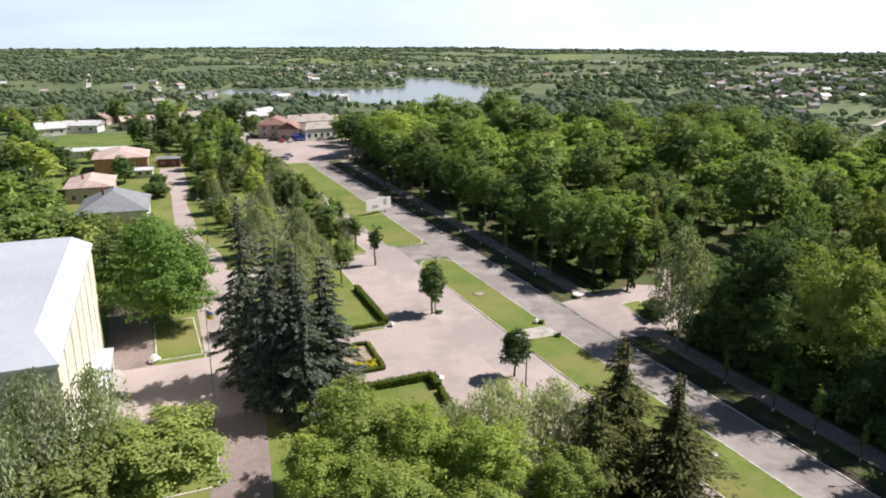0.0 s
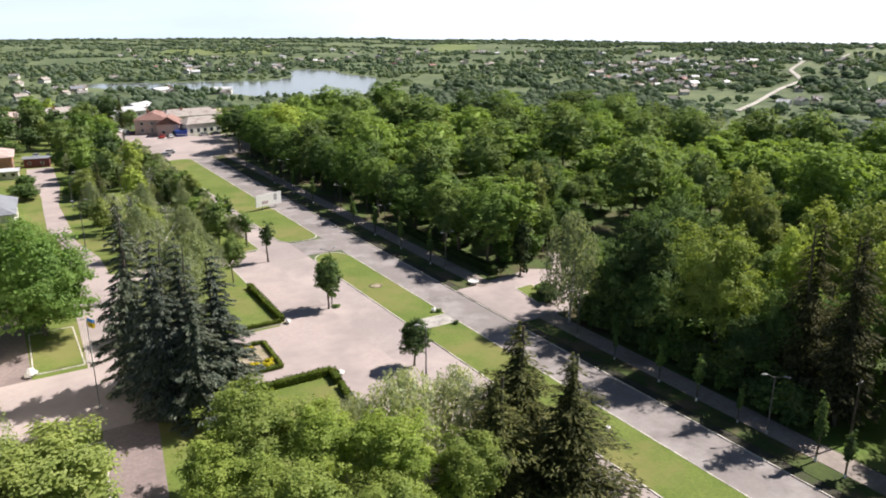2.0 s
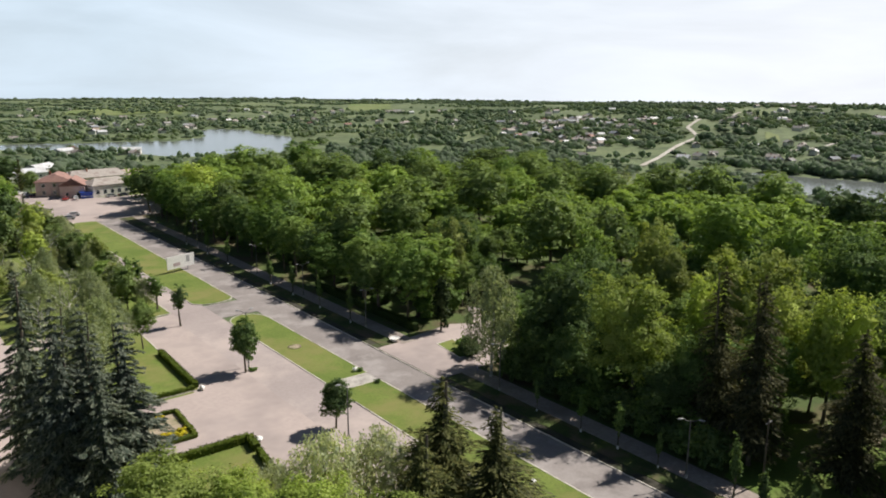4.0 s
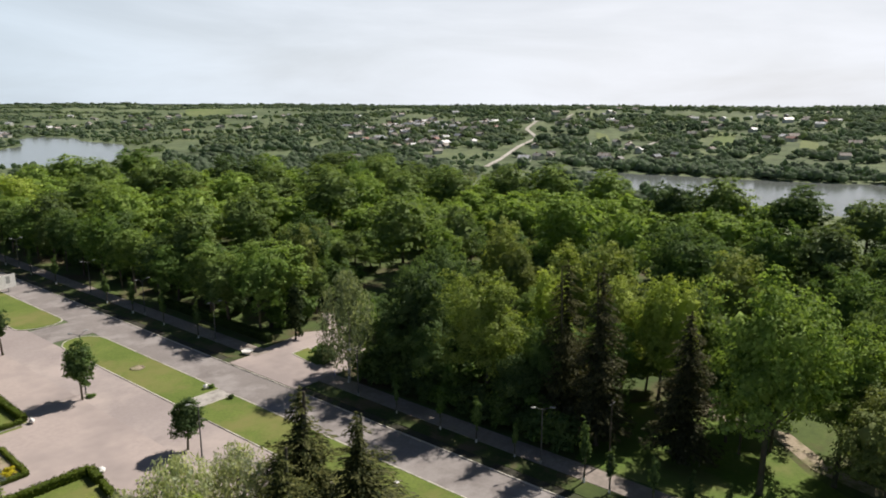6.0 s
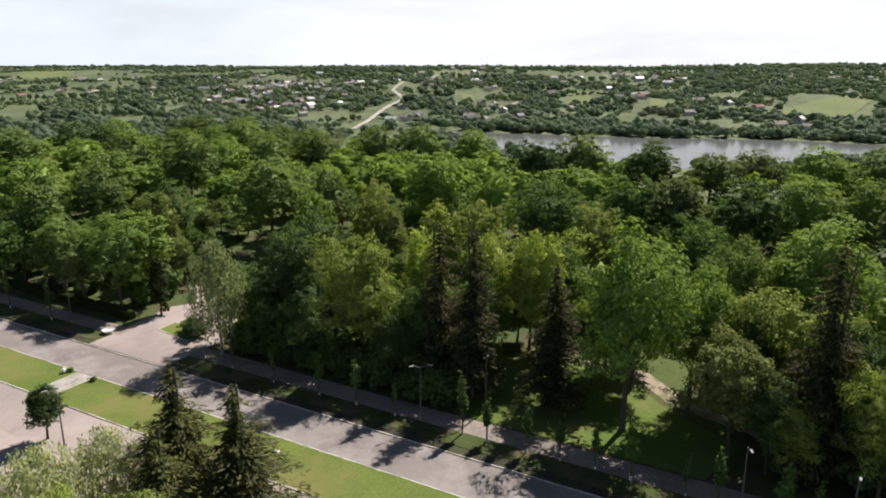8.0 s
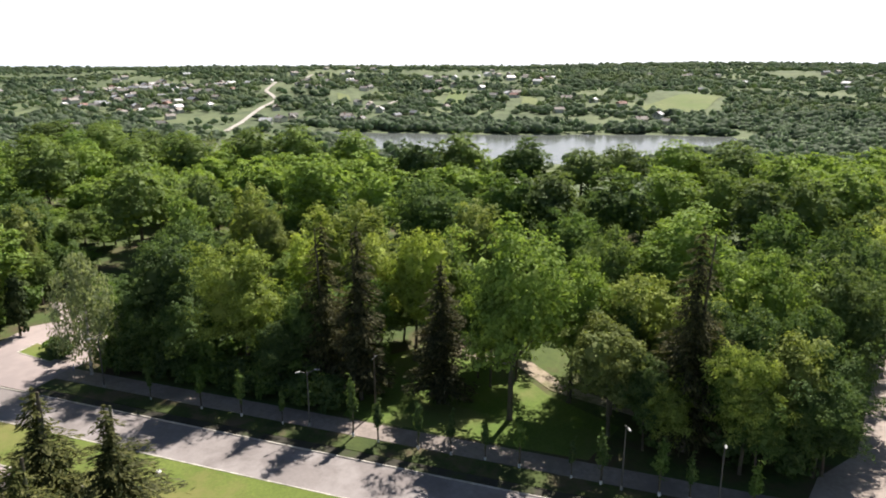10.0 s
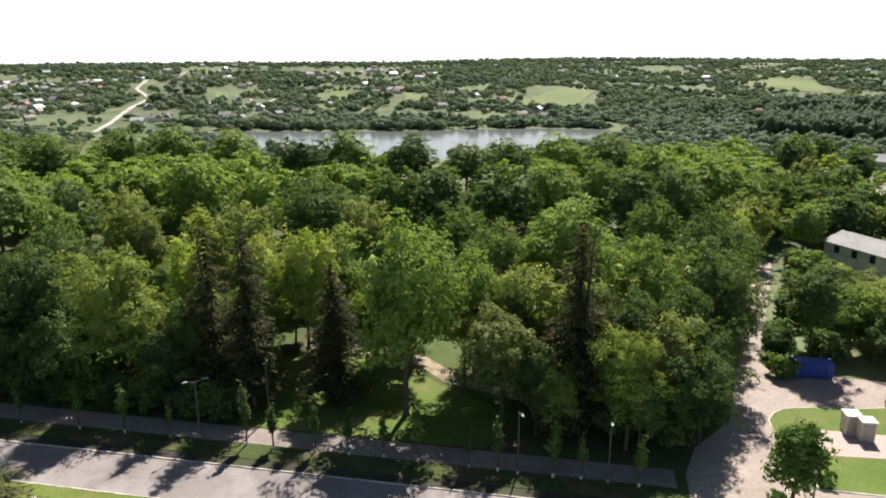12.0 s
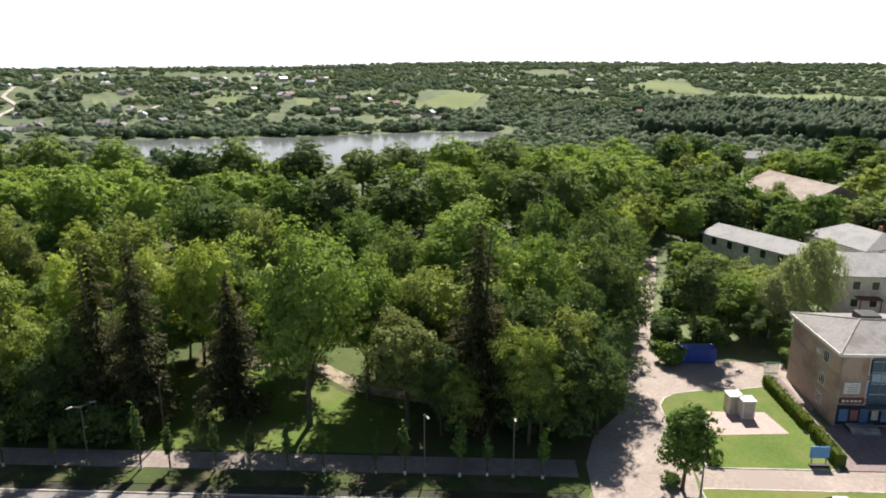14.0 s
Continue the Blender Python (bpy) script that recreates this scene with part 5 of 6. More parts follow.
simple_house("grey_roofed_house", "low house with hipped grey metal roof", -8, 7.2, -9, 9, 4.2, 8.2, WHITEWALL, GREYROOF, pose(-4.9, 195.5, 0.03, 0, 0, -4), along="y", hip=7, windows=[("y-", (-5, -2, 1, 4), 0.9, 1.2, 1.5), ("x+", (-4, 0, 4), 0.9, 1.2, 1.5)], chimney=True)
simple_house("pink_house", "pink rendered house with faded pink roof", -6, 6, -8, 8, 4.4, 6.2, PINKWALL, PINKROOF, pose(-11.8, 228, 0.03, 0, 0, -3), along="y", hip=2, windows=[("y-", (-4, -1, 2), 1.0, 1.2, 1.5), ("x+", (-5, 0, 5), 1.0, 1.2, 1.5)])
simple_house("brick_shop", "orange brick shop with low pale roof", -8.3, 8.3, -8, 8, 5.2, 7.4, ORANGEBRICK, PINKROOF, pose(-3.4, 273.5, 0.03, 0, 0, -3), along="y", hip=3, windows=[("x+", (-5, -1, 3), 1.0, 1.6, 1.6)], chimney=False, over=0.8)
simple_house("white_annex", "white annex with flat pale roof", -2.6, 2.6, -2.5, 2.5, 2.6, 3.2, WHITEWALL, WHITEROOF, pose(3.0, 256, 0.03, 0, 0, -6), windows=[("y-", (-1.2, 1.2), 0.9, 1.2, 1.2)], chimney=False)
simple_house("maroon_shed", "low maroon shed at the end of the street", -3.4, 4, -2, 2, 3.0, 3.5, MAROON, GREYROOF, pose(11.6, 274, 0.03, 0, 0, -10), windows=[("y-", (-1.8, 2), 1.0, 1.0, 1.0)], chimney=False)
simple_house("low_shed", "low white-walled shed with pale sheet roof", -14, 8, -4, 4, 2.6, 3.4, WHITEWALL, WHITEROOF, pose(-10, 309, 0.03, 0, 0, -6), windows=[("y-", (-7, -3, 1), 1.0, 1.0, 0.9)], chimney=False)
simple_house("red_roofed_house", "two-storey house with faded red tiled roof", -7, 7, -8, 8, 6.2, 9.2, PINKWALL, REDTILE, pose(62, 338, 0.03, 0, 0, -20), along="y", hip=3, windows=[("y-", (-4, 0, 4), 1.0, 1.4, 1.6), ("y-", (-4, 0, 4), 4.0, 1.3, 1.4)])
simple_house("gabled_house", "pink gabled house with red tiled roof", -4.5, 4.5, -6, 6, 5.2, 8.2, PINKWALL, REDTILE, pose(66, 327, 0.03, 0, 0, -20), along="y", windows=[("y-", (-2, 2), 1.0, 1.3, 1.5)], chimney=False)
simple_house("white_shop", "white single-storey shop with grey roof", -8.5, 8.5, -5, 5, 5.0, 7.4, WHITEWALL, SLATE, pose(78, 324, 0.03, 0, 0, 12), hip=4, windows=[("y-", (-6.5, -3.5, -0.5, 2.5, 5.5), 1.2, 1.6, 1.8)], chimney=False)
simple_house("long_slate_house", "long house with pale slate roof", -12, 12, -5, 5, 6.2, 9.0, WHITEWALL, SLATE, pose(78, 343, 0.03, 0, 0, 6), hip=3, windows=[("y-", (-8, -3, 3, 8), 3.4, 1.4, 1.5)], chimney=True)


def office():
    """The tan brick three-storey office with a hipped slate roof."""
    ob = thing("office_building", "three-storey tan brick office with low slate roof", "building", pose(0, 0, 0))
    part("wall", boxed(82.8, 96.4, -75, -44.9, -0.3, 9.7), TANBRICK, ob)
    part("roof", roof_mesh(82.8, 96.4, -75, -44.9, 9.8, 11.6, 0.45, 5.5, "y", 0.25), GREYSLATE, ob, "low grey slate roof")
    for a, b in (((82.35, -44.45, 9.84), (89.6, -50.0, 11.64)), ((96.85, -44.45, 9.84), (89.6, -50.0, 11.64)), ((89.6, -50.0, 11.64), (89.6, -70.0, 11.64))):
        part("ridge_cap", tube(bmesh.new(), a, b, 0.11, 0.11, 6), CONCRETE, ob, "pale ridge tiles")
    part("fascia", boxed(82.3, 82.42, -75.4, -44.5, 9.45, 9.82), WHITEPAINT, ob)
    part("fascia", boxed(82.3, 96.8, -44.5, -44.38, 9.45, 9.82), WHITEPAINT, ob)
    for u, z in ((86.4, 7.0), (86.8, 3.8), (87.0, 1.0)):
        window(ob, "y+", u, z, 1.5, 1.6, -44.9, bars=2)
    for z in (1.0, 4.0, 7.0):
        for u in (-49.6, -53, -56.5, -60, -64, -68, -72):
            window(ob, "x-", u, z, 2.6, 2.2, 82.8, bars=2, glass=SKYBLUE if z == 4.0 and u > -54 else GLASS)
    glazing = part("glazed_front", boxed(82.62, 82.8, -53.4, -48.6, 3.1, 9.2), plain("blue_panel", (0.05, 0.11, 0.17), 0.35), ob, "dark blue glazed stair front")
    for z in (4.5, 5.9, 7.4, 8.8):
        part("transom", boxed(82.57, 82.62, -53.4, -48.6, z - 0.05, z + 0.05), plain("pale_transom", (0.40, 0.50, 0.58), 0.5), glazing)
    for y in (-52.2, -51.0, -49.8):
        part("mullion", boxed(82.575, 82.62, y - 0.04, y + 0.04, 3.1, 9.2), STEEL, glazing)
    # A paler sheet over the glazing; its lit look is only colour.
    for z0, z1 in ((6.1, 7.2),):
        part("lit_pane", boxed(82.585, 82.618, -51.0, -48.7, z0, z1), plain("lit_blue_glass", (0.30, 0.45, 0.58), 0.3), glazing)
    shop = part("shop_front", boxed(82.66, 82.8, -53.4, -45.2, 0.3, 2.9), plain("shop_glass", (0.03, 0.04, 0.06), 0.2), ob, "dark shop window with posters")
    for y, z, w, h, tone in ((-46.0, 0.8, 1.1, 1.6, (0.10, 0.22, 0.42)), (-47.3, 0.9, 0.9, 1.4, (0.30, 0.12, 0.10)), (-48.5, 0.7, 1.0, 1.8, (0.06, 0.14, 0.30)), (-49.8, 1.0, 0.8, 1.3, (0.45, 0.46, 0.44)), (-51.2, 0.8, 1.2, 1.6, (0.12, 0.20, 0.32))):
        part("poster", boxed(82.64, 82.66, y - w / 2, y + w / 2, z, z + h), plain("poster", tone, 0.6, 0, 0.3, 1.5), shop)
    board = part("sign_board", boxed(82.6, 82.8, -48.2, -45.3, 3.2, 3.9), MAROON, ob, "maroon shop sign with pale lettering")
    for k in range(5):
        part("writing", boxed(82.585, 82.6, -47.9 + k * 0.5, -47.55 + k * 0.5, 3.42, 3.68), WHITEPAINT, board)
    board = part("sign_board", boxed(82.6, 82.8, -47.5, -45.6, 4.5, 6.0), WHITEPAINT, ob, "white board on the brick wall")
    for k in range(4):
        part("writing", boxed(82.585, 82.6, -47.3, -46.0 - 0.2 * (k % 2), 4.75 + 0.3 * k, 4.85 + 0.3 * k), plain("faded_print", (0.42, 0.44, 0.50), 0.7), board)
    part("canopy", boxed(81.4, 82.8, -53.6, -48.4, 2.92, 3.06, bevel=0.02), STEEL, ob, "flat grey canopy over the entrance")
    part("drainpipe", tube(bmesh.new(), (82.72, -45.05, 0.1), (82.72, -45.05, 9.5), 0.06, 0.06, 8), CONCRETE, ob)
    for z in (3.25, 6.45):
        part("string_course", boxed(82.76, 96.44, -44.92, -44.86, z, z + 0.18), CONCRETE, ob)
    part("air_conditioner", boxed(87.6, 88.4, -44.9, -44.5, 7.6, 8.2, bevel=0.04), WHITEPAINT, ob)
    part("dormer", boxed(90, 92.5, -53, -50.5, 10.5, 11.9, bevel=0.03), BLACKPAINT, ob)
    for k in range(3):
        part("step", boxed(80.6 + 0.35 * k, 82.8, -49.8, -46.4, 0.05, 0.2 + 0.16 * k), CONCRETE, ob)


office()
simple_house("white_school", "white two-storey building with grey slate roof", -15, 15, -5, 5.5, 6.4, 8.0, WHITEWALL, PALESLATE, pose(146.5, -63.5, 0.03, 0, 0, 33), hip=0, windows=[("y+", (-12, -8, -4, 0, 4, 8, 12), 1.0, 1.5, 1.8), ("y+", (-12, -8, -4, 0, 4, 8, 12), 4.3, 1.5, 1.8)], chimney=False)
simple_house("white_school_wing", "white wing with grey slate roof and two rows of windows", -7, 7, -13, 13, 6.8, 9.2, WHITEWALL, PALESLATE, pose(130.5, -77.5, 0.03, 0, 0, -4), along="y", hip=5, windows=[("x-", (-10, -6.8, -3.6, -0.4, 2.8, 6, 9.2), 1.0, 1.4, 1.6), ("x-", (-10, -6.8, -3.6, -0.4, 2.8, 6, 9.2), 4.2, 1.4, 1.6), ("y+", (-4, 0, 4), 4.2, 1.4, 1.6)], chimney=True, group="")
simple_house("slate_annex", "annex with broad grey slate roof", -8, 8, -8, 8, 6.0, 8.4, WHITEWALL, PALESLATE, pose(154, -84, 0.03, 0, 0, 20), hip=4, windows=[("x-", (-4, 0, 4), 4.0, 1.4, 1.6)])
simple_house("brown_roofed_building", "long building with broad faded beige slate roof", -13, 13, -9.5, 9.5, 7.6, 11.6, PINKWALL, BEIGESLATE, pose(198.5, -89.5, 0, 0, 0, 17), hip=0, windows=[("y+", (-10, -5, 0, 5, 10), 4.0, 1.5, 1.8), ("x-", (-4, 0, 4), 4.0, 1.5, 1.8)], chimney=False)
simple_house("distant_long_house", "distant long house with pale slate roof", -12, 12, -5, 5, 4.6, 6.8, WHITEWALL, PALESLATE, pose(291, -118, float(terrain(291, -118)), 0, 0, -105), hip=2, windows=[("y+", (-10, -5, 0, 5, 10), 4.0, 1.4, 1.6)])


# ---- street furniture ----
def street_lamp(x, y, height, heads=(90,), turn=0, group="lamps of the avenue"):
    ob = thing("street_lamp", "dark grey steel street lamp with pale heads", "street lamp", pose(x, y, 0.08, 0, 0, turn), group)
    bm = tube(bmesh.new(), (0, 0, 0), (0, 0, height * 0.5), 0.11, 0.085, 10)
    tube(bm, (0, 0, height * 0.5), (0, 0, height - 0.3), 0.075, 0.06, 10)
    part("pole", bm, POLE, ob)
    part("base", tube(bmesh.new(), (0, 0, 0), (0, 0, 0.5), 0.17, 0.15, 10), CONCRETE, ob)
    for a in heads:
        c, s = math.cos(radians(a)), math.sin(radians(a))
        arm = bmesh.new()
        tube(arm, (0, 0, height - 0.5), (0.9 * c, 0.9 * s, height - 0.05), 0.045, 0.04, 6)
        arm_ob = part("arm", arm, POLE, ob)
        head = bmesh.new()
        bmesh.ops.create_uvsphere(head, u_segments=10, v_segments=6, radius=1, matrix=Matrix.Translation((1.25 * c, 1.25 * s, height)) @ Matrix.Rotation(radians(a), 4, "Z") @ Matrix.Diagonal((0.40, 0.16, 0.10, 1)))
        part("lamp_head", head, LAMPGLASS, arm_ob, "pale lamp head")
    return ob


for x, y, h, heads in ((70.4, 42.6, 7.6, (150, 290)), (69.6, 4.8, 7.8, (200,)), (69.8, -4.8, 7.6, (180,)), (66.9, -24.1, 9.0, (20,)), (70.2, 74.5, 7.6, (160, 20)), (70.4, 112, 7.6, (200, 330)), (70.4, 160.5, 7.8, (170, 350)), (70.4, 200, 7.8, (180, 0)), (70.4, 236, 7.8, (180,)),
                       (44.4, 75.5, 7.7, (170,)), (44.6, 107, 9.6, (150, 20)), (12.9, 158.2, 11.5, (180, 0)), (70.4, 137, 7.6, (180, 0)), (15.2, 205, 9, (0,))):
    street_lamp(x, y, h, heads)


def flagpole(x, y, h, flag, mat):
    ob = thing("flagpole", "thin metal flagpole beside the paved square", "flagpole", pose(x, y, 0.06), "flagpoles")
    part("pole", tube(bmesh.new(), (0, 0, 0), (0, 0, h), 0.07, 0.035, 8), mat, ob)
    part("base", boxed(-0.3, 0.3, -0.3, 0.3, 0, 0.18, bevel=0.03), CONCRETE, ob)
    part("finial", tube(bmesh.new(), (0, 0, h), (0, 0, h + 0.12), 0.07, 0.02, 8), YELLOWPAINT, ob)
    if flag:
        for name, m, z in (("upper_band", SKYBLUE, h - 0.5), ("lower_band", YELLOWPAINT, h - 0.95)):
            bm = bmesh.new()
            grid = [[bm.verts.new((0.05 + 0.09 * i, 0.09 * math.sin(i * 0.9) * i / 5, z - 0.06 * i + 0.45 * j)) for j in range(2)] for i in range(10)]
            for a, b in zip(grid, grid[1:]):
                bm.faces.new((a[0], b[0], b[1], a[1]))
            bmesh.ops.solidify(bm, geom=bm.faces[:], thickness=0.012)
            part(name, bm, m, ob, "hanging cloth flag")


flagpole(6.2, 89.6, 12.0, True, STEEL)
flagpole(6.7, 104.2, 5.6, False, WHITEPAINT)
flagpole(7.2, 103.6, 6.4, True, WHITEPAINT)
flagpole(7.9, 121.5, 8.0, False, WHITEPAINT)


def hedge(points, width, height, label, mat=None, group="hedges"):
    """A clipped hedge along a line: a rough core clothed in small leaves."""
    r = np.random.default_rng(int(abs(points[0][0] * 10 + points[0][1])))
    ob = thing("hedge", label, "hedge", pose(points[0][0], points[0][1], 0.1), group)
    x0, y0 = points[0]
    bm, at, nor = bmesh.new(), [], []
    for (xa, ya), (xb, yb) in zip(points, points[1:]):
        far = math.hypot(xb - xa, yb - ya)
        u, w = Vector(((xb - xa) / far, (yb - ya) / far, 0)), Vector((-(yb - ya) / far, (xb - xa) / far, 0))
        steps = max(2, int(far / 0.8))
        rows = []
        for i in range(steps + 1):
            p = Vector((xa - x0, ya - y0, 0)) + u * far * i / steps
            k = height * r.uniform(0.86, 1.0)
            q = width / 2 * r.uniform(0.86, 1.0)
            rows.append([bm.verts.new(p + w * a * q + Vector((0, 0, b))) for a, b in ((-1, 0), (-1.02, k * 0.8), (-0.75, k * 0.97), (0.75, k * 0.97), (1.02, k * 0.8), (1, 0))])
        for a, b in zip(rows, rows[1:]):
            for j in range(5):
                bm.faces.new((a[j], a[j + 1], b[j + 1], b[j]))
        bm.faces.new(rows[0])
        bm.faces.new(list(reversed(rows[-1])))
        n = int(far * (width + 2 * height) * 22)
        s, c = r.uniform(0, 1, n), r.uniform(0, width + 2 * height, n)
        side = np.where(c < height, -1, np.where(c < height + width, 0, 1))
        off = np.where(side == 0, c - height - width / 2, side * width / 2)
        zz = np.where(side == 0, height * 0.97, np.where(side < 0, c, c - height - width))
        at.append(np.array([xa - x0, ya - y0, 0]) + s[:, None] * far * np.array(u) + off[:, None] * np.array(w) + np.stack([0 * s, 0 * s, zz], -1) + r.normal(size=(n, 3)) * 0.05)
        nor.append(side[:, None] * np.array(w) + (side == 0)[:, None] * np.array([0, 0, 1.0]) + r.normal(size=(n, 3)) * 0.5)
    part("core", bm, mat or HEDGELEAF, ob)
    at, nor = np.concatenate(at), np.concatenate(nor)
    v, f = cards(at, nor, 0.2 * r.uniform(0.6, 1.4, len(at)), r)
    part("foliage", mesh_of("foliage", v, f, mat or HEDGELEAF), None, ob)


hedge([(35.0, 121.5), (34.6, 103.6)], 0.9, 1.0, "clipped green hedge along the square's lawn")
hedge([(34.2, 103.3), (22.4, 103.4)], 0.6, 0.7, "low clipped hedge along the square's lawn")
hedge([(21, 83.0), (34.0, 82.9), (33.6, 79.6)], 1.0, 1.1, "clipped green hedge round the square's lawn")
hedge([(33.6, 79.0), (31.8, 66.5)], 0.8, 0.9, "clipped green hedge along the square's lawn")
hedge([(24.6, 97.6), (29.4, 97.2), (29.0, 88.2), (24.0, 88.2)], 0.55, 0.55, "low clipped border of the flower bed")
hedge([(94.0, -41.2), (81.4, -41.5)], 1.3, 1.5, "clipped hedge beside the office lawn")
hedge([(80.4, -41.6), (73.4, -41.4)], 1.3, 1.6, "clipped hedge beside the office lawn")
hedge([(76.4, 104), (76.6, 142)], 1.2, 1.6, "dark hedge behind the park footway", THUJA)
setting("flower_bed", slab([(24.3, 88.5), (28.7, 88.5), (29.1, 96.9), (24.6, 97.3)], 0.0, 0.12), DIRT, "bare earth of the flower bed", "flower bed")
for x, y, s in ((26.2, 90.4, 1.2), (27.4, 89.8, 1.0), (25.4, 96.0, 0.9), (26.8, 96.2, 0.8), (28.1, 90.9, 0.7)):
    r = np.random.default_rng(int(x * 100))
    ob = thing("flower_clump", "clump of yellow flowers in the bed", "flowers", pose(x, y, 0.11), "yellow flowers")
    c, q = np.array([[0, 0, 0.25], [0.5 * s, 0.2, 0.2], [-0.4 * s, 0.3, 0.22]]), np.array([[0.5, 0.5, 0.3]] * 3) * s
    v, f = joined(lumps(r, c, q) + [leafy(r, c, q, 260, 0.16)])
    part("blossom", mesh_of("blossom", v, f, YELLOWFLOWER), None, ob)


def billboard():
    ob = thing("billboard", "white billboard on two posts beside the median", "billboard", pose(57.6, 176.5, 0.1, 0, 0, 19))
    for x in (-2.0, 2.0):
        part("post", tube(bmesh.new(), (x, 0, 0), (x, 0, 1.6), 0.08, 0.08, 8), STEEL, ob)
    part("panel", boxed(-4.0, 4.0, -0.08, 0.08, 0.9, 4.0, bevel=0.03), WHITEPAINT, ob)
    part("picture", boxed(-2.2, -0.2, -0.10, -0.082, 1.5, 2.3), plain("faded_picture", (0.45, 0.36, 0.38), 0.7), ob, "faded printed patch")
    part("picture", boxed(1.6, 2.6, -0.10, -0.082, 2.0, 3.6), plain("grey_picture", (0.35, 0.36, 0.36), 0.7), ob, "grey printed patch")


billboard()


def planter(x, y):
    ob = thing("planter", "round white concrete planter", "planter", pose(x, y, 0.1), "planters")
    bm = bmesh.new()
    prof = [(0.0, 0.0), (0.5, 0.0), (0.6, 0.1), (0.95, 0.55), (1.0, 0.62), (0.86, 0.62), (0.8, 0.5), (0.0, 0.48)]
    n = 18
    rings = [[bm.verts.new((p * math.cos(6.283 * i / n), p * math.sin(6.283 * i / n), z)) for i in range(n)] if p else [bm.verts.new((0, 0, z))] for p, z in prof]
    for a, b in zip(rings, rings[1:]):
        for i in range(n):
            j = (i + 1) % n
            if len(a) == 1:
                bm.faces.new((a[0], b[j], b[i]))
            elif len(b) == 1:
                bm.faces.new((a[i], a[j], b[0]))
            else:
                bm.faces.new((a[i], a[j], b[j], b[i]))
    part("bowl", bm, WHITEPAINT, ob)


planter(70.2, 102.2)


def stone(x, y, s, label, mat):
    ob = thing("stone", label, "stone", pose(x, y, 0.12, 0, 0, 40), "painted stones")
    r = np.random.default_rng(int(x * 7 + y))
    v, f = joined(lumps(r, [np.array([0, 0, 0.3 * s])], [np.array([0.5, 0.4, 0.35]) * s], 2, 1.0))
    part("boulder", mesh_of("boulder", v, f, mat, True), None, ob)


stone(55.4, 52.8, 0.75, "white painted stone on the lawn", WHITEPAINT)
stone(57.2, 94.4, 1.0, "white painted stone at the crossing", WHITEPAINT)
stone(35.2, 102.6, 1.0, "white painted stone at the hedge end", WHITEPAINT)
stone(34.9, 82.0, 1.0, "white painted stone at the hedge end", WHITEPAINT)
stone(-0.4, 103.4, 1.6, "white painted stone at the lawn corner", WHITEPAINT)
for x, y in ((57.8, 94.0), (57.4, 88.4)):
    BUSH.plant(x, y, 0.6, 0.6, z=0.1)
BUSH.plant(44.4, 105.0, 0.5, 0.8, z=0.05)
for x, y, h in ((100.5, -29.5, 3.2), (93, -46, 1.5), (68.9, -21.6, 1.6), (73.4, -27.5, 1.2), (76.2, 88.5, 3.2), (77.2, 91, 2.4), (104, -33, 2.6), (46, 240, 2), (6, 238, 3.6), (4.5, 228, 3.2), (5.5, 222, 2.8), (16, 222, 2.4), (18, 214, 3)):
    BUSH.plant(x, y, h, h * 0.75, z=0.05)


def kiosk():
    """Two pale metal cabinets on the pink slab."""
    for x, y, w, d, h in ((86.0, -33.8, 1.7, 1.7, 2.4), (84.6, -35.0, 1.5, 1.6, 2.4)):
        ob = thing("utility_cabinet", "pale metal utility cabinet on a slab", "cabinet", pose(x, y, 0.15, 0, 0, 4), "utility cabinets")
        part("body", boxed(-w / 2, w / 2, -d / 2, d / 2, 0, h, bevel=0.03), plain("pale_metal", (0.62, 0.58, 0.54), 0.6), ob)
        part("lid", boxed(-w / 2 - 0.1, w / 2 + 0.1, -d / 2 - 0.1, d / 2 + 0.1, h, h + 0.1, bevel=0.02), WHITEPAINT, ob)
        part("door", boxed(-w / 2 - 0.03, -w / 2, -d / 2 + 0.15, d / 2 - 0.15, 0.2, h - 0.2), CONCRETE, ob)


kiosk()


def blue_container():
    ob = thing("waste_container", "blue metal container under a tree", "container", pose(101.8, -33.8, 0.1, 0, 0, 2))
    part("body", boxed(-1.1, 1.1, -2.6, 2.6, 0.15, 2.3, bevel=0.05), BLUEPAINT, ob)
    for k in range(7):
        y = -2.4 + 0.8 * k
        part("rib", boxed(-1.16, -1.1, y - 0.05, y + 0.05, 0.2, 2.2), BLUEPAINT, ob)
    for y in (-2.2, 2.2):
        part("skid", boxed(-1.0, 1.0, y - 0.1, y + 0.1, 0, 0.15), STEEL, ob)


blue_container()


def notice_board():
    ob = thing("notice_board", "light blue notice board on two legs", "sign", pose(73.6, -39.1, 0.13, 0, 0, 0))
    for y in (-0.8, 0.8):
        part("leg", boxed(-0.04, 0.04, y - 0.04, y + 0.04, 0, 1.1), BLACKPAINT, ob)
    part("panel", boxed(-0.06, 0.06, -1.05, 1.05, 0.9, 2.3, bevel=0.02), SKYBLUE, ob)
    part("bench", boxed(-0.5, 0.0, -1.1, 1.1, 0.0, 0.25, bevel=0.03), BLACKPAINT, ob)


notice_board()


def pole_line(x, y, h, label, mat, turn=0):
    ob = thing("utility_pole", label, "pole", pose(x, y, 0.05, 0, 0, turn), "utility poles")
    part("pole", tube(bmesh.new(), (0, 0, 0), (0, 0, h), 0.14, 0.09, 8), mat, ob)
    part("crossarm", boxed(-0.7, 0.7, -0.05, 0.05, h - 0.5, h - 0.4), STEEL, ob)


pole_line(120, -28.5, 9, "grey utility pole beside the driveway", CONCRETE)
pole_line(76.5, 36.5, 8, "dark wooden utility pole in the shade of trees", BARK)


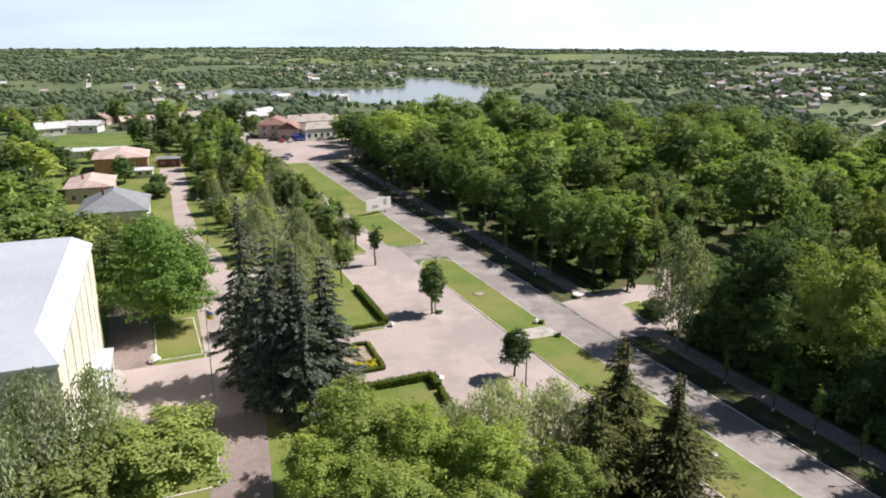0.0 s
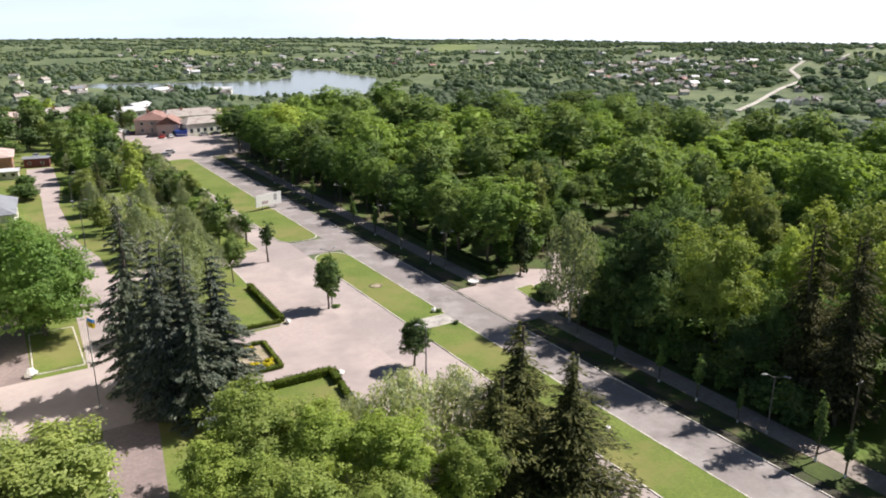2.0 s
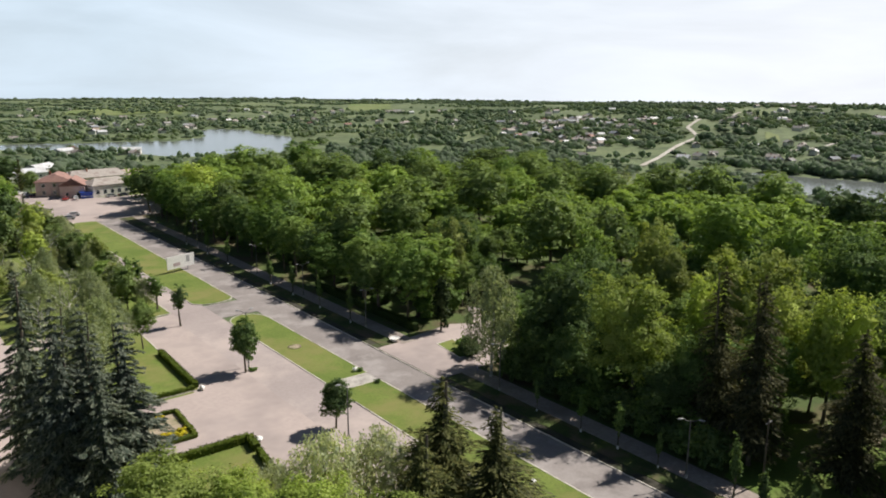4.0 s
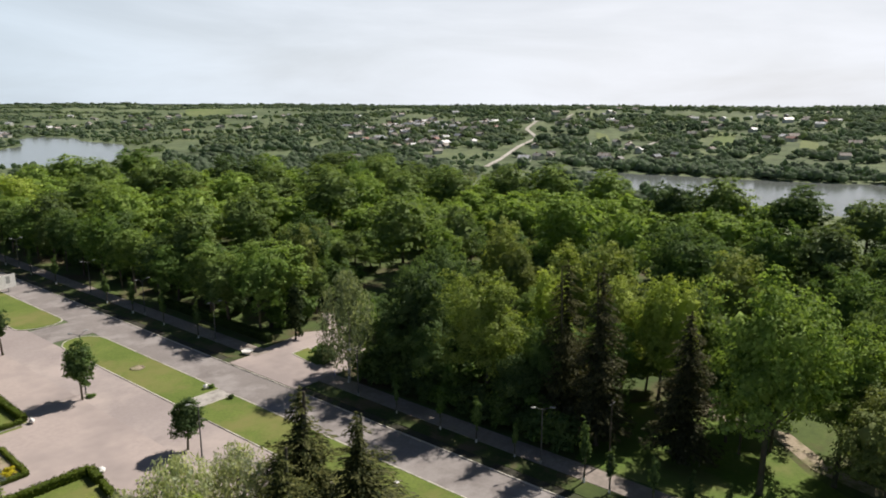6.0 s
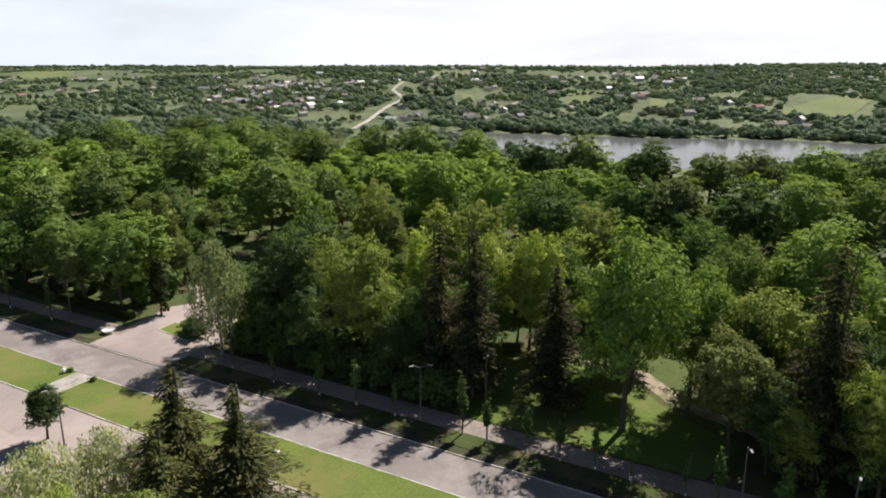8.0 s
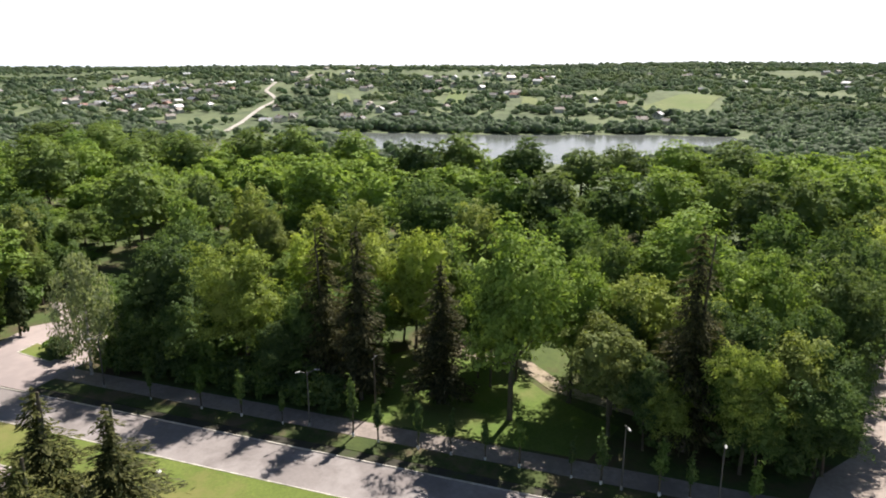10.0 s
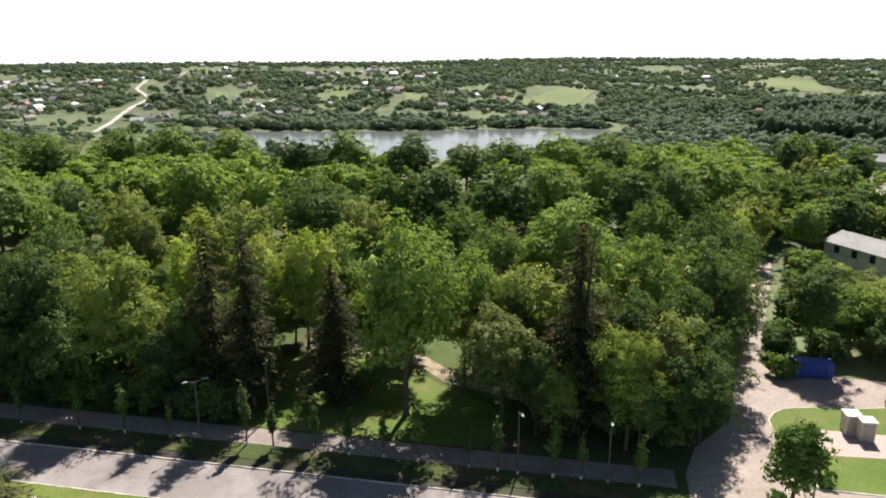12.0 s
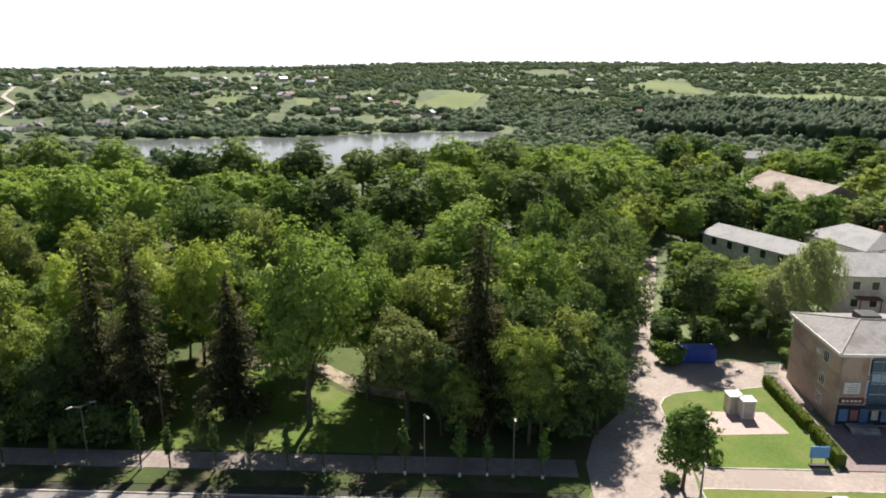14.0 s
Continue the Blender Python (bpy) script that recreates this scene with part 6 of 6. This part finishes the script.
def car(x, y, turn, paint, label):
    ob = thing("car", label, "car", pose(x, y, 0.07, 0, 0, turn), "parked cars")
    prof = [(-2.15, 0.35), (-2.2, 0.75), (-2.0, 0.92), (-1.1, 1.0), (1.3, 0.98), (2.05, 0.9), (2.2, 0.6), (2.15, 0.35)]
    bm = bmesh.new()
    sides = [[bm.verts.new((px, s * (0.86 if z > 0.8 else 0.9), z)) for px, z in prof] for s in (-1, 1)]
    bm.faces.new(sides[0])
    bm.faces.new(list(reversed(sides[1])))
    n = len(prof)
    for i in range(n):
        j = (i + 1) % n
        bm.faces.new((sides[0][j], sides[0][i], sides[1][i], sides[1][j]))
    bmesh.ops.recalc_face_normals(bm, faces=bm.faces[:])
    part("body", bm, paint, ob)
    for name, mat, pr, w in (("cabin", GLASS, [(-1.25, 0.99), (-0.75, 1.4), (0.75, 1.42), (1.55, 0.97)], 0.78), ("car_roof", paint, [(-0.8, 1.385), (-0.72, 1.45), (0.7, 1.47), (0.82, 1.4)], 0.72)):
        bm = bmesh.new()
        sides = [[bm.verts.new((px, s * (w - (0.12 if z > 1.2 else 0)), z)) for px, z in pr] for s in (-1, 1)]
        bm.faces.new(sides[0])
        bm.faces.new(list(reversed(sides[1])))
        for i in range(4):
            j = (i + 1) % 4
            bm.faces.new((sides[0][j], sides[0][i], sides[1][i], sides[1][j]))
        bmesh.ops.recalc_face_normals(bm, faces=bm.faces[:])
        part(name, bm, mat, ob)
    for wx in (-1.35, 1.35):
        for s in (-1, 1):
            wheel = part("wheel", tube(bmesh.new(), (wx, s * 0.72, 0.32), (wx, s * 0.92, 0.32), 0.32, 0.32, 14), RUBBER, ob)
            part("rim", tube(bmesh.new(), (wx, s * 0.9, 0.32), (wx, s * 0.935, 0.32), 0.18, 0.18, 10), STEEL, wheel)
    for s in (-0.6, 0.6):
        part("headlight", boxed(2.1, 2.2, s - 0.2, s + 0.2, 0.62, 0.78), LAMPGLASS, ob)
        part("tail_light", boxed(-2.22, -2.12, s - 0.2, s + 0.2, 0.68, 0.84), REDPAINT, ob)


CARWHITE, CARSILVER, CARDARK = plain("white_car_paint", (0.72, 0.72, 0.72), 0.25, 0, 0.03), plain("silver_car_paint", (0.42, 0.43, 0.45), 0.3, 0.5, 0.03), plain("dark_car_paint", (0.03, 0.035, 0.05), 0.25, 0, 0.03)
CARRED, CARBLUE = plain("red_car_paint", (0.35, 0.04, 0.03), 0.25, 0, 0.03), plain("blue_car_paint", (0.03, 0.05, 0.22), 0.25, 0, 0.03)
for x, y, turn, paint, label in ((51.6, 270.5, -10, CARSILVER, "silver parked car on the forecourt"), (54.6, 277, -12, CARWHITE, "white parked car on the forecourt"), (47, 352, 60, CARSILVER, "silver parked car in a row"), (48.6, 346, 60, CARWHITE, "white parked car in a row"),
                                 (50.2, 340, 60, CARWHITE, "white parked car in a row"), (52, 334, 60, CARDARK, "dark parked car in a row"), (60.5, 318, 70, CARRED, "red parked car by the shops"), (64, 317, 75, CARWHITE, "white parked car by the shops"), (77, 315.5, 8, CARSILVER, "silver parked car by the white shop"),
                                 (82, 316, 8, CARDARK, "dark parked car by the white shop"), (16.5, 291, 80, CARWHITE, "white parked van-like car by the sheds"), (12.6, 293, 75, CARSILVER, "silver parked car by the sheds"), (65.0, -37.5, 90, CARWHITE, "white parked car at the verge")):
    car(x, y, turn, paint, label)

BIGLINDEN = broad_kind("linden_tree", "large full-crowned green linden beside the hall", 15, 18, 8.6, 1.2, 26000, 0.34, LEAFDEEP, 80, "trees of the town", 7)
# ---- strip of trees between side street and avenue, and town gardens ----
for kind, x, y, h, w in ((BIGLINDEN, 2.4, 117.5, 18.5, 8.8), (0, -4, 128, 13, 5.5), (1, -12, 132, 12, 6), (0, -22, 136, 12, 6), (1, -3.5, 146, 12, 4.6), (1, -12, 152, 10.5, 5.4), (0, -22, 156, 12, 6), (2, -26, 176, 12, 6), (1, -15.5, 168, 8, 4.4), (0, -30, 196, 13, 6.5), (0, -23, 206, 10, 5), (2, -28, 222, 11, 6), (1, -27, 250, 14, 7.0), (0, -34, 262, 12, 6), (0, -9, 160, 10.5, 4.6), (0, -14.5, 158, 11, 5), (1, -2, 158, 8, 3.6), (0, -17, 240, 5, 3.6), (2, -20, 268, 6, 4), (1, -13, 292, 5, 4), (2, -1, 292, 5, 3.6), (0, 6, 300, 5, 3.6), (2, -24, 296, 6, 4.4), (0, 19, 214, 5, 3.2), (2, 17.6, 226, 4, 2.8), (0, 20, 246, 6, 3.6), (2, 18, 262, 6, 3.4), (0, 17, 192, 4, 2.6), (2, 6.8, 236, 4, 2.6), (0, -30, 318, 6, 4.6), (2, 5.4, 220, 4.5, 4.0), (2, -3.2, 247, 8.5, 4.2), (BIRCH, 20, 108, 15, 4.6)):
    sort_at(kind, x, y).plant(x, y, h, w, z=0.05)
for kind, x, y, h, w in ((BIRCH, 25, 118, 13, 4.4), (BIRCH, 28.5, 124, 11, 3.6), (BARE, 18.5, 126, 13, 3.6), (BARE, 24, 132, 12, 3.4), (BIRCH, 30, 146, 11, 3.8), (BIRCH, 22, 150, 11, 3.6), (0, 33.5, 126, 9, 2.8), (BARE, 24, 168, 11, 3), (DARKS, 20, 182, 9, 2.4), (BIRCH, 28, 178, 10, 3), (DARKS, 22, 206, 11, 2.6), (1, 30, 200, 10, 3.6), (0, 26, 222, 12, 4), (1, 34, 226, 13, 4), (0, 22, 238, 13, 4.2), (2, 30, 246, 14, 4.6)):
    sort_at(kind, x, y).plant(x, y, h, w, z=0.05)
for kind, x, y, h, w in ((DARKS, 36, 250, 13, 3), (0, 25, 262, 14, 5), (2, 33, 268, 14, 5), (0, 20, 282, 14, 5), (2, 28, 290, 15, 5.4), (0, 36, 300, 13, 5), (2, 22, 308, 15, 5.5), (0, 30, 320, 14, 5.5), (0, 14, 330, 15, 6), (2, 4, 322, 14, 6), (0, 36, 345, 14, 5), (2, 48, 372, 14, 6), (DARKS, 52, 362, 14, 3.4), (0, 54, 352, 9, 4)):
    sort_at(kind, x, y).plant(x, y, h, w, z=0.05)
for i, y in enumerate(np.arange(168, 236, 8.4)):
    COLUMN.plant(43.6 + rng.uniform(-0.6, 0.6), float(y), rng.uniform(4.0, 7.5), rng.uniform(0.8, 1.3), z=0.05)
for i in range(14):
    COLUMN.plant(float(rng.uniform(18, 38)), float(rng.uniform(150, 250)), rng.uniform(4, 8), rng.uniform(0.9, 1.5), z=0.05)
for i in range(16):
    BUSH.plant(float(rng.uniform(18, 38)), float(rng.uniform(145, 255)), rng.uniform(1.5, 3), rng.uniform(1.2, 2.2), z=0.05)
# trees round the buildings beyond the park
for kind, x, y, h, w in ((3, 106, -34.5, 15.8, 4.2), (0, 112, -42, 10.5, 4.4), (1, 118, -47, 9.5, 4.4), (2, 108, -44, 7, 3.6), (1, 124, -52, 8, 4.0), (BIRCH, 121.5, -60.5, 14.5, 4.2), (1, 114, -46.5, 8, 4.2), (0, 130, -45, 8.5, 4.2), (2, 176, -60, 14, 6), (2, 184, -68, 14, 6), (0, 170, -72, 13, 5), (2, 168, -82, 13, 5.4), (BIRCH, 180, -76, 14, 5), (2, 190, -58, 15, 6), (3, 196, -66, 16, 6), (1, 208, -60, 16, 6), (1, 226, -74, 15, 6)):
    sort_at(kind, x, y).plant(x, y, h, w)
for kind, x, y, h, w in ((2, 240, -84, 14, 6), (0, 246, -104, 13, 6), (1, 238, -98, 10, 5), (2, 262, -92, 13, 6), (DARKS, 256, -104, 12, 3.5), (0, 250, -118, 12, 6), (1, 206, -114, 14, 7), (2, 218, -128, 14, 7), (0, 236, -132, 14, 7), (2, 262, -138, 15, 7), (2, 280, -140, 14, 7), (1, 178, -106, 12, 6), (0, 186, -118, 12, 6), (0, 216, -84, 12, 5), (2, 232, -62, 18, 6), (0, 246, -68, 18, 6), (2, 256, -78, 16, 6)):
    sort_at(kind, x, y).plant(x, y, h, w)

for kind, x, y, h, w in ((1, 177, -92, 9, 5.8), (0, 181, -98, 9.6, 5.6), (1, 183, -105, 9.4, 5.4), (0, 190, -108, 10, 5.4), (2, 172, -98, 8, 5)):
    sort_at(kind, x, y).plant(x, y, h, w)
for i in range(18):
    x, y = float(rng.uniform(205, 285)), float(rng.uniform(-165, -108))
    if math.hypot(x - 291, y + 118) > 16:
        GARDEN[int(rng.choice(3))].plant(x, y, rng.uniform(8, 12), rng.uniform(4.5, 6.5), z=float(terrain(x, y)))
# thicket beside the driveway
for x, y, h, w in ((108, -30.5, 5, 2.6), (114, -32, 4, 2.4), (122, -36, 5, 3), (128, -38.5, 5, 3), (134, -40, 6, 3), (118, -40, 6, 3.4), (108, -38, 5, 3), (113, -49, 6, 3.4), (106, -49, 5, 3), (101, -47.5, 3, 2), (128, -50, 6, 3.5), (136, -46, 5, 3.2), (142, -44, 6, 3.4), (150, -45, 6, 3.6), (111, -37.5, 4, 2.5), (124, -44, 6, 3.5)):
    UNDER.plant(x, y, h, w, z=0.03)
for kind, x, y, h, w in ((3, 160, -48, 13, 5), (2, 166, -58, 14, 5.5), (1, 158, -36, 15, 5.5), (0, 150, -30, 16, 5), (0, 172, -40, 16, 6), (2, 182, -46, 16, 6)):
    sort_at(kind, x, y).plant(x, y, h, w, z=0.03)
for i in range(26):
    x, y = float(rng.uniform(164, 212)), float(rng.uniform(-78, -40))
    sort_at((BIRCH, 0, 1, 2)[int(rng.integers(4))], x, y).plant(x, y, rng.uniform(10, 14), rng.uniform(4, 5.6))
for kind, x, y, h, w in ((0, 112.5, -22.5, 15, 4.8), (2, 121, -25, 16, 5.0), (0, 131, -27.5, 15, 4.8), (1, 141, -30, 15, 4.8), (2, 104.5, -20, 14, 4.2)):
    sort_at(kind, x, y).plant(x, y, h, w, z=0.03)
# gardens of the town beyond the houses
for i in range(84):
    x, y = float(rng.uniform(-120, 44)), float(rng.uniform(286, 430))
    if x > 8 and y < 300 or x < 10 and y < 302 and x > -34 or -34 < x < 12 and 300 < y < 388:
        continue
    sort = int(rng.choice(4))
    GARDEN[sort].plant(x, y, rng.uniform(7, 13), rng.uniform(3.4, 6), z=float(terrain(x, y)))
for i, (x, y, turn) in enumerate(((-84, 330, 30), (2, 392, 80), (-34, 384, 15), (22, 372, 60), (-70, 392, 40), (-100, 372, 10), (30, 410, 20), (-12, 420, 70))):
    wall, roof, say = ((WHITEWALL, SLATE, "pale slate"), (PINKWALL, BROWNSLATE, "brown slate"), (WHITEWALL, WHITEROOF, "white sheet"))[i % 3]
    simple_house("town_house", f"small town house with {say} roof among gardens", -6, 6, -4, 4, 3.2, 5.8, wall, roof, pose(x, y, float(terrain(x, y)) + 0.3, 0, 0, turn), windows=[("y-", (-4, 0, 4), 0.9, 1.1, 1.4), ("x+", (-2, 2), 0.9, 1.1, 1.4)], group="houses of the town")

for i, y in enumerate(np.arange(148, 262, 4.2)):
    kind = (BIRCH, 3, BIRCH, 1, SILVER, 0)[i % 6]
    sort_at(kind, 39, y).plant(float(rng.uniform(36.5, 41.5)), float(y + rng.uniform(-1.5, 1.5)), rng.uniform(6.5, 9.5), rng.uniform(2.4, 3.4), z=0.05)
# denser light foliage of the strip beside the avenue
for i in range(30):
    x, y = float(rng.uniform(18, 35)), float(rng.uniform(146, 262))
    kind = (BIRCH, BIRCH, SILVER, BARE, 1, BARE)[int(rng.integers(6))]
    sort_at(kind, x, y).plant(x, y, rng.uniform(5, 9), rng.uniform(2.2, 3.4), z=0.05)
for i in range(26):
    x, y = float(rng.uniform(-50, -16)), float(rng.uniform(124, 185))
    sort_at(int(rng.choice(3, p=(0.4, 0.4, 0.2))), x, y).plant(x, y, rng.uniform(8, 12), rng.uniform(4, 6), z=0.05)
for i in range(22):
    x, y = float(rng.uniform(-62, -27)), float(rng.uniform(190, 280))
    sort_at(int(rng.choice(3, p=(0.4, 0.4, 0.2))), x, y).plant(x, y, rng.uniform(7, 12), rng.uniform(4, 6), z=0.05)

for kind, x, y, h, w in ((BIRCH, 114.5, -52, 13.5, 4.2), (BIRCH, 118.5, -57, 15, 4.6), (BIRCH, 111, -48, 11, 3.8), (1, 136, -52, 6, 3.4), (0, 142, -44, 8, 4.0), (0, 132, -56, 6, 3.4), (BIRCH, 126, -60, 10, 3.4), (1, 140, -49, 6, 3), (2, 160, -70, 12, 5), (2, 166, -78, 13, 5)):
    sort_at(kind, x, y).plant(x, y, h, w, z=0.03)

# more roofs of the town
for i, (x, y, turn) in enumerate(((-20, 391, -20), (-66, 316, 15), (44, 392, 30), (60, 400, 10), (4, 402, 12), (18, 348, 8), (80, 372, 20), (98, 366, 5), (-46, 412, 30), (70, 420, 50))):
    wall, roof, say = ((WHITEWALL, WHITEROOF, "white sheet"), (PINKWALL, PINKROOF, "faded pink"), (WHITEWALL, SLATE, "pale slate"))[i % 3]
    simple_house("town_house", f"low town building with {say} roof", -8, 8, -4.5, 4.5, 3.4, 5.4, wall, roof, pose(x, y, float(terrain(x, y)) + 0.2, 0, 0, turn), windows=[("y-", (-5, 0, 5), 1.0, 1.2, 1.4)], chimney=i % 2 == 0, group="houses of the town")
for x, y, turn in ((134, 690, 40), (182, 668, -25)):
    simple_house("town_house", "low white building with pale sheet roof near the lake", -9, 9, -5, 5, 4.0, 6.0, WHITEWALL, WHITEROOF, pose(x, y, float(terrain(x, y)) + 0.3, 0, 0, turn), windows=[("y-", (-6, -2, 2, 6), 1.2, 1.2, 1.4)], chimney=False, group="houses of the town")


# ---- small things ----
def ring_bed(x, y):
    ob = thing("flower_ring", "small round flower bed edged with stones", "flower bed", pose(x, y, 0.13))
    part("soil", tube(bmesh.new(), (0, 0, 0), (0, 0, 0.06), 1.0, 0.9, 16), DIRT, ob)
    for i in range(14):
        a = 6.283 * i / 14
        m = bmesh.new()
        bmesh.ops.create_icosphere(m, subdivisions=1, radius=0.19, matrix=Matrix.Translation((1.05 * math.cos(a), 1.05 * math.sin(a), 0.06)) @ Matrix.Diagonal((1, 1, 0.5, 1)))
        part("edge_stone", m, DIRT, ob)


ring_bed(54.6, 110.5)


def road_sign(x, y, turn, board, label):
    ob = thing("road_sign", label, "sign", pose(x, y, 0.1, 0, 0, turn), "road signs")
    part("post", tube(bmesh.new(), (0, 0, 0), (0, 0, 2.9), 0.04, 0.04, 8), STEEL, ob)
    part("plate", boxed(-0.4, 0.4, -0.06, -0.03, 2.1, 2.9, bevel=0.01), board, ob)
    part("symbol", boxed(-0.2, 0.2, -0.07, -0.062, 2.3, 2.7), WHITEPAINT, ob)


road_sign(69.8, 79.2, 40, BLUEPAINT, "blue square road sign on a post")


def kiosk_blue():
    ob = thing("market_stall", "dark blue covered market stall", "stall", pose(68.8, 319.5, 0.06, 0, 0, -10))
    part("wall", boxed(-2.4, 2.4, -1.5, 1.5, 0, 2.4, bevel=0.03), BLUEPAINT, ob)
    part("canopy", boxed(-2.8, 2.8, -2.2, 1.7, 2.4, 2.6, bevel=0.03), BLUEPAINT, ob)
    part("counter", boxed(-2.2, 2.2, -1.75, -1.5, 0.8, 1.0), WHITEPAINT, ob)


kiosk_blue()


def gate_green():
    ob = thing("metal_gate", "green metal gate beside the office wall", "gate", pose(97.6, -43.2, 0.08, 0, 0, 90))
    part("gate_frame", boxed(-1.0, 1.0, -0.04, 0.04, 0.1, 0.2), GREENPAINT, ob)
    part("top_rail", boxed(-1.0, 1.0, -0.04, 0.04, 1.7, 1.8), GREENPAINT, ob)
    for k in range(9):
        x = -0.96 + 0.24 * k
        part("bar", boxed(x - 0.03, x + 0.03, -0.03, 0.03, 0.0, 1.9), GREENPAINT, ob)


gate_green()


def school_porch():
    ob = thing("porch_canopy", "dark red porch canopy on the white wing", "canopy", pose(122.6, -69.2, 0.03, 0, 0, -4))
    part("roof", boxed(-1.6, 0.4, -2.0, 2.0, 3.2, 3.45, bevel=0.04), MAROON, ob)
    for y in (-1.7, 1.7):
        part("post", boxed(-1.5, -1.35, y - 0.08, y + 0.08, 0, 3.2), MAROON, ob)


school_porch()
